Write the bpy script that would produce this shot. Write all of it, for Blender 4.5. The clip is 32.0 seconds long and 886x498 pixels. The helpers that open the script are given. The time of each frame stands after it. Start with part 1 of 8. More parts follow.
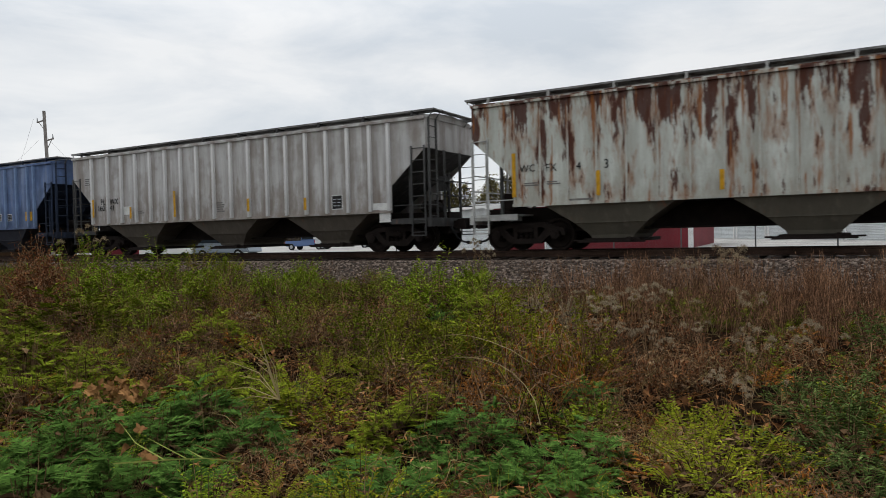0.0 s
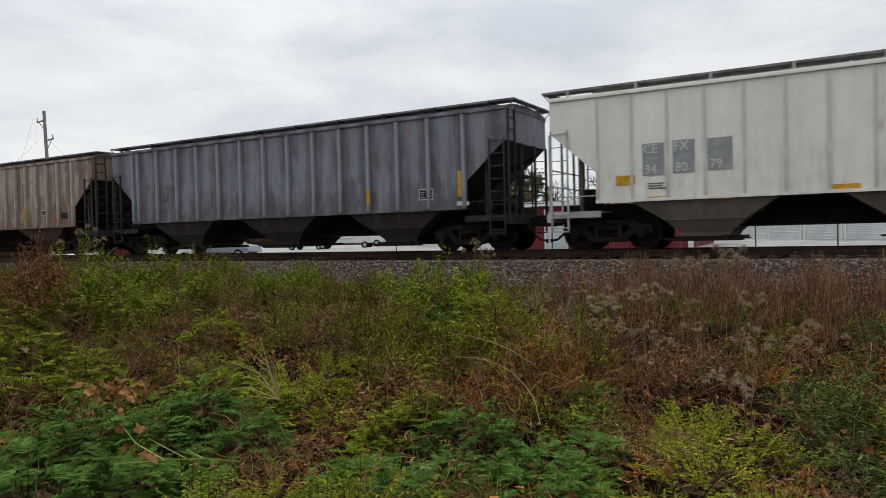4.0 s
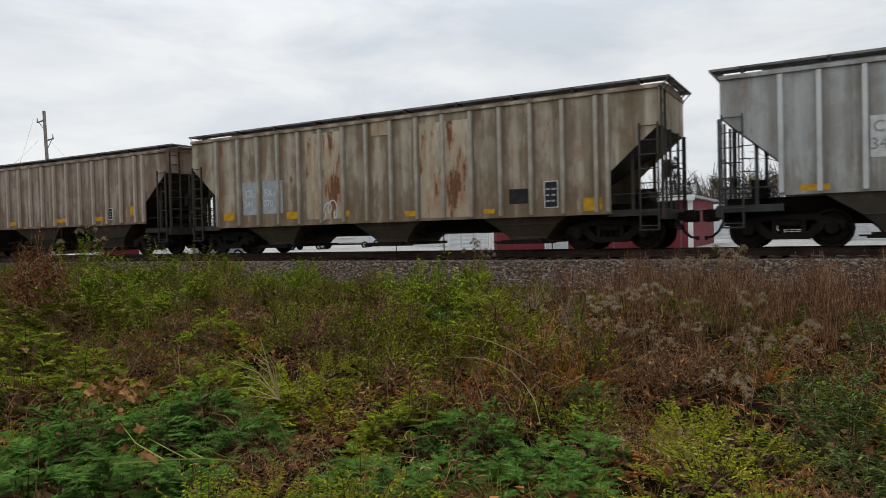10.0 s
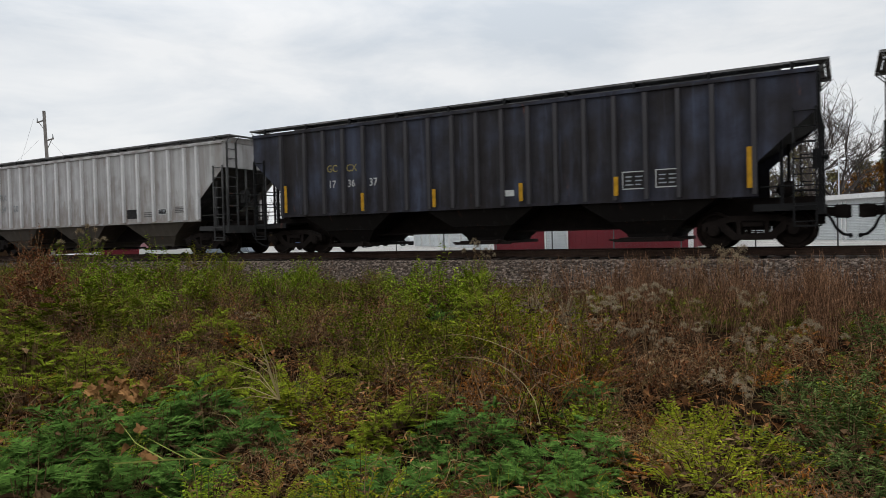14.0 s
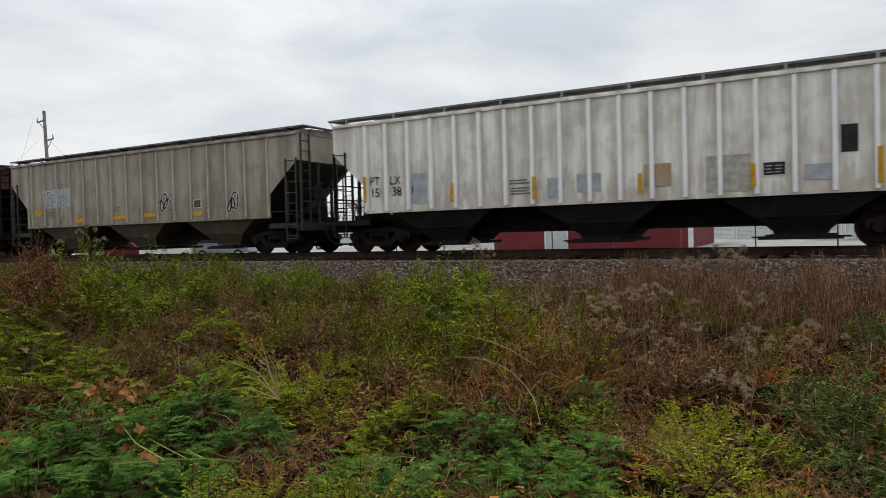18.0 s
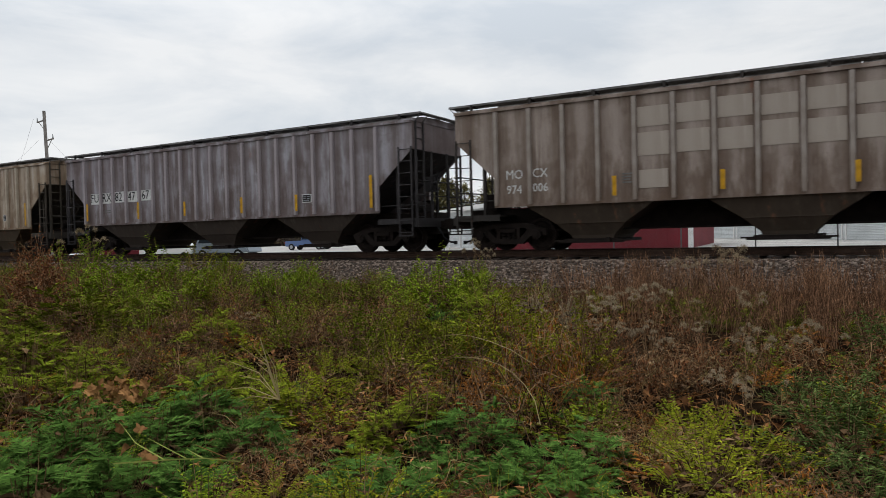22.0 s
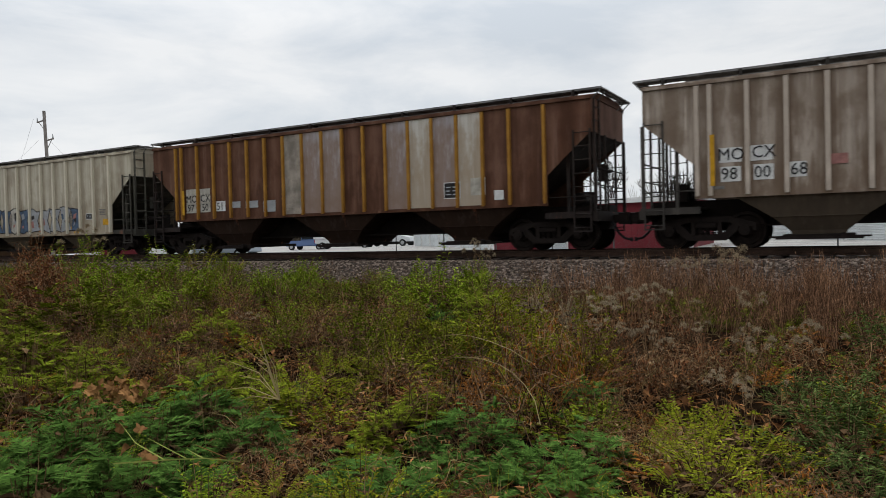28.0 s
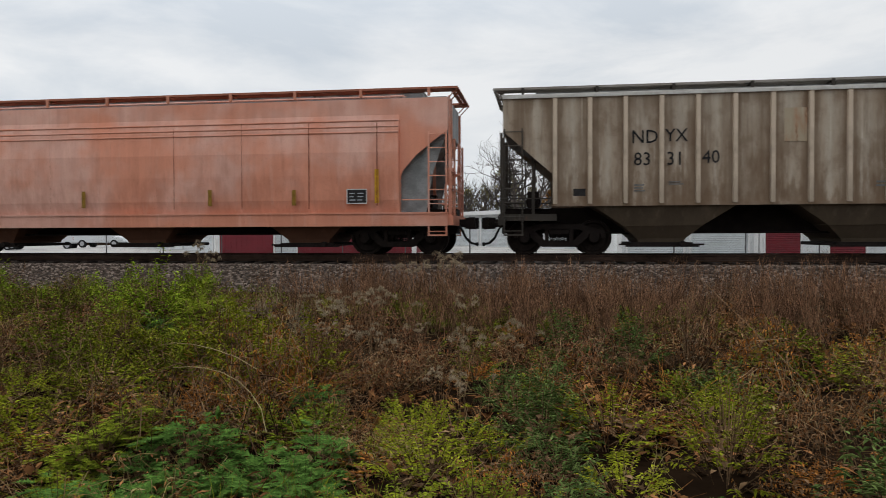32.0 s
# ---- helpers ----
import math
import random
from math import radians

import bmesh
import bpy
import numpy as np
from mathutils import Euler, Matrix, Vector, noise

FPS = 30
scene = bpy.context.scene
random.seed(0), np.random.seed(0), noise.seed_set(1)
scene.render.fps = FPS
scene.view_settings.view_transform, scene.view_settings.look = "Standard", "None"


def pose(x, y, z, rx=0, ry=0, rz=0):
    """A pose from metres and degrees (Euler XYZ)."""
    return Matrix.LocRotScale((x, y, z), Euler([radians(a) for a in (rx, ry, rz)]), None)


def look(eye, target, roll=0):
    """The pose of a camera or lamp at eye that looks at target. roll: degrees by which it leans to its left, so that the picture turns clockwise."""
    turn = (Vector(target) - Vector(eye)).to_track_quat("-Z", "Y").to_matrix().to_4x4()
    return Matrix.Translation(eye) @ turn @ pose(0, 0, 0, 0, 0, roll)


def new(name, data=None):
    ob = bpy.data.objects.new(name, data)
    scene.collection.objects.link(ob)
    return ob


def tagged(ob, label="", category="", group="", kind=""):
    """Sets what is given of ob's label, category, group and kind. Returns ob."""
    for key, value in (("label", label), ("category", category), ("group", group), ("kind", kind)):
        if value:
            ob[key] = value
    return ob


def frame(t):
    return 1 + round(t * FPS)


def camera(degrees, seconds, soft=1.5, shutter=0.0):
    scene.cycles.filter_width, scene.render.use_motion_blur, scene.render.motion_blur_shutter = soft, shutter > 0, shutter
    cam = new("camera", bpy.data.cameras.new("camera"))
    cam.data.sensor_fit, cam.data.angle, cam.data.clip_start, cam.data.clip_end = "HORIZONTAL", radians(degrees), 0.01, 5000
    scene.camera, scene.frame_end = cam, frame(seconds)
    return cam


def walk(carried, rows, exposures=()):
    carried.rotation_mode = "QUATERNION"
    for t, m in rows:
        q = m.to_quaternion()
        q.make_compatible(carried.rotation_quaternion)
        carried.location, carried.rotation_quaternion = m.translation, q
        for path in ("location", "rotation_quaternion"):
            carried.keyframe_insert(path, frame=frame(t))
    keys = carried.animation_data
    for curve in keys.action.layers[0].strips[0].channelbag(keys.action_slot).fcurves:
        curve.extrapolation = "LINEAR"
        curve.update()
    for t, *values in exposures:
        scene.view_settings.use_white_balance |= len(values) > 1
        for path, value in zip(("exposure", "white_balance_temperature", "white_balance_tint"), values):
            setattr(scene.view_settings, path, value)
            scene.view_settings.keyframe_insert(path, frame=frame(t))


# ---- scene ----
# x runs along the track in the train's direction, y away from the camera, z = 0 is the top of the rails.
EYE = (0.0, 0.0, 0.514)


def aim(yaw, pitch, roll):
    """The camera turned yaw degrees to the right of the track's normal."""
    a, b = radians(yaw), radians(pitch)
    way = Vector((math.sin(a) * math.cos(b), math.cos(a) * math.cos(b), math.sin(b)))
    return look(EYE, Vector(EYE) + way, roll)


cam = camera(64.3, 32.0, 0.5, 0.08)
walk(cam, [
    (0.0, aim(-29.82, -1.137, -1.42)),
    (30.4, aim(-29.82, -1.137, -1.42)),
    (30.6, aim(-29.65, -1.12, -1.40)),
    (30.8, aim(-28.60, -1.08, -1.32)),
    (31.0, aim(-25.03, -1.048, -1.055)),
    (31.2, aim(-21.60, -1.08, -0.88)),
    (31.5, aim(-16.56, -1.128, -0.616)),
    (31.9, aim(-9.75, -1.11, -0.26)),
    (32.0, aim(-8.08, -1.10, -0.177)),
])

# ---- light: an overcast afternoon ----
world = bpy.data.worlds.new("overcast")
scene.world = world
world.use_nodes = True
wn, wl = world.node_tree.nodes, world.node_tree.links
wn.clear()


def wnode(kind, **values):
    n = wn.new(kind)
    for k, v in values.items():
        n.inputs[k].default_value = v
    return n


w_out, w_bg = wn.new("ShaderNodeOutputWorld"), wnode("ShaderNodeBackground", Strength=1.0)
w_sky = wn.new("ShaderNodeTexSky")
w_sky.sky_type, w_sky.sun_disc = "NISHITA", False
w_sky.sun_elevation, w_sky.sun_rotation = radians(49), radians(-60)
w_dim = wn.new("ShaderNodeMix")
w_dim.data_type, w_dim.blend_type = "RGBA", "MULTIPLY"
w_dim.inputs[0].default_value = 1.0
w_dim.inputs[7].default_value = (0.09, 0.09, 0.09, 1)
w_co = wn.new("ShaderNodeTexCoord")
w_sep = wn.new("ShaderNodeSeparateXYZ")
w_map = wn.new("ShaderNodeMapping")
w_map.inputs["Scale"].default_value = (1.0, 1.0, 3.2)
w_map.inputs["Location"].default_value = (1.9, 0.7, 0.45)
w_noise = wnode("ShaderNodeTexNoise", Scale=3.4, Detail=8.0, Roughness=0.56, Distortion=0.3)
w_ramp = wn.new("ShaderNodeValToRGB")
w_ramp.color_ramp.elements[0].position, w_ramp.color_ramp.elements[0].color = 0.35, (0.635, 0.685, 0.74, 1)
w_ramp.color_ramp.elements[1].position, w_ramp.color_ramp.elements[1].color = 0.62, (0.875, 0.885, 0.893, 1)
# overcast skies are brighter overhead than at the horizon
w_grad = wn.new("ShaderNodeMapRange")
w_grad.inputs["From Min"].default_value, w_grad.inputs["From Max"].default_value = 0.25, 1.0
w_grad.inputs["To Min"].default_value, w_grad.inputs["To Max"].default_value = 1.0, 2.05
w_sun = wn.new("ShaderNodeVectorMath")
w_sun.operation = "DOT_PRODUCT"
w_sun.inputs[1].default_value = Vector((-48, 28, 52)).normalized()
w_glow = wn.new("ShaderNodeMapRange")
w_glow.inputs["From Min"].default_value, w_glow.inputs["From Max"].default_value = 0.45, 1.0
w_glow.inputs["To Min"].default_value, w_glow.inputs["To Max"].default_value = 0.97, 1.02
w_thin = wn.new("ShaderNodeMath")
w_thin.operation = "MULTIPLY"
wl.new(w_co.outputs["Generated"], w_sun.inputs[0])
wl.new(w_sun.outputs["Value"], w_glow.inputs["Value"])
wl.new(w_glow.outputs[0], w_thin.inputs[0])
wl.new(w_grad.outputs[0], w_thin.inputs[1])
w_mul = wn.new("ShaderNodeMix")
w_mul.data_type, w_mul.blend_type = "RGBA", "MULTIPLY"
w_mul.inputs[0].default_value = 1.0
w_mix = wn.new("ShaderNodeMix")
w_mix.data_type = "RGBA"
w_mix.inputs[0].default_value = 0.93
wl.new(w_co.outputs["Generated"], w_map.inputs["Vector"])
wl.new(w_map.outputs[0], w_noise.inputs["Vector"])
wl.new(w_noise.outputs["Fac"], w_ramp.inputs[0])
wl.new(w_co.outputs["Generated"], w_sep.inputs[0])
wl.new(w_sep.outputs["Z"], w_grad.inputs["Value"])
wl.new(w_ramp.outputs[0], w_mul.inputs[6])
wl.new(w_thin.outputs[0], w_mul.inputs[7])
wl.new(w_sky.outputs[0], w_dim.inputs[6])
wl.new(w_dim.outputs[2], w_mix.inputs[6])
wl.new(w_mul.outputs[2], w_mix.inputs[7])
wl.new(w_mix.outputs[2], w_bg.inputs["Color"])
wl.new(w_bg.outputs[0], w_out.inputs[0])

sun = new("sun", bpy.data.lights.new("sun", "SUN"))
sun.data.energy, sun.data.angle, sun.data.color = 0.9, radians(22), (1.0, 0.97, 0.93)
sun.matrix_world = look((-48, 38, 66), (0, 10, 0))
scene.view_settings.exposure = 0.0


# ---- materials ----
def shader(name, colour, rough=0.8, metal=0.0):
    m = bpy.data.materials.new(name)
    m.use_nodes = True
    b = m.node_tree.nodes["Principled BSDF"]
    b.inputs["Base Color"].default_value = (*colour, 1)
    b.inputs["Roughness"].default_value = rough
    b.inputs["Metallic"].default_value = metal
    b.inputs["Specular IOR Level"].default_value = 0.15
    return m


def add(m, kind, **values):
    n = m.node_tree.nodes.new(kind)
    for k, v in values.items():
        n.inputs[k.replace("_", " ")].default_value = v
    return n


def join(m, a, b):
    m.node_tree.links.new(a, b)


def mixed(m, fac, a, b, how="MIX"):
    """A colour mix; a and b are colours or sockets, fac a number or a socket."""
    n = m.node_tree.nodes.new("ShaderNodeMix")
    n.data_type, n.blend_type = "RGBA", how
    for k, v in ((0, fac), (6, a), (7, b)):
        if isinstance(v, bpy.types.NodeSocket):
            join(m, v, n.inputs[k])
        else:
            n.inputs[k].default_value = v if k == 0 else (*v, 1)
    return n.outputs[2]


def band(m, value, low, high):
    """0 below low, 1 above high."""
    n = m.node_tree.nodes.new("ShaderNodeMapRange")
    n.interpolation_type = "SMOOTHSTEP"
    join(m, value, n.inputs["Value"])
    n.inputs["From Min"].default_value, n.inputs["From Max"].default_value = low, high
    return n.outputs[0]


def grain(m, scale, stretch=(1, 1, 1), detail=4.0, shift=(0, 0, 0), rough=0.55, coord="Object"):
    co, mp = add(m, "ShaderNodeTexCoord"), add(m, "ShaderNodeMapping", Scale=stretch, Location=shift)
    no = add(m, "ShaderNodeTexNoise", Scale=scale, Detail=detail, Roughness=rough)
    join(m, co.outputs[coord], mp.inputs["Vector"])
    join(m, mp.outputs[0], no.inputs["Vector"])
    return no.outputs["Fac"]


def product(m, a, b):
    n = m.node_tree.nodes.new("ShaderNodeMath")
    n.operation = "MULTIPLY"
    for i, v in enumerate((a, b)):
        if isinstance(v, bpy.types.NodeSocket):
            join(m, v, n.inputs[i])
        else:
            n.inputs[i].default_value = v
    return n.outputs[0]


def finish(m, colour, height=None, strength=0.3, distance=0.01):
    b = m.node_tree.nodes["Principled BSDF"]
    join(m, colour, b.inputs["Base Color"])
    if height is not None:
        bump = add(m, "ShaderNodeBump", Strength=strength, Distance=distance)
        join(m, height, bump.inputs["Height"])
        join(m, bump.outputs[0], b.inputs["Normal"])
    return m


def simple(name, colour, rough=0.8, metal=0.0, vary=0.35, scale=3.0, dark=None):
    """A surface with broad stains and fine grain."""
    m = shader(name, colour, rough, metal)
    low = dark or tuple(c * (1 - vary) for c in colour)
    broad, fine = grain(m, scale), grain(m, scale * 14, detail=3.0)
    c = mixed(m, band(m, broad, 0.35, 0.68), low, colour)
    c = mixed(m, product(m, band(m, fine, 0.45, 0.7), 0.35), c, tuple(c2 * 0.6 for c2 in low))
    return finish(m, c, fine, 0.25, 0.01)


def drip_mask(m, s):
    return grain(m, 1.0, (4.0, 4.0, 1.2), 4.0, (s[0] + 29, 2, 6), 0.6)


def paint(name, base, grime, rust=(0.10, 0.03, 0.012), streak=0.5, rusty=0.1, patchy=0.4, shift=0.0, faded=None, pitch=None, orange=None, eaves=0.0):
    """Weathered car paint: broad fading, vertical dirt streaks, rust runs and fine speckle."""
    m = shader(name, base, 0.75)
    pale = faded or tuple(min(1.0, c * 1.25 + 0.03) for c in base)
    s = (shift * 13.7, 0, shift * 5.1)
    c = mixed(m, product(m, band(m, grain(m, 0.45, shift=s), 0.40, 0.64), patchy), base, pale)
    # each stretch between posts has weathered in its own way
    bays = grain(m, 1.0, (1.05, 0.1, 0.10), 2.0, (s[0] + 5, 3, 2), 0.4)
    c = mixed(m, product(m, band(m, bays, 0.40, 0.66), streak * 0.55), c, tuple(g * 0.5 + b * 0.5 for g, b in zip(grime, base)))
    # dirt that has run down the side
    runs = grain(m, 1.0, (2.3, 2.3, 0.22), 5.0, s, 0.66)
    c = mixed(m, product(m, band(m, runs, 0.42, 0.64), streak * 0.75), c, grime)
    thin = grain(m, 1.0, (8.0, 8.0, 0.30), 4.0, s, 0.6)
    c = mixed(m, product(m, band(m, thin, 0.50, 0.66), streak * 0.42), c, tuple(g * 0.6 for g in grime))
    # washed pale runs
    wash = grain(m, 1.0, (5.5, 5.5, 0.26), 4.0, (s[0] + 11, 6, 3), 0.6)
    c = mixed(m, product(m, band(m, wash, 0.57, 0.70), min(0.75, streak)), c, tuple(min(0.8, p * 1.15 + 0.02) for p in pale))
    cloud = grain(m, 1.3, (1, 1, 1), 6.0, (s[0] + 3, 2, 1))
    c = mixed(m, product(m, band(m, cloud, 0.46, 0.62), streak * 0.75), c, grime)
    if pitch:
        # dirt and painted-in shade beside the posts, thinning towards the middle of each panel
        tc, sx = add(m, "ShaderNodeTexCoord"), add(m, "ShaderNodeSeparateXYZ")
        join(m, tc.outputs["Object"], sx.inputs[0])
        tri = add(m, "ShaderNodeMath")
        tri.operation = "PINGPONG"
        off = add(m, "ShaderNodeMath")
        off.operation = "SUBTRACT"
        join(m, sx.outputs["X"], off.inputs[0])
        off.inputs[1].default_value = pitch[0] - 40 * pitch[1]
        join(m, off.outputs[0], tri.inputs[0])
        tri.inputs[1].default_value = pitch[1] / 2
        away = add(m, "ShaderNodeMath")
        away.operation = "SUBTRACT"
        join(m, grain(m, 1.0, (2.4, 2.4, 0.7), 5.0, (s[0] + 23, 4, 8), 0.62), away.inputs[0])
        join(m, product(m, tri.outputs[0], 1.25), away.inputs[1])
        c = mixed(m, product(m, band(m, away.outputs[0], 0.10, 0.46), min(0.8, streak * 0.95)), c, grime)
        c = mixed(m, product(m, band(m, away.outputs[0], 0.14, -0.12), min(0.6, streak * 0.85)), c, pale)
    # splashed dirt, thickest low on the side, with a ragged upper rim
    co, sep = add(m, "ShaderNodeTexCoord"), add(m, "ShaderNodeSeparateXYZ")
    join(m, co.outputs["Object"], sep.inputs[0])
    low = add(m, "ShaderNodeMath")
    low.operation = "SUBTRACT"
    join(m, grain(m, 1.0, (3.0, 3.0, 0.8), 5.0, (s[0] + 2, 5, 7), 0.65), low.inputs[0])
    join(m, product(m, sep.outputs["Z"], 0.16), low.inputs[1])
    c = mixed(m, product(m, band(m, low.outputs[0], 0.10, 0.34), min(0.8, streak * 1.1 + 0.08)), c, grime)
    # rust: blotches and thin runs
    edge = 0.74 - 0.32 * rusty
    blot = grain(m, 1.0, (2.2, 2.2, 0.45), 7.0, (s[0] + 7, 1, 4), 0.68)
    if eaves:
        rise = add(m, "ShaderNodeMath")
        rise.operation = "ADD"
        join(m, blot, rise.inputs[0])
        join(m, product(m, band(m, sep.outputs["Z"], 1.7, 4.1), eaves), rise.inputs[1])
        lowered = add(m, "ShaderNodeMath")
        lowered.operation = "SUBTRACT"
        join(m, rise.outputs[0], lowered.inputs[0])
        lowered.inputs[1].default_value = eaves * 0.55
        blot = lowered.outputs[0]
    halo = band(m, blot, edge - 0.09, edge + 0.02)
    c = mixed(m, product(m, product(m, halo, 0.6), band(m, drip_mask(m, s), 0.42, 0.58)), c, orange or tuple(min(1, r * 2.6 + 0.02) for r in rust))
    c = mixed(m, product(m, band(m, blot, edge, edge + 0.05), 0.92), c, rust)
    drip = grain(m, 1.0, (6.0, 6.0, 0.35), 5.0, (s[0] + 17, 9, 4), 0.6)
    c = mixed(m, product(m, band(m, drip, 0.70 - 0.16 * rusty, 0.76 - 0.14 * rusty), min(0.85, rusty * 2.0)), c, orange or tuple(min(1, r * 1.4) for r in rust))
    speck = grain(m, 38.0, detail=2.0)
    c = mixed(m, product(m, band(m, speck, 0.55, 0.75), 0.22), c, tuple(g * 0.6 for g in grime))
    return finish(m, c, cloud, 0.12, 0.02)


# ---- building helpers ----
def box(bm, x0, x1, y0, y1, z0, z1):
    v = [bm.verts.new((x, y, z)) for x in (x0, x1) for y in (y0, y1) for z in (z0, z1)]
    for f in ((0, 1, 3, 2), (4, 6, 7, 5), (0, 4, 5, 1), (2, 3, 7, 6), (0, 2, 6, 4), (1, 5, 7, 3)):
        bm.faces.new([v[i] for i in f])


def prism(bm, outline, y0, y1):
    """A plate: an outline in x and z, from y0 to y1."""
    a = [bm.verts.new((x, y0, z)) for x, z in outline]
    b = [bm.verts.new((x, y1, z)) for x, z in outline]
    bm.faces.new(a), bm.faces.new(b[::-1])
    for i in range(len(a)):
        j = (i + 1) % len(a)
        bm.faces.new((a[j], a[i], b[i], b[j]))


def loft(bm, rings):
    """Skins closed rings of points, with caps."""
    made = [[bm.verts.new(p) for p in ring] for ring in rings]
    for a, b in zip(made, made[1:]):
        for i in range(len(a)):
            j = (i + 1) % len(a)
            bm.faces.new((a[i], a[j], b[j], b[i]))
    bm.faces.new(made[0][::-1]), bm.faces.new(made[-1])


def rod(bm, a, b, r, n=6, r2=None):
    a, b = Vector(a), Vector(b)
    q = (b - a).to_track_quat("Z", "Y")
    rings = []
    for p, rad in ((a, r), (b, r if r2 is None else r2)):
        rings.append([p + q @ Vector((rad * math.cos(2 * math.pi * i / n), rad * math.sin(2 * math.pi * i / n), 0)) for i in range(n)])
    loft(bm, rings)


def path(bm, points, r, n=6):
    for a, b in zip(points, points[1:]):
        rod(bm, a, b, r, n)


def done(name, bm, smooth=False):
    bmesh.ops.recalc_face_normals(bm, faces=bm.faces)
    me = bpy.data.meshes.new(name)
    bm.to_mesh(me)
    bm.free()
    if smooth:
        for p in me.polygons:
            p.use_smooth = True
    return me


def placed(name, me, material, parent=None, m=None, label=""):
    """Links a mesh as one object; its material sits on the object, so that alike things share the mesh."""
    ob = new(name, me)
    if material is not None:
        if not me.materials:
            me.materials.append(material)
        ob.material_slots[0].link = "OBJECT"
        ob.material_slots[0].material = material
    if parent:
        ob.parent = parent
    if m is not None:
        ob.matrix_basis = m
    if label:
        ob["label"] = label
    return ob


def part(name, bm, material, parent, label="", m=None, smooth=False):
    return placed(name, done(name, bm, smooth), material, parent, m, label)


def lettering(text, size, material, parent, x, z, y, label=""):
    """Painted letters on the near side, left edge at x, foot at z."""
    key = (text, size)
    if key not in LETTERS:
        cu = bpy.data.curves.new("lettering", "FONT")
        cu.body, cu.size, cu.extrude, cu.resolution_u = text, size, 0.002, 2
        ob = bpy.data.objects.new("lettering", cu)
        LETTERS[key] = bpy.data.meshes.new_from_object(ob)
        bpy.data.objects.remove(ob)
    return placed("lettering", LETTERS[key], material, parent, pose(x, y, z, 90, 0, 0), label)


LETTERS = {}


# ---- the train ----
TRACK = 19.6                 # the track's centre line
TRAVEL = ((0.0, 0.0), (3.5, 67.96), (8.0, 155.43), (14.0, 272.56), (19.0, 370.55), (25.0, 488.24), (32.0, 625.27))
CARS = []                    # each car with where its middle stands at the start
WHEELSETS = []
WHEEL = 0.457

STEEL = simple("rusty_steel", (0.017, 0.012, 0.010), 0.85, 0.1, 0.4, 4.0)
BLACK = simple("black_steel", (0.018, 0.017, 0.017), 0.7, 0.2, 0.4, 3.0)
TREAD = simple("wheel_steel", (0.022, 0.015, 0.012), 0.6, 0.5, 0.5, 6.0)
RUBBER = simple("hose_rubber", (0.02, 0.02, 0.021), 0.7)
GREY_STEEL = simple("galvanised_steel", (0.30, 0.31, 0.31), 0.6, 0.4, 0.35, 3.0)
WALKWAY = simple("walkway_grating", (0.24, 0.235, 0.23), 0.7, 0.2, 0.5, 2.0)
YELLOW = simple("yellow_reflector", (0.62, 0.33, 0.02), 0.6, 0.0, 0.35, 5.0)
WHITE = simple("white_paint", (0.66, 0.66, 0.64), 0.7, 0.0, 0.2, 4.0)
GREY = simple("grey_patch_paint", (0.33, 0.34, 0.35), 0.7, 0.0, 0.25, 3.0)
PALE_STEEL = simple("dull_white_steel", (0.46, 0.46, 0.44), 0.7, 0.0, 0.4, 3.0)
SAGE_STEEL = simple("sage_grey_steel", (0.32, 0.35, 0.34), 0.7, 0.0, 0.4, 3.0)
INK = simple("black_paint", (0.022, 0.022, 0.024), 0.7, 0.0, 0.3, 4.0)
RED = simple("red_reflector", (0.50, 0.02, 0.035), 0.5, 0.0, 0.2, 5.0)
BARS = simple("faint_stencil_paint", (0.20, 0.19, 0.18), 0.8, 0.0, 0.4, 8.0)

# default for the bays: near black, grime and the underside's shade in one tone
BAY_DARK = paint("bay_dark_paint", (0.036, 0.028, 0.023), (0.012, 0.010, 0.009), streak=0.6, rusty=0.1, patchy=0.6)

MESHES = {}


def shared(key, make):
    if key not in MESHES:
        MESHES[key] = make()
    return MESHES[key]


def hull_mesh(h, top):
    bm = bmesh.new()
    prism(bm, [(-h + 0.02, 3.13), (-h + 0.02, top), (h - 0.02, top), (h - 0.02, 3.13), (h - 3.1, 1.26), (-h + 3.1, 1.26)], -1.47, 1.47)
    return done("hull", bm)


def side_mesh(h, top, cut, low):
    bm = bmesh.new()
    prism(bm, [(-h, 3.16), (-h, top), (h, top), (h, 3.16), (h - cut, 2.06), (h - cut, low), (-h + cut, low), (-h + cut, 2.06)], -0.015, 0.015)
    bmesh.ops.bevel(bm, geom=bm.edges[:], offset=0.004, segments=1, affect="EDGES")
    return done("side_sheet", bm)


def curved_side_mesh(h, top):
    """The bulging side of a centre-flow car."""
    bm = bmesh.new()
    prof = [(1.46, 1.08), (1.55, 1.45), (1.605, 2.1), (1.62, 2.7), (1.56, 3.3), (1.46, 3.72), (1.26, top - 0.02), (0.9, top + 0.14), (0.4, top + 0.19)]
    rings = []
    for x, inset in ((-h, 0.0), (h, 0.0)):
        ring = [(x, -y, z) for y, z in prof] + [(x, y, z) for y, z in reversed(prof)]
        rings.append(ring)
    loft(bm, rings)
    return done("hull", bm)


def roof_mesh(h, top):
    bm = bmesh.new()
    sec = [(-1.55, top - 0.03), (-1.55, top + 0.03), (-0.95, top + 0.15), (0, top + 0.2), (0.95, top + 0.15), (1.55, top + 0.03), (1.55, top - 0.03)]
    loft(bm, [[(x, y, z) for y, z in sec] for x in (-h - 0.03, h + 0.03)])
    return done("roof", bm)


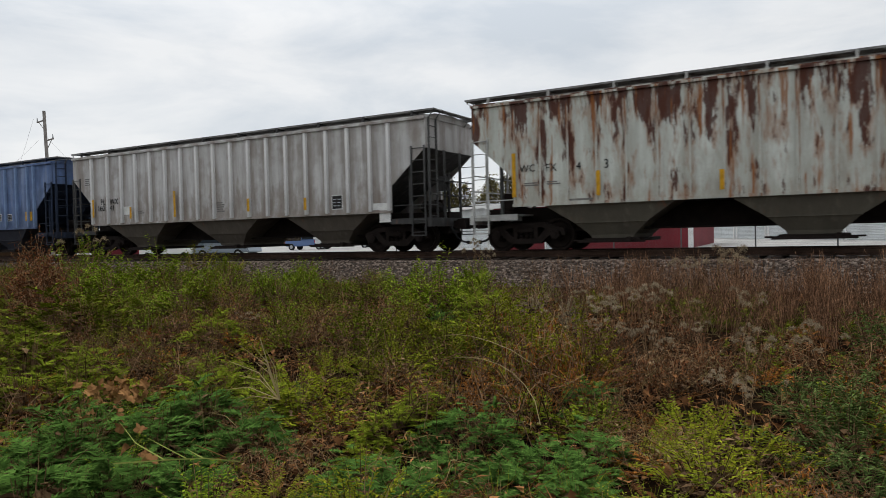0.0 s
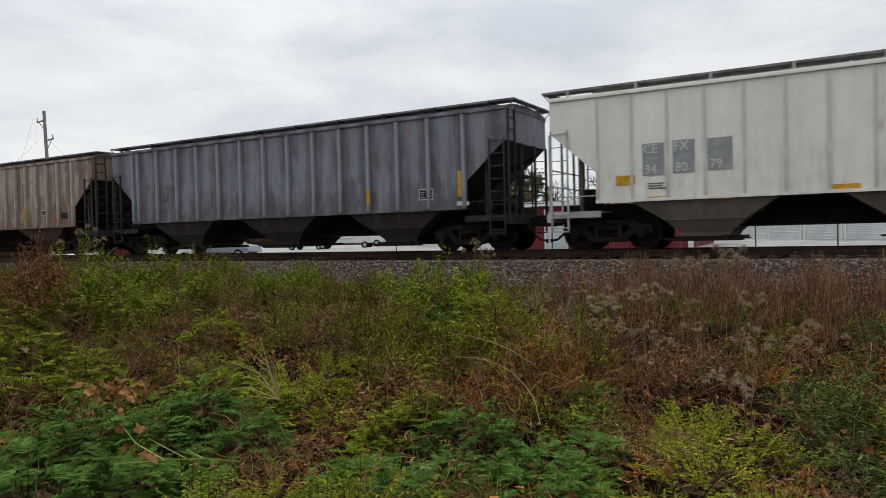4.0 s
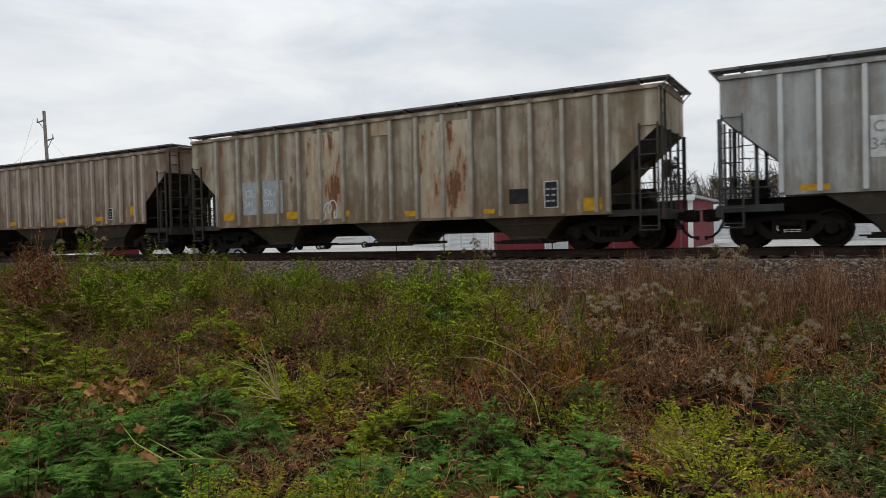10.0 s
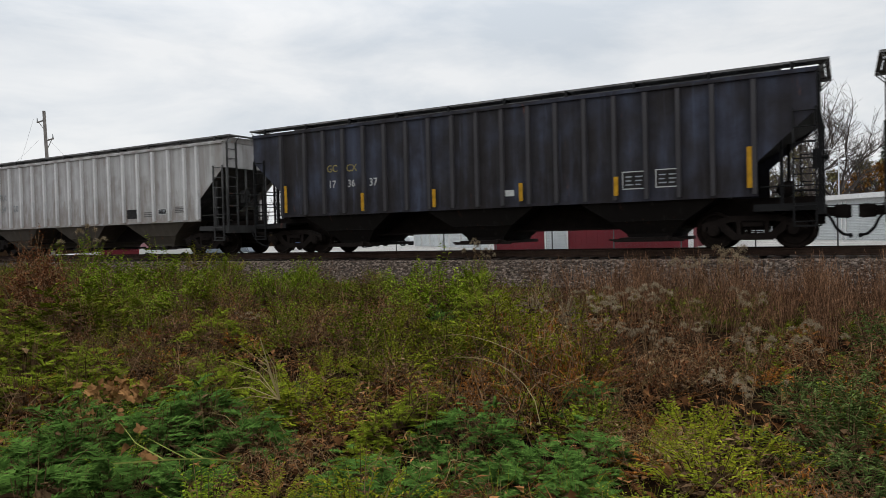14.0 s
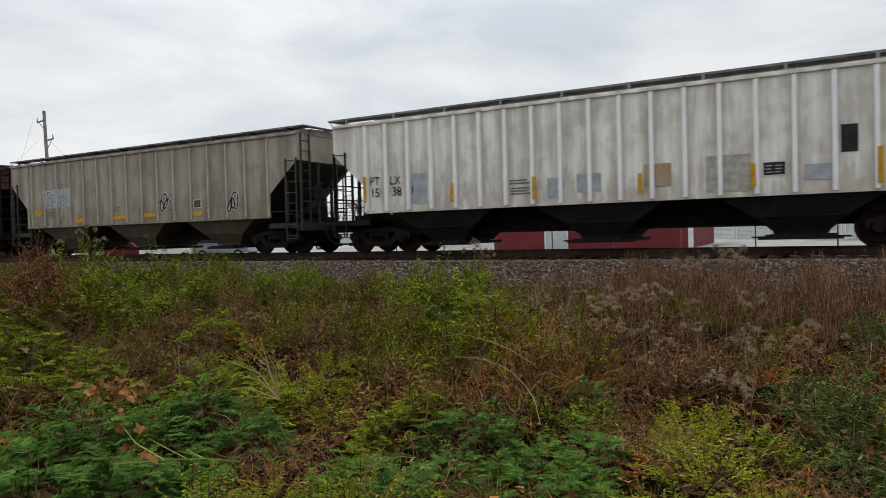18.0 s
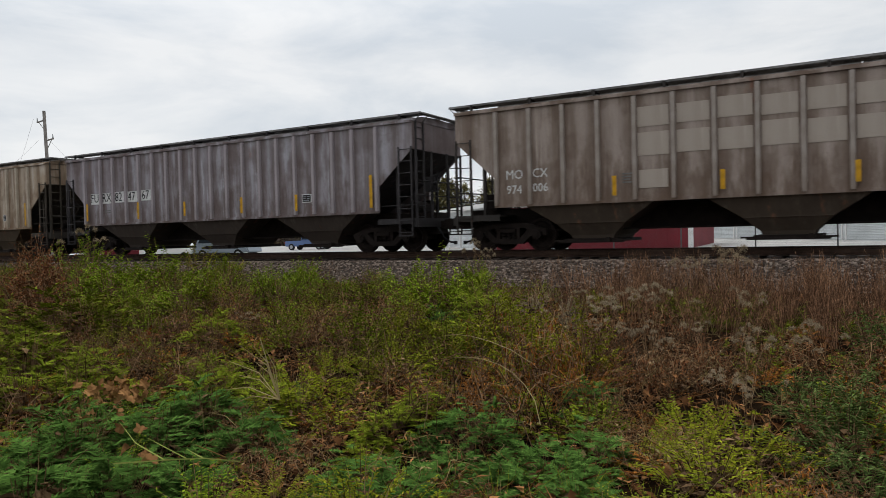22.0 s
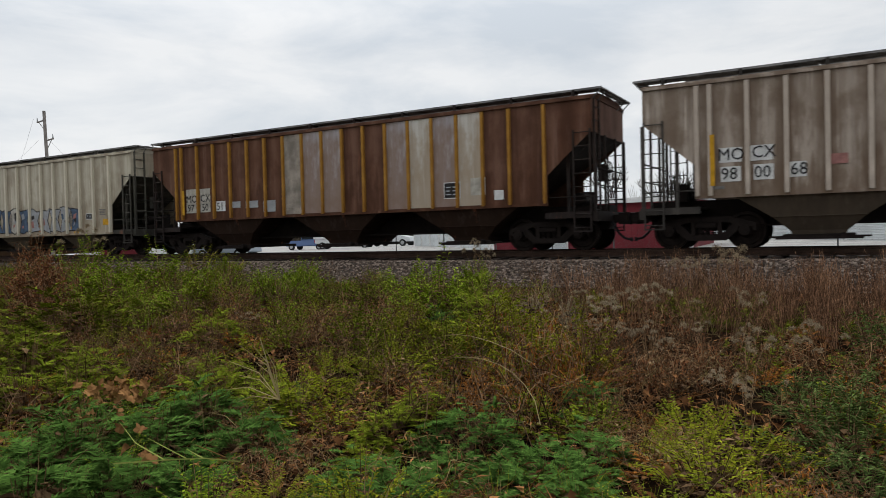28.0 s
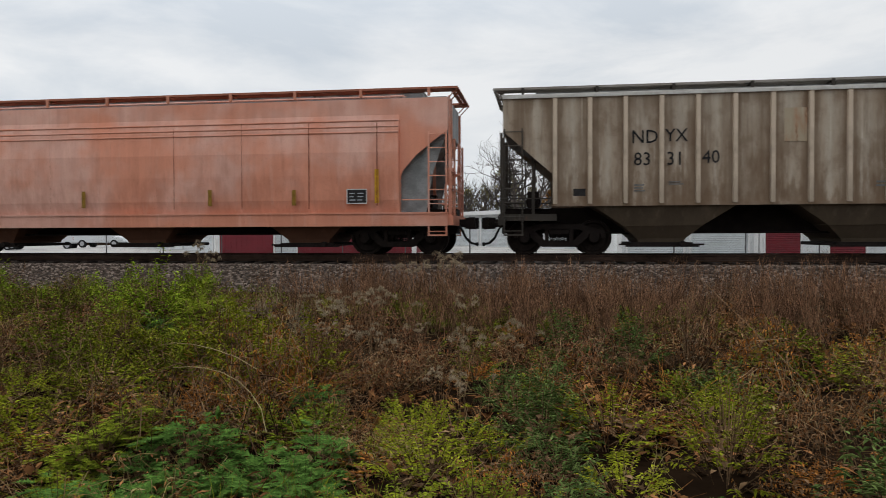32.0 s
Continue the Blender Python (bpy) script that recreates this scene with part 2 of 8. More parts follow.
def post_mesh(top, w, d, low):
    """A hat-section side post, on the plane y = 0, outward to -y."""
    bm = bmesh.new()
    rings = []
    for z in (low + 0.02, top - 0.10):
        rings.append([(-w, 0, z), (-w * 0.86, -d, z), (w * 0.86, -d, z), (w, 0, z)])
    loft(bm, rings)
    return done("side_post", bm)


def bay_mesh():
    """A funnel under the side, kinked inwards above its gate, with a flange where it kinks."""
    bm = bmesh.new()
    loft(bm, [[(sx * a, sy * b, z) for sx, sy in ((-1, -1), (1, -1), (1, 1), (-1, 1))] for a, b, z in
              ((0.56, 1.02, 0.33), (0.60, 1.05, 0.42), (0.98, 1.28, 0.76), (1.82, 1.50, 1.30))])
    box(bm, -0.99, 0.99, -1.30, 1.30, 0.748, 0.765)
    return done("hopper_bay", bm)


def gate_mesh():
    bm = bmesh.new()
    box(bm, -0.75, 0.75, -1.2, 1.2, 0.235, 0.325)
    box(bm, -0.9, 0.9, -1.26, -1.18, 0.21, 0.26)
    rod(bm, (0.5, -1.36, 0.29), (0.5, -1.15, 0.29), 0.07, 8)
    rod(bm, (-1.05, -1.1, 0.27), (1.05, -1.1, 0.27), 0.025, 6)
    return done("outlet_gate", bm)


def sill_mesh(h):
    bm = bmesh.new()
    box(bm, -h - 0.1, h + 0.1, -0.33, 0.33, 0.58, 1.24)
    box(bm, -h - 0.1, h + 0.1, -0.42, 0.42, 0.56, 0.60)
    return done("centre_sill", bm)


def rail_mesh(x0, x1, r=0.03):
    bm = bmesh.new()
    rod(bm, (x0, 0, 0), (x1, 0, 0), r, 6)
    return done("pipe", bm)


def ladder_mesh():
    bm = bmesh.new()
    for x in (0.0, -0.46):
        box(bm, x - 0.02, x + 0.02, -0.025, 0.025, 0.52, 3.22)
    for i in range(8):
        z = 0.62 + i * 0.36
        rod(bm, (0, -0.02, z), (-0.46, -0.02, z), 0.014, 5)
    box(bm, -0.48, 0.02, -0.05, 0.02, 0.50, 0.54)
    return done("ladder", bm)


def end_ladder_mesh(top):
    bm = bmesh.new()
    for y in (-1.36, -0.92):
        box(bm, 0.0, 0.05, y - 0.025, y + 0.025, 0.95, top)
    for i in range(9):
        z = 1.1 + i * 0.34
        rod(bm, (0.03, -1.36, z), (0.03, -0.92, z), 0.014, 5)
    return done("end_ladder", bm)


def platform_mesh():
    bm = bmesh.new()
    box(bm, -1.35, 0.12, -1.48, 1.48, 1.00, 1.05)
    box(bm, -0.02, 0.14, -1.50, 1.50, 0.78, 1.00)
    for y in (-1.5, 1.42):
        box(bm, -1.35, 0.0, y, y + 0.08, 0.88, 1.00)
    for x in (-1.0, -0.5):
        box(bm, x, x + 0.08, -1.4, 1.4, 0.86, 1.0)
    return done("end_platform", bm)


def end_post_mesh():
    bm = bmesh.new()
    box(bm, -0.03, 0.03, -0.03, 0.03, 1.0, 3.14)
    return done("end_post", bm)


def strut_mesh():
    bm = bmesh.new()
    box(bm, -0.04, 0.04, -0.045, 0.045, 1.0, 2.70)
    return done("slope_strut", bm)


def cross_rail_mesh():
    bm = bmesh.new()
    rod(bm, (0, -1.45, 0), (0, 1.45, 0), 0.02, 6)
    return done("hand_rail", bm)


def side_rail_mesh():
    bm = bmesh.new()
    rod(bm, (0.06, 0, 0), (-1.2, 0, 0), 0.018, 6)
    return done("side_rail", bm)


def brake_wheel_mesh():
    bm = bmesh.new()
    n = 20
    ring = [(0, 0.27 * math.cos(2 * math.pi * i / n), 0.27 * math.sin(2 * math.pi * i / n)) for i in range(n + 1)]
    path(bm, ring, 0.017, 5)
    for i in range(0, n, 5):
        rod(bm, (0, 0, 0), ring[i], 0.014, 5)
    rod(bm, (-0.12, 0, 0), (0.04, 0, 0), 0.05, 8)
    box(bm, -0.30, -0.10, -0.14, 0.14, -0.26, 0.2)
    return done("brake_wheel", bm)


def reservoir_mesh():
    bm = bmesh.new()
    rod(bm, (0, -0.35, 0), (0, 0.42, 0), 0.20, 12)
    rod(bm, (0, -0.42, 0), (0, -0.35, 0), 0.12, 12, 0.20)
    box(bm, -0.16, 0.16, 0.45, 0.75, -0.2, 0.25)
    rod(bm, (0.0, -0.2, -0.2), (0.0, -0.2, -0.42), 0.04, 6)
    return done("air_reservoir", bm, False)


def coupler_mesh():
    bm = bmesh.new()
    box(bm, 0.05, 0.42, -0.13, 0.13, 0.74, 0.96)
    prism(bm, [(0.40, 0.70), (0.40, 1.00), (0.66, 1.02), (0.70, 0.68)], -0.20, 0.14)
    box(bm, 0.58, 0.76, 0.04, 0.2, 0.70, 1.0)
    rod(bm, (0.5, 0.3, 0.82), (0.05, 1.0, 0.9), 0.02, 5)
    box(bm, 0.10, 0.2, -0.3, 0.3, 0.62, 0.98)
    return done("coupler", bm)


def hose_mesh():
    bm = bmesh.new()
    pts = [(0.16, -0.35, 0.78), (0.24, -0.36, 0.66), (0.34, -0.3, 0.44), (0.48, -0.2, 0.30), (0.665, -0.1, 0.26)]
    path(bm, pts, 0.035, 6)
    box(bm, 0.60, 0.665, -0.15, -0.05, 0.21, 0.32)
    return done("air_hose", bm)


def truck_mesh():
    bm = bmesh.new()
    for s in (-1, 1):
        y0, y1 = sorted((s * 0.94, s * 1.12))
        prism(bm, [(-1.16, 0.44), (-1.16, 0.62), (-0.98, 0.67), (-0.55, 0.80), (0.55, 0.80), (0.98, 0.67), (1.16, 0.62), (1.16, 0.44),
                   (1.06, 0.44), (1.06, 0.57), (0.72, 0.57), (0.50, 0.66), (-0.50, 0.66), (-0.72, 0.57), (-1.06, 0.57), (-1.06, 0.44)], y0, y1)
        prism(bm, [(-0.74, 0.58), (-0.62, 0.62), (-0.34, 0.35), (0.34, 0.35), (0.62, 0.62), (0.74, 0.58), (0.74, 0.46), (0.44, 0.21), (-0.44, 0.21), (-0.74, 0.46)], y0, y1)
        for x in (-0.36, 0.26):
            box(bm, x, x + 0.10, y0, y1, 0.32, 0.70)
        for x in (-0.16, 0.0, 0.16):
            for k in range(4):
                rod(bm, (x, s * 1.03, 0.35 + k * 0.045), (x, s * 1.03, 0.375 + k * 0.045), 0.07, 8)
        box(bm, -0.24, 0.24, *sorted((s * 0.6, s * 1.15)), 0.535, 0.645)
        for x in (-0.89, 0.89):
            rod(bm, (x, s * 1.0, WHEEL), (x, s * 1.19, WHEEL), 0.135, 12)
            rod(bm, (x, s * 1.19, WHEEL), (x, s * 1.215, WHEEL), 0.075, 8)
            box(bm, x - 0.19, x + 0.19, y0, y1, 0.55, 0.64)
        for x in (-0.52, 0.46):
            box(bm, x, x + 0.06, *sorted((s * 0.6, s * 0.82)), 0.30, 0.62)
    box(bm, -0.24, 0.24, -0.95, 0.95, 0.46, 0.76)
    rod(bm, (0, 0, 0.72), (0, 0, 0.80), 0.24, 14)
    return done("truck", bm)


def wheelset_mesh():
    """Two flanged wheels on an axle along y, about the origin."""
    bm = bmesh.new()
    n = 22
    for s in (-1, 1):
        prof = [(0.69, 0.08), (0.69, 0.36), (0.675, 0.40), (0.675, 0.475), (0.705, 0.482), (0.72, 0.46), (0.80, 0.452), (0.805, 0.39), (0.77, 0.35), (0.755, 0.2), (0.80, 0.14), (0.82, 0.0)]
        rings = [[(r * math.cos(2 * math.pi * i / n), s * y, r * math.sin(2 * math.pi * i / n)) for i in range(n)] for y, r in prof[:-1]]
        loft(bm, rings)
    rod(bm, (0, -1.15, 0), (0, 1.15, 0), 0.075, 10)
    return done("wheelset", bm)


def board_mesh(h):
    bm = bmesh.new()
    for y in (-0.20, -0.06, 0.08):
        box(bm, -h - 0.26, h + 0.26, y, y + 0.12, 0.0, 0.030)
    for y in (-0.225, 0.205):
        box(bm, -h - 0.26, h + 0.26, y, y + 0.02, -0.010, 0.045)
    return done("running_board", bm)


def bracket_mesh():
    bm = bmesh.new()
    box(bm, -0.035, 0.035, -0.05, 0.0, 0.0, 0.21)
    box(bm, -0.03, 0.03, 0.0, 0.34, 0.15, 0.18)
    return done("board_bracket", bm)


def tip_mesh():
    """The stays of the running boards past the car's end."""
    bm = bmesh.new()
    for y in (-1.38, -0.95, 0.95, 1.38):
        rod(bm, (0.0, y, -0.26), (0.26, y, 0.01), 0.016, 5)
    for x in (0.02, 0.15):
        box(bm, x, x + 0.11, -1.40, 1.40, 0.001, 0.029)
    return done("end_walkway", bm)


def hatch_mesh(n):
    bm = bmesh.new()
    box(bm, -n / 2 + 0.03, n / 2 - 0.03, -0.36, 0.36, 0.0, 0.20)
    box(bm, -n / 2 + 0.01, n / 2 - 0.01, -0.40, 0.40, 0.20, 0.24)
    for x in (-0.35 * n, 0.0, 0.35 * n):
        box(bm, x - 0.04, x + 0.04, -0.44, 0.44, 0.24, 0.27)
    bmesh.ops.bevel(bm, geom=bm.edges[:], offset=0.012, segments=1, affect="EDGES")
    return done("hatch_cover", bm)


def patch_mesh(w, d):
    bm = bmesh.new()
    box(bm, 0, w, -0.004, 0, 0, d)
    return done("painted_patch", bm)


def hopper_car(number, rear, length, coat, label, top=4.08, ribs=(0.056, 0.10), post=None, ends=None, bays=None, rail=None, chord=None,
               curved=False, cut=1.25, posts=(-7.3, 0.92), board=None, low=1.28):
    """One covered hopper: rear is where its rear end stands at the start; coat its paint, post, ends, bays and rail other paints."""
    h = length / 2
    SIDE.update(posts=None if curved else posts, half=ribs[0], top=top, low=low)
    car = tagged(new("hopper_car"), label, "freight car", "hopper cars of the train")
    car.matrix_basis = pose(rear + h, TRACK, 0)
    CARS.append((car, rear + h))
    board = board or WALKWAY
    ends, bays, post, rail, chord = ends or coat, bays or BAY_DARK, post or coat, rail or ends or coat, chord or coat
    if curved:
        placed("hull", shared(("curved", length, top), lambda: curved_side_mesh(h - 1.28, top)), coat, car)
        for s in (-1, 1):
            bm = bmesh.new()
            prism(bm, [(-h, 3.25), (-h, top - 0.05), (h, top - 0.05), (h, 3.25), (h - 0.35, 3.0), (h - 0.85, 2.60), (h - 1.20, 2.20), (h - 1.30, 1.9), (h - 1.30, 1.1), (-h + 1.30, 1.1), (-h + 1.30, 1.9), (-h + 1.20, 2.20), (-h + 0.85, 2.60), (-h + 0.35, 3.0)], *sorted((s * 1.44, s * 1.47)))
            part("side_gusset", bm, coat, car)
        bm = bmesh.new()
        prism(bm, [(-h + 0.05, 3.2), (-h + 0.05, top), (h - 0.05, top), (h - 0.05, 3.2), (h - 2.4, 1.3), (-h + 2.4, 1.3)], -1.3, 1.3)
        part("slope_sheet", bm, GREY_STEEL, car, "grey unpainted slope sheet")
        for e in (-1, 1):
            for s in (-1, 1):
                bm = bmesh.new()
                prism(bm, [(e * (h - a), b) for a, b in ((1.32, 1.05), (1.32, 2.15), (0.9, 2.62), (0.38, 3.05), (0.10, 3.10), (0.42, 2.2), (0.62, 1.05))], *sorted((s * 1.22, s * 1.25)))
                part("end_gusset", bm, GREY_STEEL, car, "grey end gusset plate")
        for s in (-1, 1):
            bm = bmesh.new()
            box(bm, -h, h, *sorted((s * 1.42, s * 1.60)), 0.76, 1.10)
            box(bm, -h, h, *sorted((s * 1.40, s * 1.63)), 1.08, 1.12)
            part("side_sill", bm, coat, car)
            for yy, zz in ((1.565, 3.22), (1.540, 3.37), (1.505, 3.53)):
                placed("roof_rib", shared(("rib", length), lambda: rail_mesh(-h + 1.29, h - 1.29, 0.03)), coat, car, pose(0, s * yy, zz))
    else:
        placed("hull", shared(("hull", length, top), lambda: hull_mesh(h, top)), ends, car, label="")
        for s in (-1, 1):
            placed("side_sheet", shared(("side", length, top, cut, low), lambda: side_mesh(h, top, cut, low)), coat, car, pose(0, s * 1.515, 0))
            bm_key = ("sill_angle", length, low)

            def angle():
                bm = bmesh.new()
                box(bm, -h + cut, h - cut, -0.03, 0.05, low - 0.04, low + 0.04)
                return done("side_sill", bm)
            placed("side_sill", shared(bm_key, angle), coat, car, pose(0, s * 1.55, 0))

            def top_chord():
                bm = bmesh.new()
                box(bm, -h, h, -0.03, 0.03, top - 0.075, top - 0.01)
                return done("top_chord", bm)
            placed("top_chord", shared(("chord", length, top), top_chord), chord, car, pose(0, s * 1.56, 0))
            at, step = posts
            line = [at + step * i for i in range(-1, 21) if -h + cut + 0.35 < at + step * i < h - cut - 0.35]
            for x in [-h + cut + 0.06] + line + [h - cut - 0.06]:
                placed("side_post", shared(("post", top, ribs, low), lambda: post_mesh(top, *ribs, low)), post, car,
                       pose(x, s * 1.53, 0, 0, 0, 0 if s < 0 else 180))
        placed("roof", shared(("roof", length, top), lambda: roof_mesh(h, top)), chord, car)
    placed("centre_sill", shared(("sill", length), lambda: sill_mesh(h)), STEEL, car)
    for x in (-h * 0.55, 0.0, h * 0.55):
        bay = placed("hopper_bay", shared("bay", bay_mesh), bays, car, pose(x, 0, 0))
        placed("outlet_gate", shared("gate", gate_mesh), STEEL, bay)
    placed("brake_pipe", shared(("pipe", length), lambda: rail_mesh(-h + 2.6, h - 2.6, 0.03)), STEEL, car, pose(0, -0.78, 0.57))
    for s in (-1, 1):
        placed("running_board", shared(("board", length), lambda: board_mesh(h)), board, car, pose(0, s * 1.20, top + 0.19))
        for i in range(10):
            placed("board_bracket", shared("bracket", bracket_mesh), rail if rail is not BLACK else GREY_STEEL, car,
                   pose(-h + 0.5 + (2 * h - 1.0) * i / 9, s * 1.42, top, 0, 0, 0 if s < 0 else 180))
    for i in range(5):
        w = (2 * h - 1.6) / 5
        placed("hatch_cover", shared(("hatch", length), lambda: hatch_mesh(w)), WALKWAY, car, pose(-h + 0.8 + w * (i + 0.5), 0, top + 0.10))
    for s in (-1, 1):
        at = Matrix.Rotation(0 if s > 0 else math.pi, 4, "Z")
        e = at @ pose(h, 0, 0)
        placed("end_platform", shared("platform", platform_mesh), rail, car, e)
        if not curved:
            def plate():
                bm = bmesh.new()
                box(bm, -0.03, 0.0, -1.49, 1.49, 3.14, top - 0.02)
                return done("end_sheet", bm)
            placed("end_sheet", shared(("end_sheet", top), plate), coat, car, e)
        for y in (-1.42, -0.5, 0.5, 1.42):
            placed("end_post", shared("end_post", end_post_mesh), rail, car, e @ pose(0.05, y, 0))
        for y in (-1.2, 1.2):
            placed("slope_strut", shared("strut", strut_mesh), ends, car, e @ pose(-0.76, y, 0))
        for z in (1.75, 2.2):
            placed("hand_rail", shared("cross_rail", cross_rail_mesh), rail, car, e @ pose(0.06, 0, z))
        for y in (-1.46, 1.46):
            placed("side_rail", shared("side_rail", side_rail_mesh), rail, car, e @ pose(0, y, 1.45))
        placed("end_walkway", shared("tip", tip_mesh), board, car, e @ pose(0, 0, top + 0.20))
        placed("end_ladder", shared(("end_ladder", top), lambda: end_ladder_mesh(top)), rail, car, e)
        for q in (-1, 1):
            placed("ladder", shared("ladder", ladder_mesh), rail, car, pose(s * (h - 0.03) + (0 if s > 0 else 0.46), q * 1.56, 0))
        placed("coupler", shared("coupler", coupler_mesh), STEEL, car, e @ pose(-0.1, 0, 0))
        placed("air_hose", shared("hose", hose_mesh), RUBBER, car, e)
        placed("air_reservoir", shared("reservoir", reservoir_mesh), STEEL, car, e @ pose(-0.75, 0, 1.42))
        truck = placed("truck", shared("truck", truck_mesh), STEEL, car, pose(s * (h - 1.42), 0, 0))
        for x in (-0.89, 0.89):
            ws = placed("wheelset", shared("wheelset", wheelset_mesh), TREAD, truck, pose(x, 0, WHEEL))
            WHEELSETS.append((ws, rear + h, x))
    placed("brake_wheel", shared("brake_wheel", brake_wheel_mesh), rail, car, pose(h + 0.16, -0.45, 2.15))
    return car



def coat(name, base, grime=None, **more):
    return paint(name, base, grime or (base[0] * 0.42, base[1] * 0.34, base[2] * 0.28), **more)


def post_coat(name, base, shift=0, streak=0.3):
    """Side paint lightened for the light the posts catch, with half the dirt streaks."""
    return paint(name + "_post", tuple(min(0.82, c * 1.38 + 0.02) for c in base), tuple(c * 0.6 for c in base), streak=streak * 0.5, rusty=0.08, shift=shift)


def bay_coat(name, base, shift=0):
    """The hopper bays: paint darkened for the shade under the side, plus track dirt."""
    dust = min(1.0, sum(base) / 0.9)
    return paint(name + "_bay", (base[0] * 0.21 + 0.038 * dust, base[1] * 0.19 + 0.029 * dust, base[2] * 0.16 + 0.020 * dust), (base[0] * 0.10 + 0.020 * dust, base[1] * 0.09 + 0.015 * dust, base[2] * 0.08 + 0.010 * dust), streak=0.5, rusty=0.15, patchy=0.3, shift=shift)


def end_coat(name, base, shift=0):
    """The car's ends: its paint made much darker, near black."""
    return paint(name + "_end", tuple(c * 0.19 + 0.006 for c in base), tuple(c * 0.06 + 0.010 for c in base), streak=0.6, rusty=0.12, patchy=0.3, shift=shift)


# ---- what is painted on the cars ----
SOOT = simple("faded_black_paint", (0.035, 0.032, 0.032), 0.8, 0.0, 0.4, 5.0)
PALE = simple("pale_grey_paint", (0.40, 0.43, 0.45), 0.75, 0.0, 0.25, 4.0)
BLUE = simple("blue_paint", (0.07, 0.14, 0.30), 0.75, 0.0, 0.35, 4.0)
GOLD = simple("gold_paint", (0.42, 0.34, 0.12), 0.75, 0.0, 0.3, 6.0)
PINK = simple("faded_red_paint", (0.36, 0.17, 0.15), 0.75, 0.0, 0.3, 6.0)
TAN = paint("rust_stained_tan", (0.50, 0.45, 0.34), (0.30, 0.22, 0.14), rust=(0.13, 0.050, 0.020), streak=0.4, rusty=0.62, patchy=0.5)
ICE = simple("pale_blue_grey_paint", (0.43, 0.47, 0.50), 0.75, 0.0, 0.25, 3.0)
MAROON = simple("maroon_patch_paint", (0.125, 0.018, 0.026), 0.75, 0.0, 0.25, 3.0)
CREAM = simple("worn_white_paint", (0.47, 0.44, 0.38), 0.8, 0.0, 0.35, 5.0)
FADED = simple("faded_tan_paint", (0.36, 0.31, 0.26), 0.8, 0.0, 0.5, 2.0)
OCHRE = simple("ochre_mark_paint", (0.30, 0.17, 0.03), 0.8, 0.0, 0.4, 6.0)
LILAC = paint("worn_lilac_white", (0.36, 0.335, 0.345), (0.20, 0.125, 0.085), streak=0.6, rusty=0.22, patchy=0.5, shift=41)
CHALK = paint("worn_chalk_white", (0.50, 0.48, 0.44), (0.30, 0.22, 0.14), streak=0.5, rusty=0.18, patchy=0.5, shift=42)
GHOST = paint("ghost_lettering", (0.42, 0.375, 0.325), (0.30, 0.25, 0.21), streak=0.5, rusty=0.0, patchy=0.5, shift=43)
DULL_BLUE = simple("dull_blue_paint", (0.085, 0.125, 0.19), 0.8, 0.0, 0.4, 4.0)
SEAM = simple("rusty_seam", (0.20, 0.05, 0.025), 0.9, 0.0, 0.4, 6.0)
SIDE = {"car": None, "face": -1.534, "rib": 0.10}


def on(car, curved=False, rib=0.10):
    SIDE.update(car=car, face=-1.632 if curved else -1.534, rib=0.0 if curved else rib)


def words(text, x, z, size, mat, lift=0.020):
    """Stencilled letters, set narrow where a panel between two posts leaves little room."""
    ob = lettering(text, size, mat, SIDE["car"], x, z, SIDE["face"] - lift)
    if SIDE["posts"] and len(text) < 4:
        at, step = SIDE["posts"]
        ends = [c[0] for c in ob.bound_box]
        a, b = min(ends), max(ends)
        left = at + step * math.floor((x + 0.12 - at) / step) + SIDE["half"] + 0.025
        right = left + step - 2 * SIDE["half"] - 0.05
        narrow = min(0.92, (right - left) / (b - a))
        x = min(max(x, left), right - (b - a) * narrow)
        ob.matrix_basis = pose(x - a * narrow, SIDE["face"] - lift, z, 90, 0, 0) @ Matrix.Diagonal((narrow, 1, 1, 1))


def patch(x, z, w, d, mat, lift=0.004):
    placed("painted_patch", shared(("patch", w, d), lambda: patch_mesh(w, d)), mat, SIDE["car"], pose(x, SIDE["face"] - lift, z))


def panel(x, mat):
    """The whole sheet between two posts in another paint."""
    at, step = SIDE["posts"]
    left = at + step * math.floor((x - at) / step)
    low = SIDE["low"] + 0.06
    patch(round(left + 0.02, 3), low, round(step - 0.04, 3), round(SIDE["top"] - 0.09 - low, 3), mat, 0.003)


def strip(x, z, d):
    """A reflector strip up a side post."""
    placed("reflector", shared(("strip", d), lambda: patch_mesh(0.11, d)), YELLOW, SIDE["car"], pose(x - 0.055, SIDE["face"] - SIDE["rib"] - 0.006, z))


def bars(x, z, w, d):
    """Small lettering too worn to read."""
    n = max(1, round(d / 0.07))
    for i in range(n):
        patch(round(x, 2), z + d * (i + 0.2) / n, round(w * (1.0, 0.8, 0.92)[i % 3], 2), round(0.55 * d / n, 3), BARS, 0.005)


def stencil(x, z, w, d):
    """A black maintenance panel with a white border and white lines."""
    patch(x, z, w, d, WHITE, 0.004)
    patch(x + 0.025, z + 0.025, round(w - 0.05, 3), round(d - 0.05, 3), SOOT, 0.007)
    for i in range(3):
        for k in range(2):
            patch(x + w * (0.14 + 0.40 * k), z + d * (0.22 + 0.22 * i), round(w * (0.30, 0.22, 0.27)[(i + k) % 3], 3), round(d * 0.07, 3), PALE, 0.010)


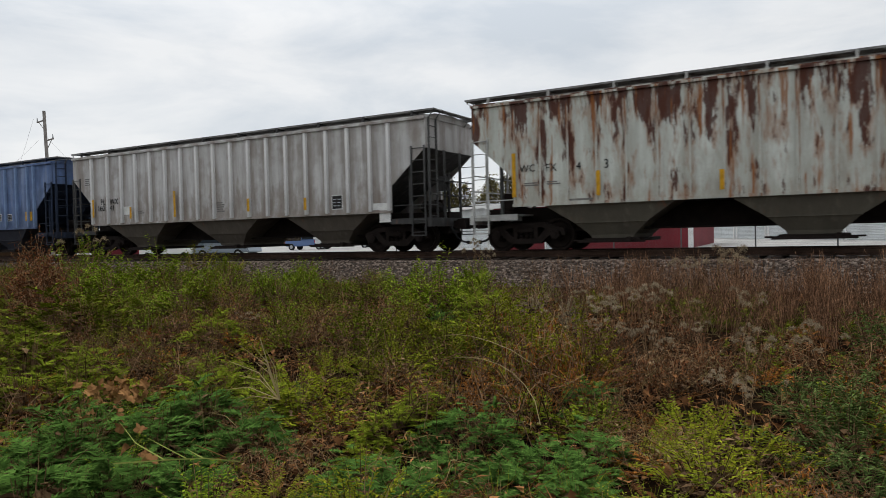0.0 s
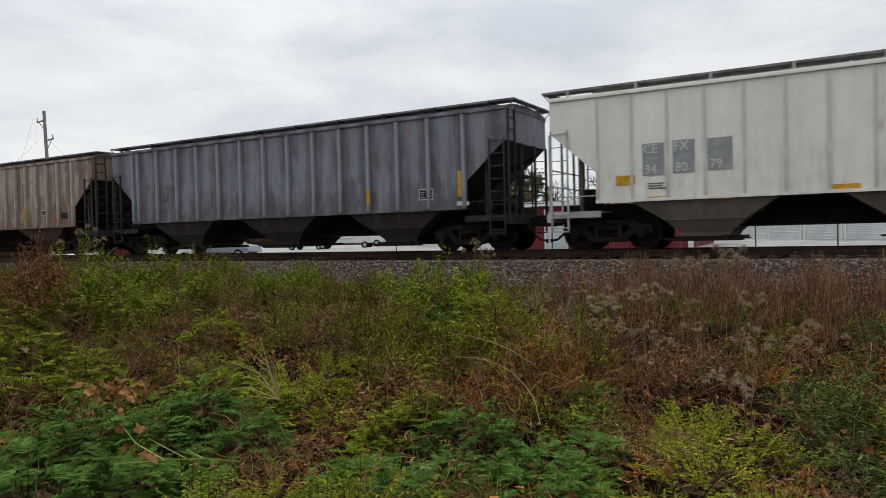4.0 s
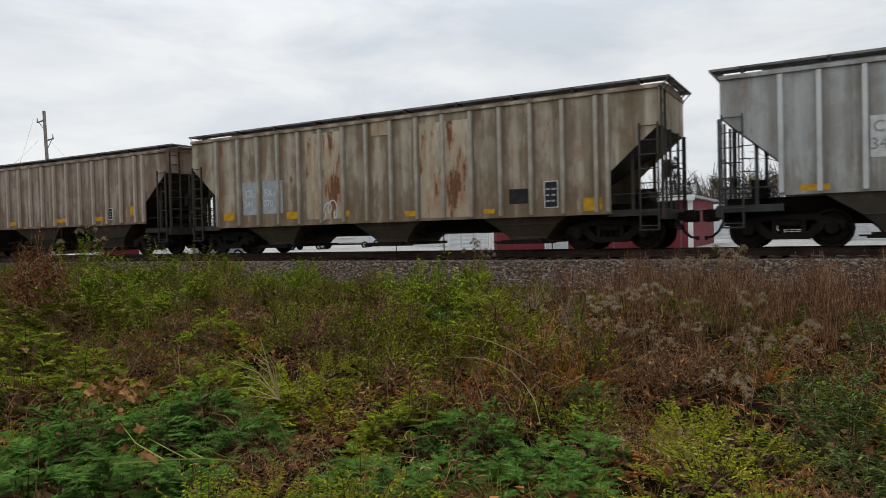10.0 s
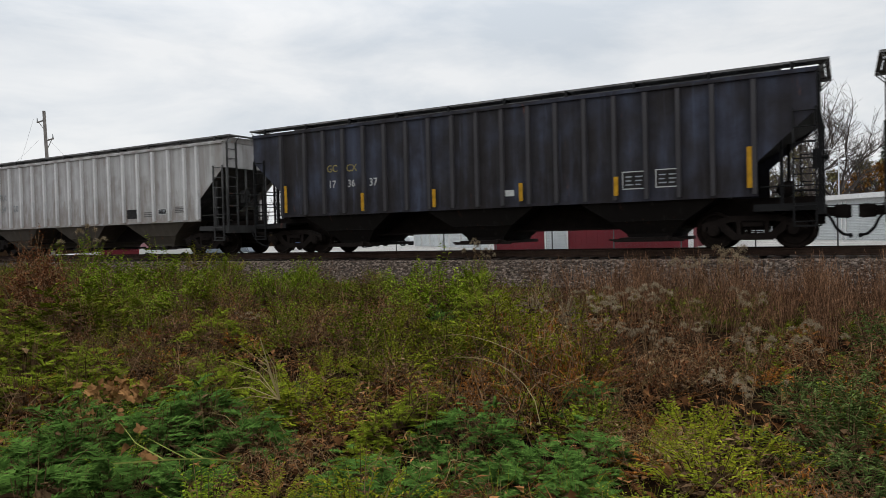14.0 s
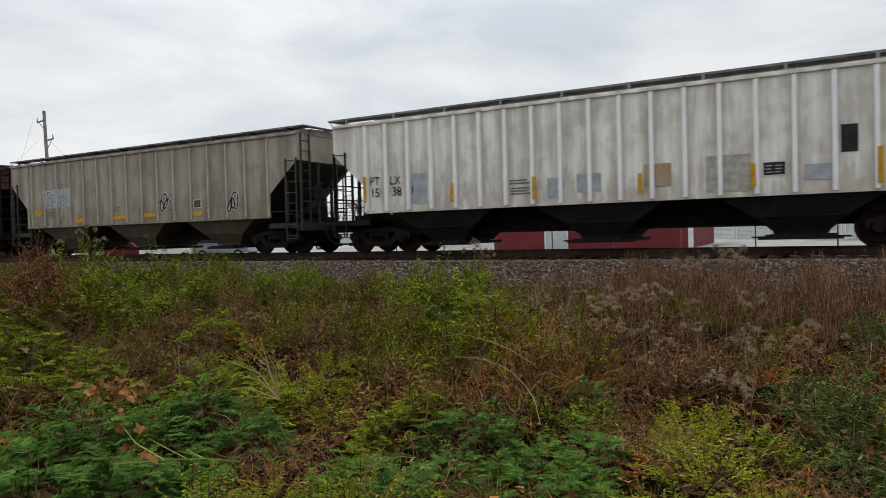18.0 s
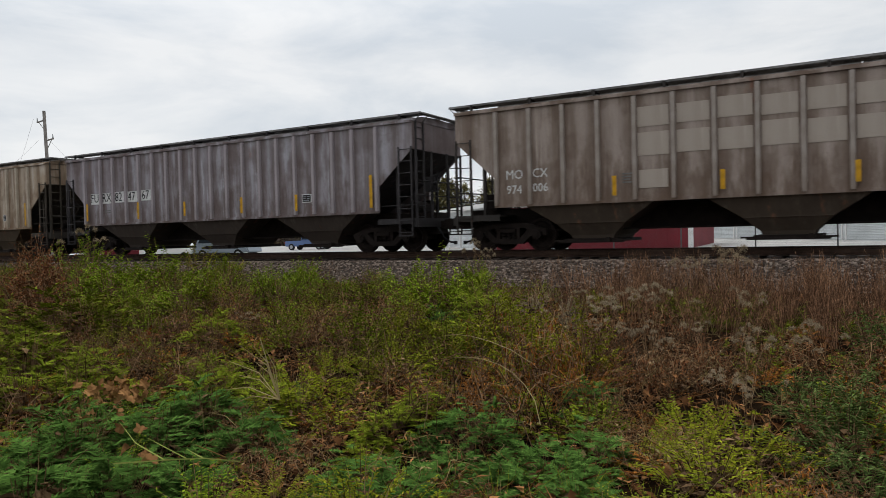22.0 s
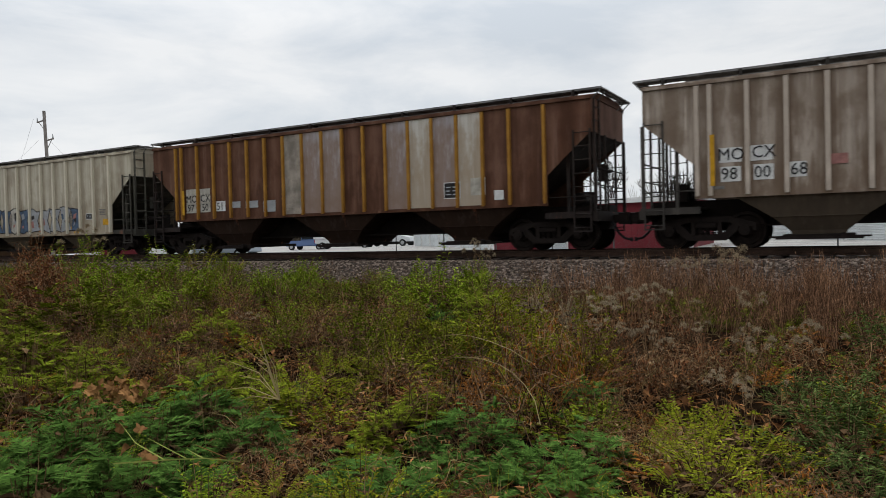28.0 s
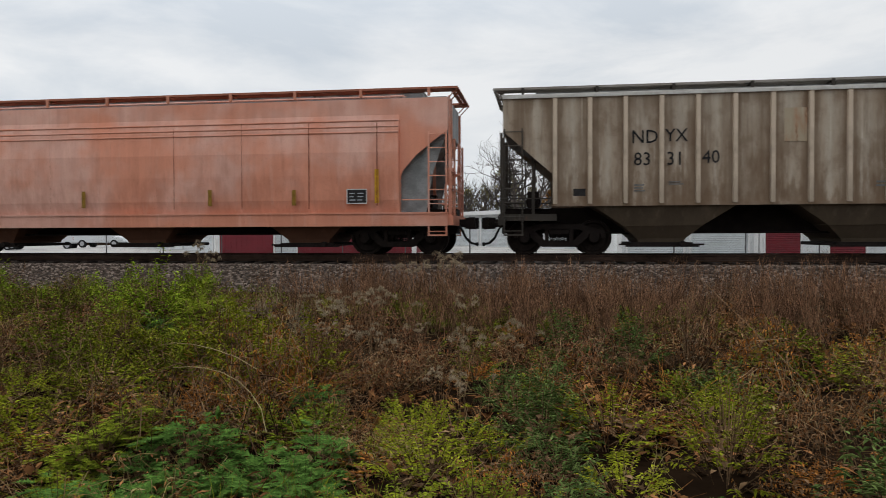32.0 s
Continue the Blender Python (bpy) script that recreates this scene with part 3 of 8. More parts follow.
def scrawl(x, z, w, d, mat, wide=None, lift=0.014):
    """A looping sprayed tag."""
    r = random.Random(round(x * 100) + round(z * 10))
    bm = bmesh.new()
    pts = []
    n = 64
    p, k = r.uniform(0, 6), max(2.0, 2.2 * w / d) + r.uniform(0, 0.8)
    for i in range(n):
        t = i / (n - 1)
        turn = 6.283 * k * t + p
        pts.append((w * (0.12 + 0.76 * t) + 0.16 * d * math.sin(turn), d * (0.5 + 0.30 * math.sin(turn + 1.3) + 0.16 * math.sin(0.43 * turn + 2 * p))))
    hw = wide or 0.009 + 0.012 * d
    rings = []
    for i, (a, b) in enumerate(pts):
        (c, e), (f, g) = pts[max(0, i - 1)], pts[min(n - 1, i + 1)]
        u = Vector((f - c, g - e)).normalized() * hw
        rings.append([(a - u.y, 0.0, b + u.x), (a + u.y, 0.0, b - u.x), (a + u.y, -0.003, b - u.x), (a - u.y, -0.003, b + u.x)])
    loft(bm, rings)
    part("sprayed_tag", bm, mat, SIDE["car"], m=pose(x, SIDE["face"] - lift, z))


def mural(x, z, w, d):
    """Sprayed block letters: blue fills with pale and dark outlines, not readable."""
    r = random.Random(round(x * 50))
    n = max(2, round(w / 0.75))
    for i in range(n):
        u, lw = w * i / n, w / n * 1.0
        for mat, grow, lift in ((SOOT, 0.04, 0.006), ((DULL_BLUE, GREY, CREAM, DULL_BLUE, GREY)[r.randrange(5)], 0.0, 0.010)):
            bm = bmesh.new()
            s = random.Random(i * 7 + round(x))
            top = [(u + lw * t - grow * (t < 0.5) + grow * (t > 0.5), d * (0.85 + 0.15 * s.random()) + grow) for t in (0.0, 0.35, 0.65, 1.0)]
            low = [(u + lw * t - grow * (t < 0.5) + grow * (t > 0.5), d * 0.15 * s.random() - grow) for t in (1.0, 0.6, 0.4, 0.0)]
            waist = [(u + lw * 0.72 + grow, d * 0.5)], [(u + lw * 0.2 - grow, d * 0.55)]
            prism(bm, top + waist[0] + low + waist[1], -0.003, 0.0)
            part("sprayed_letter", bm, mat, SIDE["car"], m=pose(x, SIDE["face"] - lift, z))
        for k in range(3):
            # slanted facets inside the letter
            bm = bmesh.new()
            a, b = r.uniform(0.15, 0.55) * lw, r.uniform(0.15, 0.6) * d
            w2, d2, lean = r.uniform(0.12, 0.3) * lw, r.uniform(0.12, 0.35) * d, r.uniform(-0.12, 0.12) * lw
            prism(bm, [(u + a, b), (u + a + w2, b + 0.03 * d), (u + a + w2 + lean, b + d2), (u + a + lean, b + d2 - 0.04 * d)], -0.003, 0.0)
            part("sprayed_letter", bm, (SOOT, PINK, GREY, DULL_BLUE)[(i + k) % 4], SIDE["car"], m=pose(x, SIDE["face"] - 0.013, z))


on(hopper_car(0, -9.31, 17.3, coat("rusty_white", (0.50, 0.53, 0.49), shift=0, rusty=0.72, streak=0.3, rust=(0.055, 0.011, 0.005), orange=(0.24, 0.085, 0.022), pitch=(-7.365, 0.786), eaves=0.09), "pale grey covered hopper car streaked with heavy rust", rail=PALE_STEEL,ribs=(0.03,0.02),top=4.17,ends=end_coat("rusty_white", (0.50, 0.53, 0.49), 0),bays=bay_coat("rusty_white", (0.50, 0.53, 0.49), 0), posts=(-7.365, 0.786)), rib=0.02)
words("WC", -7.18, 2.19, 0.29, INK)
words("FX", -6.40, 2.17, 0.30, INK)
bars(-7.05, 1.79, 0.50, 0.12)
bars(-6.39, 1.80, 0.38, 0.12)
words("3", -4.79, 2.15, 0.34, INK)
bars(-5.80, 1.33, 0.70, 0.09)
words("4", -5.55, 2.16, 0.30, INK)
strip(-7.35, 1.51, 1.22)
strip(-4.96, 1.45, 0.65)
strip(-1.92, 1.44, 0.49)
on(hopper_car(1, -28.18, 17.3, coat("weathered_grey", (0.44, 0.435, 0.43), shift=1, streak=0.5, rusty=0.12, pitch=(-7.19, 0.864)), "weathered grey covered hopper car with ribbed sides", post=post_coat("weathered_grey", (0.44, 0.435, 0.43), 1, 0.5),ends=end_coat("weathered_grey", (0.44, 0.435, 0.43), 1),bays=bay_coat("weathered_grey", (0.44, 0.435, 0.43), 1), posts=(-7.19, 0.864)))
words("PL", -6.82, 2.08, 0.33, INK)
words("WX", -6.27, 2.08, 0.32, INK)
words("160", -6.99, 1.83, 0.33, INK)
words("41", -6.28, 1.82, 0.32, INK)
patch(-5.58, 1.63, 0.63, 0.32, WHITE, 0.0037)
strip(-7.21, 1.58, 0.72)
strip(-4.86, 1.46, 0.45)
strip(-2.31, 1.44, 0.97)
bars(-4.68, 1.63, 0.50, 0.14)
bars(-0.18, 1.53, 0.38, 0.38)
bars(-7.84, 2.90, 0.30, 0.31)
stencil(5.07, 1.42, 0.44, 0.47)
patch(6.94, 0.95, 0.41, 0.44, WHITE, 0.0044)
patch(6.69, 1.34, 0.63, 0.21, WHITE, 0.0051)
strip(4.03, 1.45, 0.41)
strip(1.46, 1.50, 0.45)
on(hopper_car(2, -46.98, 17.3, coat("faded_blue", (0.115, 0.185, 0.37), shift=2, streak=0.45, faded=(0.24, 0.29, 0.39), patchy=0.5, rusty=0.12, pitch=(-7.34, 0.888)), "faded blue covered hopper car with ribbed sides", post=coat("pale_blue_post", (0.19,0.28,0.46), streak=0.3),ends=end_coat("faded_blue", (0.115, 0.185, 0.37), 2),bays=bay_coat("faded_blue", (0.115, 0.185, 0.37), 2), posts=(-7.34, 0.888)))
patch(-5.53, 1.95, 0.62, 0.75, PALE, 0.0037)
patch(-6.22, 1.60, 0.56, 0.54, PALE, 0.0044)
words("CE", -6.95, 2.41, 0.34, INK)
words("FX", -6.25, 2.42, 0.34, INK)
words("30", -6.97, 1.96, 0.35, INK)
words("10", -6.12, 1.95, 0.31, INK)
words("91", -5.37, 1.98, 0.33, INK)
patch(-6.93, 1.57, 0.46, 0.33, YELLOW, 0.0051)
patch(-4.66, 1.38, 0.63, 0.18, YELLOW, 0.0058)
patch(-2.10, 1.38, 0.70, 0.20, YELLOW, 0.0065)
patch(-0.94, 1.62, 0.33, 0.18, WHITE, 0.0072)
bars(-1.69, 2.54, 0.10, 1.10)
patch(6.56, 1.60, 0.53, 0.40, YELLOW, 0.0079)
stencil(4.29, 1.65, 0.38, 0.31)
stencil(5.14, 1.63, 0.37, 0.32)
patch(3.44, 1.35, 0.71, 0.19, YELLOW, 0.0086)
patch(0.67, 1.33, 0.74, 0.20, YELLOW, 0.0093)
bars(0.77, 1.69, 0.47, 0.20)
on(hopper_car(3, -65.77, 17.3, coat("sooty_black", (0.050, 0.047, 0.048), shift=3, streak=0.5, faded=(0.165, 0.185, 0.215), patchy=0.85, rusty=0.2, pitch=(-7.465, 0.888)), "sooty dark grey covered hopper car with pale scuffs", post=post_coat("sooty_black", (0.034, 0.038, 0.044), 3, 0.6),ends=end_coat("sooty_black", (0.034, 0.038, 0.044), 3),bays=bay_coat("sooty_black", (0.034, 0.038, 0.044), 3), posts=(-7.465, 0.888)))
patch(-5.36, 2.65, 0.34, 0.31, BLUE, 0.0037)
patch(-4.55, 2.66, 0.37, 0.28, BLUE, 0.0044)
patch(-3.79, 2.65, 0.59, 0.30, BLUE, 0.0051)
words("1", -5.42, 2.18, 0.30, GOLD)
words("7", -5.07, 2.17, 0.30, GOLD)
words("38", -4.53, 2.17, 0.30, GOLD)
words("90", -3.68, 2.19, 0.37, GOLD)
strip(-6.81, 1.62, 0.49)
strip(-3.90, 1.53, 0.49)
strip(-1.32, 1.54, 0.45)
patch(6.62, 1.69, 0.27, 0.46, YELLOW, 0.0058)
strip(1.47, 1.49, 0.52)
strip(4.07, 1.46, 0.49)
bars(5.90, 2.06, 0.26, 0.26)
on(hopper_car(4, -84.61, 17.3, coat("clean_white", (0.74, 0.73, 0.68), shift=4, streak=0.12, patchy=0.2), "clean white covered hopper car with flat sides", rail=PALE_STEEL,ribs=(0.035,0.045),post=coat("white_post", (0.60,0.59,0.55), streak=0.25),ends=end_coat("clean_white", (0.74, 0.73, 0.68), 4),bays=bay_coat("clean_white", (0.74, 0.73, 0.68), 4), posts=(-7.34, 0.888)), rib=0.045)
patch(-6.18, 1.88, 0.54, 0.81, GREY, 0.0037)
patch(-5.43, 1.90, 0.52, 0.82, GREY, 0.0044)
patch(-4.61, 1.92, 0.56, 0.78, GREY, 0.0051)
words("CE", -6.14, 2.44, 0.33, WHITE)
words("FX", -5.38, 2.46, 0.33, WHITE)
words("34", -6.11, 1.93, 0.33, WHITE)
words("80", -5.37, 1.94, 0.33, WHITE)
words("79", -4.55, 1.97, 0.32, WHITE)
patch(-6.86, 1.68, 0.48, 0.24, YELLOW, 0.0058)
patch(-6.06, 1.24, 0.56, 0.11, YELLOW, 0.0065)
patch(-4.54, 1.22, 0.54, 0.10, YELLOW, 0.0072)
patch(-2.05, 1.28, 0.63, 0.15, YELLOW, 0.0079)
patch(0.68, 1.29, 0.61, 0.15, YELLOW, 0.0086)
patch(3.42, 1.30, 0.59, 0.14, YELLOW, 0.0093)
patch(6.71, 1.77, 0.44, 0.22, YELLOW, 0.0100)
patch(6.68, 1.99, 0.47, 0.30, GREY, 0.0107)
stencil(5.22, 1.64, 0.43, 0.23)
bars(-0.95, 1.54, 0.40, 0.26)
bars(4.26, 1.61, 0.56, 0.17)
bars(0.69, 1.56, 0.74, 0.15)
bars(-6.05, 1.53, 0.44, 0.18)
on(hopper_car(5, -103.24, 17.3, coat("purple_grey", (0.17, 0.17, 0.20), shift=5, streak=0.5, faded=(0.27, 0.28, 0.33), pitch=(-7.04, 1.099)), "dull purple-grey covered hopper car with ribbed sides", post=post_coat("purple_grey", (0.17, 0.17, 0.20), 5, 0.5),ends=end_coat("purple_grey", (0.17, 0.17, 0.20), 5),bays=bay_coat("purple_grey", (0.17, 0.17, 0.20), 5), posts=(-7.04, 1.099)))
words("CT", -6.92, 2.42, 0.43, BARS)
words("TX", -5.55, 2.38, 0.42, BARS)
words("60", -5.71, 2.04, 0.43, BARS)
stencil(5.78, 1.57, 0.49, 0.33)
strip(7.23, 1.61, 0.75)
strip(3.98, 1.50, 0.49)
patch(7.08, 1.36, 0.39, 0.12, WHITE, 0.0037)
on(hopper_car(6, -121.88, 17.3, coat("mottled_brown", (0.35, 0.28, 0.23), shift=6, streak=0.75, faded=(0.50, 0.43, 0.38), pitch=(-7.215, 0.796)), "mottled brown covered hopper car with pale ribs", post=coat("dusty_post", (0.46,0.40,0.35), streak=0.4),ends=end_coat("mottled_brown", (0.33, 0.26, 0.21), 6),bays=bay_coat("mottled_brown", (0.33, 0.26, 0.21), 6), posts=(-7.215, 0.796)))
patch(-6.38, 2.21, 0.46, 0.54, BARS, 0.0037)
words("77", -7.06, 2.23, 0.28, INK)
words("71", -6.32, 2.25, 0.33, WHITE)
bars(-7.05, 2.55, 0.33, 0.21)
strip(-7.12, 1.59, 0.77)
strip(-4.89, 1.46, 0.46)
patch(-7.00, 1.43, 0.41, 0.21, WHITE, 0.0044)
patch(-6.56, 1.48, 0.14, 0.11, RED, 0.0051)
bars(-5.43, 1.86, 0.24, 0.16)
strip(-2.46, 1.39, 0.56)
strip(0.32, 1.49, 0.82)
strip(3.92, 1.43, 0.76)
stencil(5.01, 1.77, 0.35, 0.25)
patch(6.04, 1.43, 0.22, 0.30, RED, 0.0058)
patch(6.43, 1.61, 0.48, 0.25, SOOT, 0.0065)
patch(-2.33, 1.56, 0.44, 0.13, BARS, 0.0072)
on(hopper_car(7, -140.73, 17.3, coat("sage_grey", (0.37, 0.405, 0.39), shift=7, streak=0.14, patchy=0.25), "sage-grey covered hopper car with flat sides", rail=SAGE_STEEL,ribs=(0.03,0.04),bays=coat("sage_underside", (0.11,0.125,0.12), streak=0.4),post=post_coat("sage_grey", (0.37, 0.405, 0.39), 7, 0.14),ends=end_coat("sage_grey", (0.37, 0.405, 0.39), 7), posts=(-7.14, 0.796)), rib=0.04)
words("NA", -6.23, 2.86, 0.33, INK)
words("HX", -5.46, 2.83, 0.32, INK)
words("65", -6.23, 2.59, 0.35, INK)
words("66", -5.45, 2.59, 0.32, INK)
words("7", -4.57, 2.55, 0.31, INK)
strip(-7.09, 1.44, 1.03)
strip(-5.59, 1.43, 0.57)
bars(-6.11, 1.75, 0.33, 0.13)
bars(-5.36, 1.74, 0.39, 0.13)
strip(-3.16, 1.36, 0.52)
strip(-0.47, 1.38, 0.53)
strip(2.34, 1.36, 0.60)
strip(4.00, 1.37, 0.60)
strip(5.65, 1.38, 0.54)
strip(7.11, 1.40, 1.00)
stencil(5.77, 1.61, 0.52, 0.34)
patch(-0.09, 1.75, 0.35, 0.30, PINK, 0.0037)
bars(4.95, 1.70, 0.47, 0.18)
bars(-5.33, 1.70, 0.35, 0.21)
on(hopper_car(8, -159.47, 17.3, coat("tan_grey", (0.40, 0.345, 0.315), shift=8, streak=0.65, pitch=(-7.04, 0.786)), "tan-grey covered hopper car with ribbed sides", post=coat("tan_post", (0.47,0.42,0.37), streak=0.3),ends=end_coat("tan_grey", (0.40, 0.345, 0.315), 8),bays=bay_coat("tan_grey", (0.40, 0.345, 0.315), 8), posts=(-7.04, 0.786)))
words("FU", -6.19, 2.58, 0.44, INK)
words("RX", -5.40, 2.57, 0.41, INK)
words("83", -6.84, 2.21, 0.41, INK)
words("38", -6.17, 2.21, 0.42, INK)
words("73", -5.31, 2.19, 0.41, INK)
strip(-7.02, 1.50, 0.92)
strip(-5.56, 1.48, 0.46)
bars(-6.78, 1.80, 0.37, 0.19)
patch(-6.36, 1.45, 0.14, 0.15, RED, 0.0037)
bars(-6.00, 1.73, 0.29, 0.10)
strip(-3.07, 1.43, 0.49)
strip(0.54, 1.42, 0.47)
strip(3.99, 1.42, 0.64)
strip(7.09, 1.46, 0.97)
stencil(5.06, 1.70, 0.40, 0.29)
patch(7.39, 1.38, 0.21, 0.17, RED, 0.0044)
patch(6.60, 1.43, 0.24, 0.16, RED, 0.0051)
on(hopper_car(9, -178.25, 17.3, coat("brown_grey", (0.31, 0.24, 0.20), shift=9, streak=0.6, pitch=(-7.115, 0.796)), "brown-grey covered hopper car with ribbed sides", post=coat("brown_post", (0.37,0.30,0.25), streak=0.4),ends=end_coat("brown_grey", (0.31, 0.24, 0.20), 9),bays=bay_coat("brown_grey", (0.31, 0.24, 0.20), 9), posts=(-7.115, 0.796)))
patch(-6.23, 2.56, 0.50, 0.34, WHITE, 0.0037)
words("FU", -6.20, 2.62, 0.39, INK)
patch(-5.46, 2.54, 0.47, 0.35, WHITE, 0.0044)
words("RX", -5.44, 2.60, 0.40, INK)
patch(-6.24, 2.14, 0.50, 0.36, WHITE, 0.0051)
patch(-5.46, 2.12, 0.47, 0.37, WHITE, 0.0058)
words("83", -6.20, 2.19, 0.39, INK)
words("38", -5.43, 2.18, 0.38, INK)
strip(-7.07, 1.54, 0.92)
strip(-4.78, 1.47, 0.76)
patch(-4.70, 2.12, 0.11, 0.42, WHITE, 0.0065)
strip(-2.18, 1.41, 0.46)
strip(0.51, 1.42, 0.54)
strip(3.23, 1.44, 0.51)
strip(6.43, 1.46, 0.93)
stencil(5.01, 1.63, 0.53, 0.35)
on(hopper_car(10, -197.01, 17.3, coat("silver_grey", (0.385, 0.395, 0.385), shift=10, streak=0.45, pitch=(-7.44, 0.888)), "silver-grey covered hopper car with ribbed sides", top=4.12,post=post_coat("silver_grey", (0.385, 0.395, 0.385), 10, 0.45),ends=end_coat("silver_grey", (0.385, 0.395, 0.385), 10),bays=bay_coat("silver_grey", (0.385, 0.395, 0.385), 10), posts=(-7.44, 0.888)))
patch(-5.57, 1.98, 0.70, 0.91, WHITE, 0.0037)
patch(-4.69, 1.99, 0.65, 0.90, WHITE, 0.0044)
words("CE", -5.51, 2.53, 0.37, GREY)
words("FX", -4.65, 2.54, 0.36, GREY)
words("348", -5.55, 2.15, 0.37, GREY)
words("228", -4.70, 2.17, 0.36, GREY)
stencil(5.09, 1.56, 0.37, 0.25)
patch(6.50, 1.46, 0.49, 0.24, YELLOW, 0.0051)
patch(4.10, 1.31, 0.55, 0.15, YELLOW, 0.0058)
patch(1.58, 1.30, 0.56, 0.17, YELLOW, 0.0065)
patch(-1.11, 1.30, 0.50, 0.16, YELLOW, 0.0072)
patch(-3.77, 1.28, 0.56, 0.17, YELLOW, 0.0079)
patch(-6.96, 1.28, 0.60, 0.18, YELLOW, 0.0086)
patch(7.53, 0.93, 0.15, 0.15, RED, 0.0093)
scrawl(-2.91, 1.27, 1.24, 0.69, INK)
bars(5.90, 1.55, 0.28, 0.23)
on(hopper_car(11, -215.35, 16.9, coat("stained_tan", (0.36, 0.31, 0.235), shift=11, streak=0.75, rusty=0.30, pitch=(-6.99, 0.922)), "rust-stained tan covered hopper car with pale panels", top=4.15,low=0.99,post=coat("tan_grey_post", (0.42,0.40,0.34), streak=0.4),ends=end_coat("stained_tan", (0.36, 0.31, 0.235), 11),bays=bay_coat("stained_tan", (0.36, 0.31, 0.235), 11), posts=(-6.99, 0.922)))
patch(-5.91, 1.37, 0.81, 1.14, PALE, 0.0037)
patch(-4.97, 1.39, 0.91, 1.12, PALE, 0.0044)
words("CE", -5.77, 1.99, 0.36, WHITE)
words("FX", -4.86, 1.99, 0.35, WHITE)
words("349", -5.84, 1.62, 0.33, WHITE)
words("070", -4.93, 1.64, 0.33, WHITE)
patch(4.32, 1.33, 0.57, 0.41, SOOT, 0.0051)
stencil(5.36, 1.18, 0.40, 0.73)
patch(-6.87, 1.21, 0.52, 0.28, YELLOW, 0.0058)
patch(-3.91, 1.17, 0.56, 0.25, YELLOW, 0.0065)
patch(-1.75, 1.19, 0.49, 0.18, YELLOW, 0.0072)
patch(6.46, 1.06, 0.51, 0.34, YELLOW, 0.0079)
patch(3.51, 1.09, 0.35, 0.13, YELLOW, 0.0086)
patch(0.84, 1.10, 0.44, 0.17, YELLOW, 0.0093)
patch(-3.00, 1.13, 1.42, 2.80, TAN, 0.0100)
patch(1.42, 0.98, 1.65, 2.86, TAN, 0.0107)
patch(-0.33, 3.64, 0.62, 0.43, TAN, 0.0114)
scrawl(-2.43, 1.08, 0.79, 0.73, WHITE)
on(hopper_car(12, -234.09, 17.3, coat("dirty_tan", (0.32, 0.26, 0.21), shift=12, streak=0.7, rusty=0.15, pitch=(-7.34, 0.888)), "dirty tan covered hopper car with a pale end", top=4.0,post=post_coat("dirty_tan", (0.32, 0.26, 0.21), 12, 0.7),ends=end_coat("dirty_tan", (0.32, 0.26, 0.21), 12),bays=bay_coat("dirty_tan", (0.32, 0.26, 0.21), 12), posts=(-7.34, 0.888)))
patch(-7.16, 1.41, 0.66, 2.41, ICE, 0.0037)
patch(-6.30, 1.37, 0.64, 2.42, ICE, 0.0044)
patch(-5.46, 1.38, 0.62, 2.38, ICE, 0.0051)
words("MO", -7.03, 2.39, 0.39, INK)
words("CX", -6.25, 2.38, 0.39, INK)
words("98", -7.02, 2.05, 0.39, INK)
words("20", -6.24, 2.05, 0.39, INK)
words("02", -5.45, 2.05, 0.38, INK)
patch(6.48, 1.59, 0.47, 0.36, YELLOW, 0.0058)
patch(4.21, 1.43, 0.55, 0.18, YELLOW, 0.0065)
patch(1.59, 1.45, 0.70, 0.16, YELLOW, 0.0072)
patch(-2.09, 1.40, 0.61, 0.18, YELLOW, 0.0079)
patch(-4.71, 1.41, 0.56, 0.19, YELLOW, 0.0086)
patch(-6.98, 1.56, 0.45, 0.20, YELLOW, 0.0093)
stencil(4.96, 1.47, 0.43, 0.45)
scrawl(-8.30, 2.66, 0.81, 1.01, INK)
on(hopper_car(13, -252.89, 17.3, coat("maroon", (0.088, 0.019, 0.027), shift=13, streak=0.3), "maroon covered hopper car with small white marks", post=post_coat("maroon", (0.088, 0.019, 0.027), 13, 0.3),ends=end_coat("maroon", (0.088, 0.019, 0.027), 13),bays=bay_coat("maroon", (0.088, 0.019, 0.027), 13), posts=(-7.29, 0.948)))
words("MO", -7.01, 2.70, 0.33, WHITE)
words("CX", -6.20, 2.68, 0.32, WHITE)
words("494", -6.98, 2.22, 0.30, WHITE)
words("185", -6.27, 2.23, 0.29, WHITE)
patch(-3.79, 2.72, 0.36, 0.33, WHITE, 0.0037)
patch(-3.72, 2.78, 0.22, 0.22, MAROON, 0.0044)
bars(-1.19, 1.83, 0.57, 0.17)
bars(-0.30, 1.90, 0.66, 0.12)
bars(0.67, 1.79, 0.57, 0.23)
patch(-5.29, 1.35, 0.31, 0.15, WHITE, 0.0051)
patch(-3.61, 1.35, 0.29, 0.15, WHITE, 0.0058)
patch(-1.02, 1.37, 0.28, 0.14, WHITE, 0.0065)
patch(0.83, 1.38, 0.28, 0.13, WHITE, 0.0072)
patch(3.49, 1.37, 0.24, 0.14, WHITE, 0.0079)
patch(5.14, 1.38, 0.25, 0.13, WHITE, 0.0086)
stencil(4.94, 1.64, 0.55, 0.41)
patch(-7.01, 1.33, 0.65, 0.16, YELLOW, 0.0093)
patch(-6.20, 1.34, 0.55, 0.13, YELLOW, 0.0100)
patch(-4.58, 1.34, 0.54, 0.15, YELLOW, 0.0107)
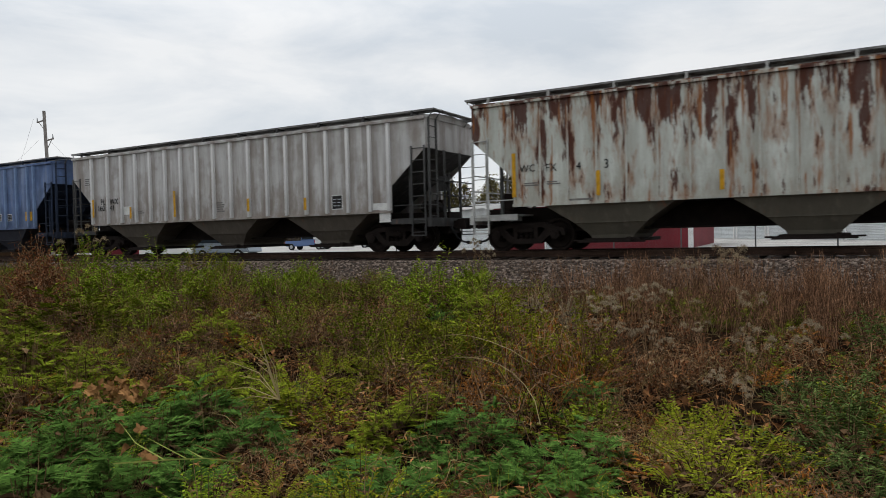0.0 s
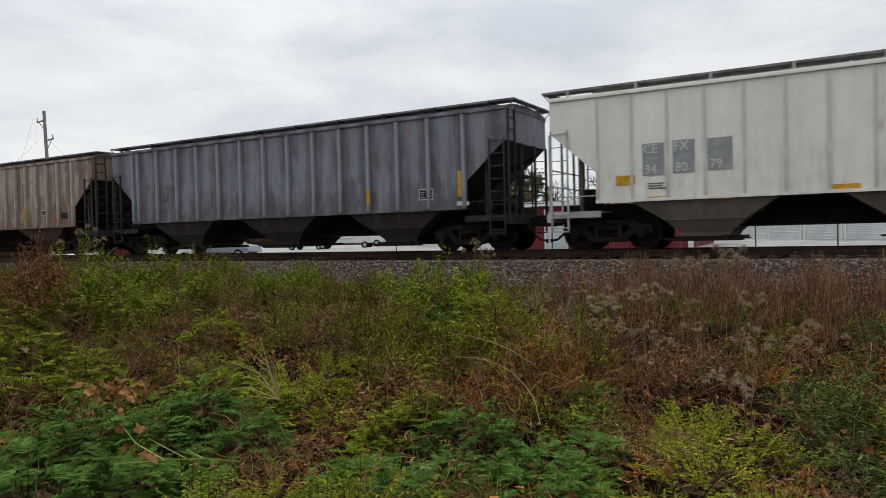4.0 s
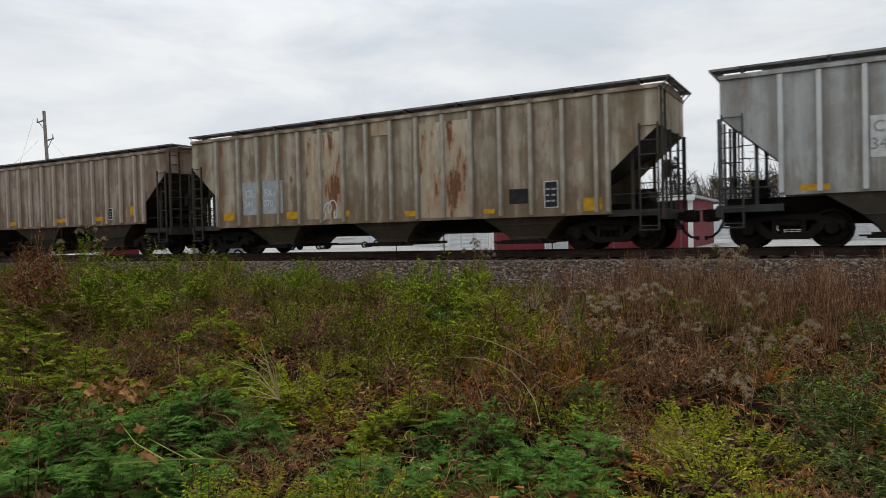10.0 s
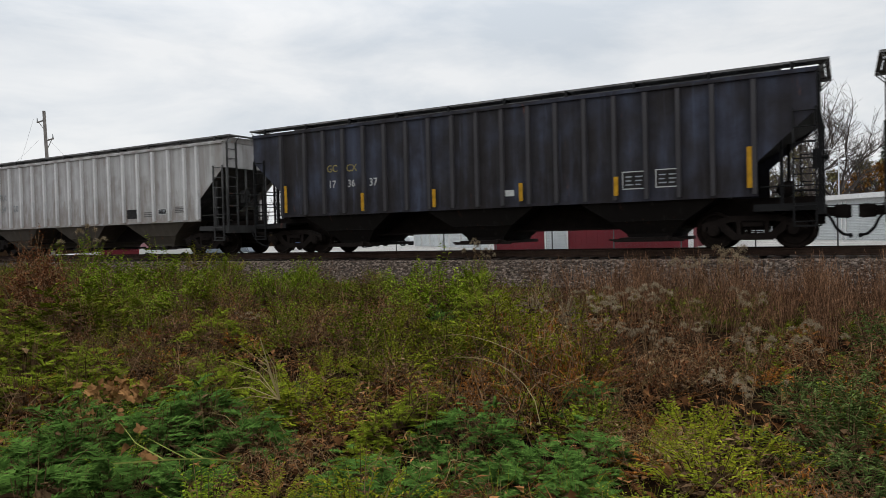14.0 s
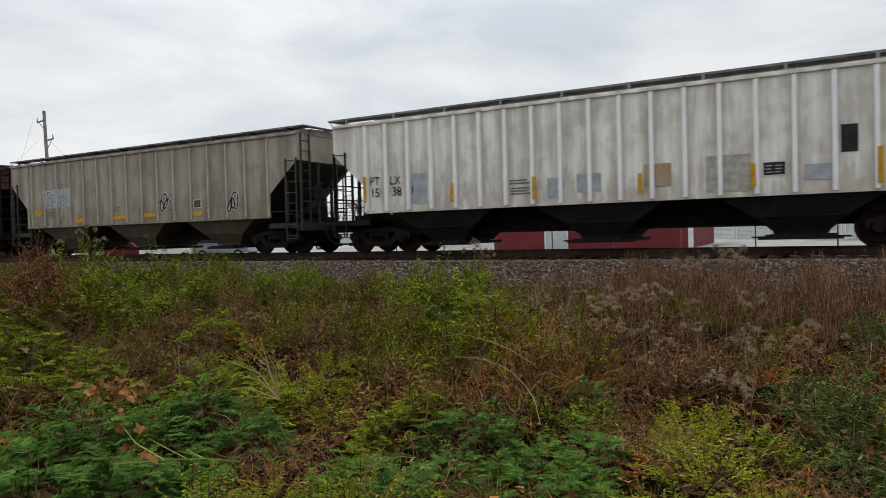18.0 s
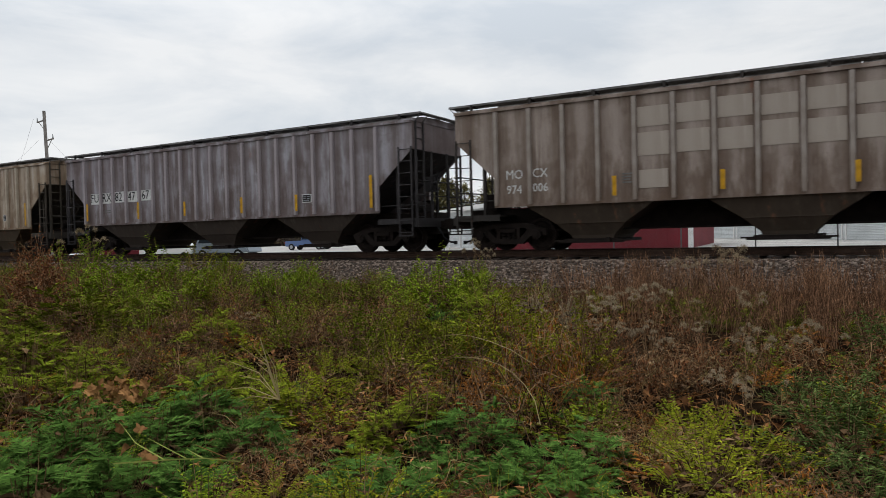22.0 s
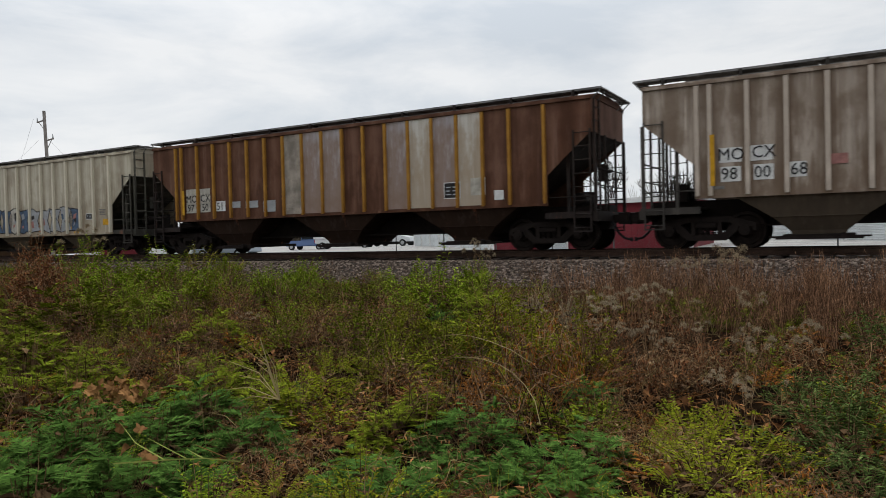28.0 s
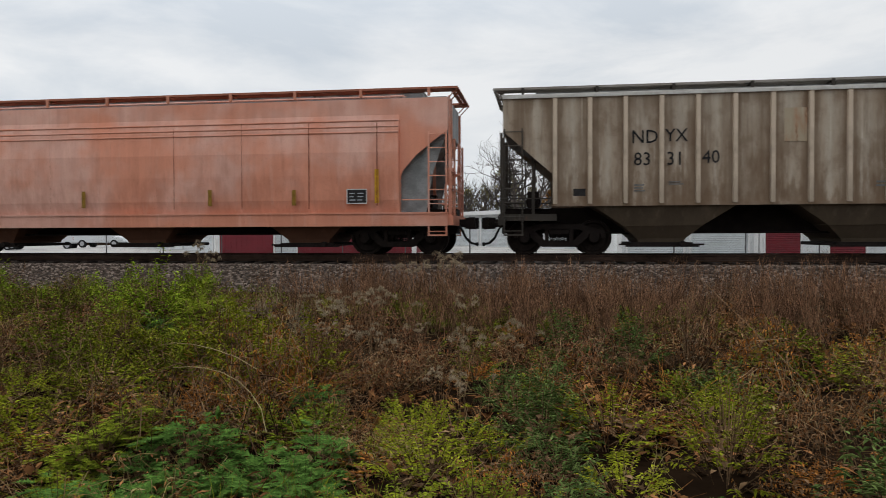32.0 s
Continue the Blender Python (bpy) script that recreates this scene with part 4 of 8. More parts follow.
patch(-2.12, 1.34, 0.61, 0.16, YELLOW, 0.0114)
patch(1.62, 1.35, 0.53, 0.16, YELLOW, 0.0121)
patch(4.20, 1.36, 0.51, 0.15, YELLOW, 0.0128)
patch(6.53, 1.51, 0.52, 0.25, YELLOW, 0.0135)
scrawl(-0.29, 1.47, 0.67, 0.27, WHITE)
bars(4.11, 1.93, 0.47, 0.11)
bars(-6.88, 1.76, 0.38, 0.29)
bars(-6.17, 1.79, 0.40, 0.27)
on(hopper_car(14, -271.64, 17.3, coat("dusty_tan", (0.33, 0.275, 0.23), shift=14, streak=0.65, pitch=(-7.115, 0.796)), "dusty tan covered hopper car with ribbed sides", post=post_coat("dusty_tan", (0.33, 0.275, 0.23), 14, 0.65),ends=end_coat("dusty_tan", (0.33, 0.275, 0.23), 14),bays=bay_coat("dusty_tan", (0.33, 0.275, 0.23), 14), posts=(-7.115, 0.796)))
words("CC", -7.00, 2.65, 0.35, SOOT)
words("M", -6.19, 2.62, 0.35, SOOT)
words("X", -5.24, 2.59, 0.34, SOOT)
words("1", -6.79, 2.04, 0.38, SOOT)
words("7", -6.19, 2.05, 0.38, SOOT)
words("3", -5.33, 2.06, 0.37, SOOT)
words("8", -4.55, 2.06, 0.36, SOOT)
words("1", -3.59, 2.02, 0.38, SOOT)
words("0", -2.89, 2.04, 0.38, SOOT)
strip(-7.13, 1.52, 0.75)
strip(-1.37, 1.38, 0.58)
strip(1.47, 1.42, 0.51)
strip(4.02, 1.41, 0.54)
strip(7.23, 1.43, 1.01)
patch(-4.40, 1.57, 0.31, 0.24, BLUE, 0.0037)
patch(-0.11, 1.64, 0.41, 0.18, PINK, 0.0044)
patch(-0.11, 1.38, 0.39, 0.21, WHITE, 0.0051)
stencil(4.99, 1.61, 0.52, 0.36)
bars(3.33, 1.50, 0.55, 0.15)
on(hopper_car(15, -290.41, 17.3, coat("blue_black", (0.037, 0.034, 0.037), shift=15, streak=0.35, faded=(0.075, 0.088, 0.135), patchy=0.65, rusty=0.1, pitch=(-7.115, 0.796)), "blue-black covered hopper car with ribbed sides", post=post_coat("blue_black", (0.037, 0.034, 0.037), 15, 0.35),ends=end_coat("blue_black", (0.037, 0.034, 0.037), 15),bays=bay_coat("blue_black", (0.037, 0.034, 0.037), 15), posts=(-7.115, 0.796)))
words("GC", -5.40, 2.63, 0.33, GOLD)
words("CX", -4.62, 2.61, 0.33, GOLD)
words("17", -5.30, 2.13, 0.33, WHITE)
words("36", -4.57, 2.12, 0.33, WHITE)
words("37", -3.73, 2.11, 0.35, WHITE)
strip(-7.13, 1.39, 0.89)
strip(-3.96, 1.34, 0.55)
strip(-1.36, 1.34, 0.53)
strip(1.42, 1.39, 0.50)
strip(4.07, 1.41, 0.49)
strip(7.24, 1.44, 0.97)
stencil(4.21, 1.56, 0.62, 0.46)
stencil(5.05, 1.57, 0.61, 0.46)
patch(0.88, 1.55, 0.29, 0.17, WHITE, 0.0037)
on(hopper_car(16, -309.2, 17.3, coat("pale_grey", (0.47, 0.46, 0.455), shift=16, streak=0.4, pitch=(-7.54, 0.888)), "pale grey covered hopper car with ribbed sides", post=post_coat("pale_grey", (0.47, 0.46, 0.455), 16, 0.4),ends=end_coat("pale_grey", (0.47, 0.46, 0.455), 16),bays=bay_coat("pale_grey", (0.47, 0.46, 0.455), 16), posts=(-7.54, 0.888)))
words("RX", -5.69, 2.55, 0.43, GREY)
words("54", -5.63, 2.03, 0.43, GREY)
words("20", -4.67, 2.02, 0.43, GREY)
patch(3.25, 1.45, 0.63, 0.36, SOOT, 0.0037)
stencil(5.10, 1.56, 0.47, 0.22)
bars(4.27, 1.48, 0.65, 0.22)
bars(6.06, 1.59, 0.55, 0.25)
on(hopper_car(17, -327.98, 17.3, coat("off_white", (0.56, 0.54, 0.49), shift=17, streak=0.25, pitch=(-7.29, 0.948)), "off-white covered hopper car with ribbed sides", post=post_coat("off_white", (0.56, 0.54, 0.49), 17, 0.25),ends=end_coat("off_white", (0.56, 0.54, 0.49), 17),bays=bay_coat("off_white", (0.56, 0.54, 0.49), 17), posts=(-7.29, 0.948)))
words("GC", -6.93, 2.50, 0.28, INK)
words("CX", -6.14, 2.49, 0.30, INK)
words("132", -7.00, 2.14, 0.31, INK)
words("36", -6.14, 2.16, 0.30, INK)
patch(-6.95, 1.51, 0.46, 0.26, YELLOW, 0.0037)
patch(-4.62, 1.40, 0.58, 0.16, YELLOW, 0.0044)
patch(-2.05, 1.44, 0.48, 0.16, YELLOW, 0.0051)
bars(-6.10, 1.58, 0.27, 0.28)
bars(-5.23, 1.67, 0.22, 0.16)
on(hopper_car(18, -346.65, 17.3, coat("grimy_brown", (0.31, 0.25, 0.21), shift=18, streak=0.65, rusty=0.25, faded=(0.52, 0.50, 0.46), patchy=0.8, pitch=(-7.34, 0.806)), "grimy brown covered hopper car with scribbles", top=4.0,post=post_coat("grimy_brown", (0.24, 0.18, 0.145), 18, 0.75),ends=end_coat("grimy_brown", (0.24, 0.18, 0.145), 18),bays=bay_coat("grimy_brown", (0.24, 0.18, 0.145), 18), posts=(-7.34, 0.806)))
patch(-7.16, 2.58, 0.57, 0.32, WHITE, 0.0037)
patch(-6.41, 2.56, 0.55, 0.32, WHITE, 0.0044)
patch(-7.13, 2.06, 0.48, 0.34, WHITE, 0.0051)
patch(-6.36, 2.05, 0.52, 0.35, WHITE, 0.0058)
patch(-5.61, 2.06, 0.53, 0.36, WHITE, 0.0065)
words("MO", -7.13, 2.65, 0.33, SOOT)
words("CX", -6.37, 2.63, 0.32, SOOT)
words("98", -7.08, 2.12, 0.36, SOOT)
words("10", -6.30, 2.11, 0.35, SOOT)
words("51", -5.54, 2.12, 0.34, SOOT)
strip(-7.27, 1.37, 0.72)
strip(-4.98, 1.39, 0.55)
strip(-2.43, 1.36, 0.71)
strip(1.29, 1.41, 0.59)
strip(4.81, 1.40, 0.57)
strip(7.06, 1.40, 0.94)
stencil(5.73, 1.55, 0.54, 0.47)
patch(6.52, 1.65, 0.40, 0.29, SOOT, 0.0072)
scrawl(-0.36, 1.52, 0.62, 0.68, SOOT)
scrawl(0.59, 1.62, 0.47, 0.74, SOOT)
scrawl(1.43, 1.43, 0.71, 0.87, WHITE)
scrawl(2.36, 1.52, 0.88, 0.49, SOOT)
scrawl(3.45, 1.40, 0.64, 0.68, SOOT)
scrawl(4.16, 1.77, 0.49, 0.47, SOOT)
patch(2.98, 1.99, 0.13, 0.21, SOOT, 0.0079)
on(hopper_car(19, -365.29, 17.3, coat("chalk_white", (0.74, 0.73, 0.68), shift=19, streak=0.4, rusty=0.12, pitch=(-7.39, 0.806)), "chalk-white covered hopper car with black ends", ends=BLACK,bays=BLACK,post=post_coat("chalk_white", (0.74, 0.73, 0.68), 19, 0.4), posts=(-7.39, 0.806)))
patch(-5.74, 1.47, 0.59, 0.91, PALE, 0.0037)
words("PT", -7.20, 2.11, 0.38, INK)
words("LX", -6.45, 2.10, 0.37, INK)
words("15", -7.14, 1.74, 0.40, INK)
words("38", -6.38, 1.75, 0.40, INK)
words("1", -5.66, 1.79, 0.36, INK)
strip(-7.36, 1.57, 0.83)
strip(-4.24, 1.47, 0.54)
strip(-1.68, 1.43, 0.62)
strip(1.19, 1.44, 0.51)
strip(3.82, 1.45, 0.56)
strip(6.36, 1.40, 0.80)
bars(-2.45, 1.86, 0.66, 0.16)
bars(-2.42, 1.57, 0.62, 0.23)
patch(-0.50, 1.55, 0.66, 0.49, PALE, 0.0044)
stencil(4.01, 1.70, 0.51, 0.34)
patch(5.62, 2.14, 0.33, 0.61, SOOT, 0.0051)
patch(4.89, 1.56, 0.56, 0.36, PALE, 0.0058)
patch(-1.33, 1.42, 0.47, 0.56, PALE, 0.0065)
patch(2.76, 1.38, 1.00, 0.88, CREAM, 0.0072)
patch(1.26, 1.60, 0.68, 0.57, TAN, 0.0079)
on(hopper_car(20, -383.73, 16.9, coat("khaki_grey", (0.33, 0.30, 0.25), shift=20, streak=0.4, pitch=(-6.84, 0.922)), "khaki-grey covered hopper car with painted tags", ribs=(0.028,0.05),post=post_coat("khaki_grey", (0.33, 0.30, 0.25), 20, 0.4),ends=end_coat("khaki_grey", (0.33, 0.30, 0.25), 20),bays=bay_coat("khaki_grey", (0.33, 0.30, 0.25), 20), posts=(-6.84, 0.922)), rib=0.05)
patch(-5.95, 2.08, 0.93, 0.81, PALE, 0.0037)
patch(-4.98, 2.10, 0.84, 0.79, PALE, 0.0044)
words("CE", -5.72, 2.56, 0.38, SOOT, 0.016)
words("CE", -5.75, 2.58, 0.38, WHITE)
words("FX", -4.87, 2.55, 0.37, SOOT, 0.016)
words("FX", -4.89, 2.56, 0.37, WHITE)
words("348", -5.79, 2.16, 0.38, SOOT, 0.016)
words("348", -5.82, 2.18, 0.38, WHITE)
words("054", -4.86, 2.15, 0.37, SOOT, 0.016)
words("054", -4.89, 2.17, 0.37, WHITE)
patch(-6.69, 1.78, 0.45, 0.27, YELLOW, 0.0051)
patch(-3.78, 1.41, 0.53, 0.17, YELLOW, 0.0058)
patch(-1.25, 1.45, 0.74, 0.16, YELLOW, 0.0065)
patch(0.62, 1.49, 0.63, 0.15, YELLOW, 0.0072)
patch(3.37, 1.44, 0.49, 0.17, YELLOW, 0.0079)
scrawl(1.43, 1.54, 0.77, 0.85, WHITE, 0.060, 0.012)
scrawl(1.43, 1.54, 0.77, 0.85, SOOT, 0.030, 0.017)
scrawl(5.17, 1.46, 0.54, 0.79, WHITE, 0.060, 0.012)
scrawl(5.17, 1.46, 0.54, 0.79, SOOT, 0.030, 0.017)
stencil(3.41, 1.73, 0.40, 0.31)
bars(-5.65, 1.69, 0.37, 0.25)
bars(-1.10, 1.76, 0.30, 0.22)
on(hopper_car(21, -401.78, 16.8, coat("rust_brown", (0.115, 0.060, 0.042), shift=21, streak=0.5, pitch=(-7.115, 0.916)), "rust-brown covered hopper car with white patches", top=4.02,ribs=(0.045,0.09),post=coat("ochre_post", (0.40,0.24,0.03), streak=0.4),ends=BLACK,bays=BLACK, posts=(-7.115, 0.916)), rib=0.09)
patch(-6.79, 1.37, 0.70, 1.47, WHITE, 0.0037)
patch(-6.03, 1.36, 0.68, 1.48, WHITE, 0.0044)
patch(-5.28, 1.36, 0.69, 1.50, WHITE, 0.0051)
patch(-4.49, 1.37, 0.69, 0.76, WHITE, 0.0058)
patch(-3.63, 1.36, 0.69, 0.78, WHITE, 0.0065)
patch(-1.89, 1.61, 0.66, 0.43, CREAM, 0.0072)
patch(-0.90, 1.52, 0.56, 0.63, CREAM, 0.0079)
patch(-0.08, 1.48, 0.30, 0.96, WHITE, 0.0086)
patch(-0.18, 2.91, 0.18, 0.99, WHITE, 0.0093)
patch(-0.54, 3.39, 0.22, 0.42, WHITE, 0.0100)
patch(-0.39, 2.10, 0.17, 1.21, GREY, 0.0107)
patch(2.03, 2.22, 0.54, 1.28, WHITE, 0.0114)
patch(2.69, 3.25, 0.62, 0.36, WHITE, 0.0121)
patch(3.11, 2.60, 0.23, 0.62, WHITE, 0.0128)
patch(2.76, 1.77, 0.31, 0.44, WHITE, 0.0135)
patch(0.82, 2.96, 0.14, 0.59, WHITE, 0.0142)
patch(1.68, 3.44, 0.16, 0.43, WHITE, 0.0149)
words("PT", -5.97, 2.40, 0.42, INK)
words("LX", -5.19, 2.40, 0.41, INK)
words("15", -5.93, 2.09, 0.42, INK)
words("067", -5.23, 2.10, 0.41, INK)
bars(-1.84, 1.70, 0.54, 0.23)
bars(-5.77, 1.52, 0.26, 0.19)
bars(-5.15, 1.55, 0.43, 0.20)
patch(3.79, 2.38, 0.59, 1.13, ICE, 0.0156)
patch(3.78, 1.42, 0.66, 0.64, ICE, 0.0163)
patch(4.60, 2.06, 0.68, 0.35, PALE, 0.0170)
stencil(4.72, 1.64, 0.49, 0.37)
on(hopper_car(22, -420.46, 17.3, coat("light_grey", (0.49, 0.49, 0.475), shift=22, streak=0.45, pitch=(-7.215, 0.796)), "light grey covered hopper car with ribbed sides", post=post_coat("light_grey", (0.49, 0.49, 0.475), 22, 0.45),ends=end_coat("light_grey", (0.49, 0.49, 0.475), 22),bays=bay_coat("light_grey", (0.49, 0.49, 0.475), 22), posts=(-7.215, 0.796)))
words("PL", -6.91, 2.15, 0.34, INK)
words("CX", -6.28, 2.15, 0.34, INK)
words("212", -7.08, 1.83, 0.37, INK)
words("83", -6.21, 1.83, 0.34, INK)
strip(-7.20, 1.44, 0.97)
strip(-4.07, 1.45, 0.66)
strip(-1.43, 1.47, 0.79)
strip(1.42, 1.45, 0.50)
bars(-4.74, 1.74, 0.52, 0.15)
bars(-4.77, 1.93, 0.55, 0.11)
patch(-6.36, 1.52, 0.21, 0.11, RED, 0.0037)
bars(1.57, 1.76, 0.55, 0.38)
stencil(5.08, 1.70, 0.39, 0.32)
strip(3.98, 1.42, 0.64)
strip(7.09, 1.40, 1.01)
scrawl(5.78, 1.40, 0.76, 0.50, INK)
on(hopper_car(23, -439.26, 17.3, coat("faded_brown", (0.27, 0.22, 0.19), shift=23, streak=0.6, pitch=(-7.29, 0.959)), "faded brown-grey covered hopper car with worn letters", top=4.02,post=coat("faded_post", (0.33,0.29,0.26), streak=0.4),ends=end_coat("faded_brown", (0.27, 0.22, 0.19), 23),bays=bay_coat("faded_brown", (0.27, 0.22, 0.19), 23), posts=(-7.29, 0.959)))
for i, x in enumerate((-3.38, -2.42, -1.46, -0.50, 0.46, 1.42, 2.38)):
    patch(x, 3.13 + 0.02 * (i % 3), 0.78, 0.50 - 0.03 * (i % 2), GHOST, 0.0037)
    patch(x, 2.40 + 0.02 * (i % 2), 0.78, 0.58 - 0.03 * (i % 3), GHOST, 0.0044)
patch(-3.36, 1.58, 0.72, 0.46, GHOST, 0.0093)
words("MO", -7.04, 2.02, 0.36, WHITE)
words("CX", -6.29, 2.03, 0.35, WHITE)
words("974", -7.03, 1.61, 0.34, WHITE)
words("006", -6.30, 1.64, 0.33, WHITE)
strip(-3.97, 1.42, 0.51)
strip(-1.35, 1.45, 0.47)
strip(1.44, 1.46, 0.48)
bars(-3.79, 1.72, 0.26, 0.29)
stencil(5.10, 1.60, 0.41, 0.73)
strip(7.09, 1.39, 1.15)
strip(4.15, 1.35, 0.54)
on(hopper_car(24, -458.05, 17.3, coat("slate_purple", (0.25, 0.22, 0.235), shift=24, streak=0.6, faded=(0.42, 0.42, 0.46), pitch=(-7.115, 0.796)), "slate-purple covered hopper car with ribbed sides", top=4.02,post=post_coat("slate_purple", (0.235, 0.205, 0.215), 24, 0.5),ends=end_coat("slate_purple", (0.235, 0.205, 0.215), 24),bays=bay_coat("slate_purple", (0.235, 0.205, 0.215), 24), posts=(-7.115, 0.796)))
patch(-7.02, 2.11, 0.53, 0.43, WHITE, 0.0037)
patch(-6.34, 2.12, 0.62, 0.42, WHITE, 0.0044)
patch(-5.53, 2.13, 0.62, 0.43, WHITE, 0.0051)
patch(-4.71, 2.12, 0.64, 0.42, WHITE, 0.0058)
patch(-3.86, 2.14, 0.63, 0.41, WHITE, 0.0065)
words("FU", -6.98, 2.19, 0.49, INK)
words("RX", -6.30, 2.19, 0.49, INK)
words("82", -5.48, 2.19, 0.50, INK)
words("47", -4.66, 2.18, 0.49, INK)
words("67", -3.80, 2.20, 0.48, INK)
strip(-7.15, 1.44, 0.70)
strip(-3.95, 1.43, 0.65)
strip(-1.31, 1.46, 0.53)
bars(-6.14, 1.73, 0.47, 0.15)
strip(1.60, 1.45, 0.56)
strip(4.11, 1.43, 0.55)
strip(7.16, 1.42, 1.02)
stencil(4.29, 1.70, 0.40, 0.28)
on(hopper_car(25, -476.83, 17.3, coat("warm_tan", (0.38, 0.30, 0.22), shift=25, streak=0.7, faded=(0.52, 0.47, 0.41), pitch=(-7.065, 0.796)), "warm tan covered hopper car with dark stains", post=coat("sand_post", (0.46,0.40,0.32), streak=0.3),ends=end_coat("warm_tan", (0.38, 0.30, 0.22), 25),bays=bay_coat("warm_tan", (0.38, 0.30, 0.22), 25), posts=(-7.065, 0.796)))
patch(-7.00, 2.11, 0.68, 0.36, CREAM, 0.0037)
patch(-6.23, 2.12, 0.59, 0.37, CREAM, 0.0044)
patch(-5.49, 2.11, 0.64, 0.37, CREAM, 0.0051)
patch(-4.67, 2.14, 0.65, 0.37, CREAM, 0.0058)
words("MO", -6.96, 2.18, 0.39, INK)
words("CX", -6.19, 2.18, 0.36, INK)
words("979", -5.46, 2.19, 0.38, INK)
words("065", -4.63, 2.20, 0.37, INK)
patch(-3.69, 2.19, 0.50, 0.27, SOOT, 0.0065)
strip(-7.07, 1.47, 0.83)
strip(-3.88, 1.45, 0.53)
strip(-1.28, 1.46, 0.50)
bars(-1.95, 1.71, 0.41, 0.26)
patch(-0.96, 1.77, 0.33, 0.32, TAN, 0.0072)
stencil(5.24, 1.64, 0.35, 0.29)
patch(4.31, 1.64, 0.39, 0.31, GREY, 0.0079)
strip(7.17, 1.39, 1.00)
strip(4.09, 1.38, 0.56)
strip(1.46, 1.42, 0.55)
on(hopper_car(26, -495.57, 17.3, coat("pale_sage", (0.50, 0.51, 0.48), shift=26, streak=0.22, pitch=(-7.065, 0.796)), "pale sage covered hopper car with ribbed sides", rail=PALE_STEEL,post=post_coat("pale_sage", (0.50, 0.51, 0.48), 26, 0.22),ends=end_coat("pale_sage", (0.50, 0.51, 0.48), 26),bays=bay_coat("pale_sage", (0.50, 0.51, 0.48), 26), posts=(-7.065, 0.796)))
patch(-6.94, 1.69, 0.55, 0.72, SOOT, 0.0037)
patch(-6.24, 1.69, 0.54, 0.73, SOOT, 0.0044)
patch(-5.60, 1.45, 0.75, 0.98, WHITE, 0.0051)
patch(-5.47, 1.74, 0.30, 0.32, SOOT, 0.0058)
words("PL", -6.90, 2.10, 0.38, WHITE)
words("CX", -6.19, 2.11, 0.37, WHITE)
words("20", -6.90, 1.76, 0.38, WHITE)
words("17", -6.17, 1.77, 0.37, WHITE)
words("6", -5.39, 1.77, 0.37, WHITE)
strip(-7.05, 1.81, 0.96)
strip(-3.84, 1.43, 0.62)
strip(-1.27, 1.41, 0.55)
patch(-4.45, 1.95, 0.36, 0.15, GREY, 0.0065)
patch(-3.64, 1.94, 0.46, 0.15, GREY, 0.0072)
patch(-0.86, 1.65, 0.26, 0.27, GREY, 0.0079)
strip(-7.43, 1.79, 1.02)
strip(1.50, 1.41, 0.65)
strip(4.13, 1.44, 0.64)
strip(7.19, 1.40, 0.98)
stencil(5.06, 1.62, 0.49, 0.37)
patch(4.37, 1.67, 0.35, 0.32, PALE, 0.0086)
patch(7.62, 1.62, 0.38, 0.17, RED, 0.0093)
bars(1.61, 1.90, 0.74, 0.28)
on(hopper_car(27, -514.19, 17.3, coat("dark_purple_brown", (0.14, 0.11, 0.105), shift=27, streak=0.55, faded=(0.25, 0.235, 0.25), patchy=0.6, pitch=(-7.09, 0.796)), "dark purple-brown covered hopper car", post=post_coat("dark_purple_brown", (0.14, 0.11, 0.105), 27, 0.55),ends=end_coat("dark_purple_brown", (0.14, 0.11, 0.105), 27),bays=bay_coat("dark_purple_brown", (0.14, 0.11, 0.105), 27), posts=(-7.09, 0.796)))
patch(-6.95, 2.06, 0.60, 0.43, CREAM, 0.0037)
patch(-6.24, 2.05, 0.67, 0.43, CREAM, 0.0044)
patch(-5.45, 2.03, 0.56, 0.46, CREAM, 0.0051)
patch(-4.72, 2.02, 0.67, 0.45, CREAM, 0.0058)
patch(-3.90, 1.99, 0.70, 0.46, CREAM, 0.0065)
words("FU", -6.89, 2.14, 0.44, INK)
words("RX", -6.19, 2.14, 0.44, INK)
words("83", -5.42, 2.11, 0.46, INK)
words("35", -4.63, 2.10, 0.45, INK)
words("20", -3.81, 2.09, 0.44, INK)
strip(-7.17, 1.46, 0.73)
strip(-3.98, 1.45, 0.56)
strip(-1.41, 1.44, 0.56)
strip(1.45, 1.44, 0.51)
strip(4.04, 1.48, 0.64)
strip(7.19, 1.54, 1.01)
stencil(5.04, 1.64, 0.57, 0.40)
patch(6.24, 1.24, 0.27, 0.16, WHITE, 0.0072)
on(hopper_car(28, -532.86, 17.3, coat("olive_yellow", (0.175, 0.115, 0.045), shift=28, streak=0.5, patchy=0.3, pitch=(-7.315, 0.898)), "olive-brown covered hopper car with yellow ribs and a white stretch", post=coat("mustard_post", (0.42,0.33,0.055), streak=0.3),ends=BLACK,bays=bay_coat("olive_yellow", (0.175, 0.115, 0.045), 28), posts=(-7.315, 0.898)))
panel(-5.1, CHALK)
panel(-4.2, CHALK)
panel(-6.0, LILAC)
patch(-2.32, 1.62, 0.75, 0.50, CREAM, 0.0051)
stencil(4.07, 1.57, 0.63, 0.55)
stencil(4.88, 1.54, 0.58, 0.54)
patch(6.59, 1.65, 0.27, 0.24, WHITE, 0.0058)
strip(7.05, 1.44, 1.01)
patch(5.16, 1.41, 0.29, 0.25, WHITE, 0.0065)
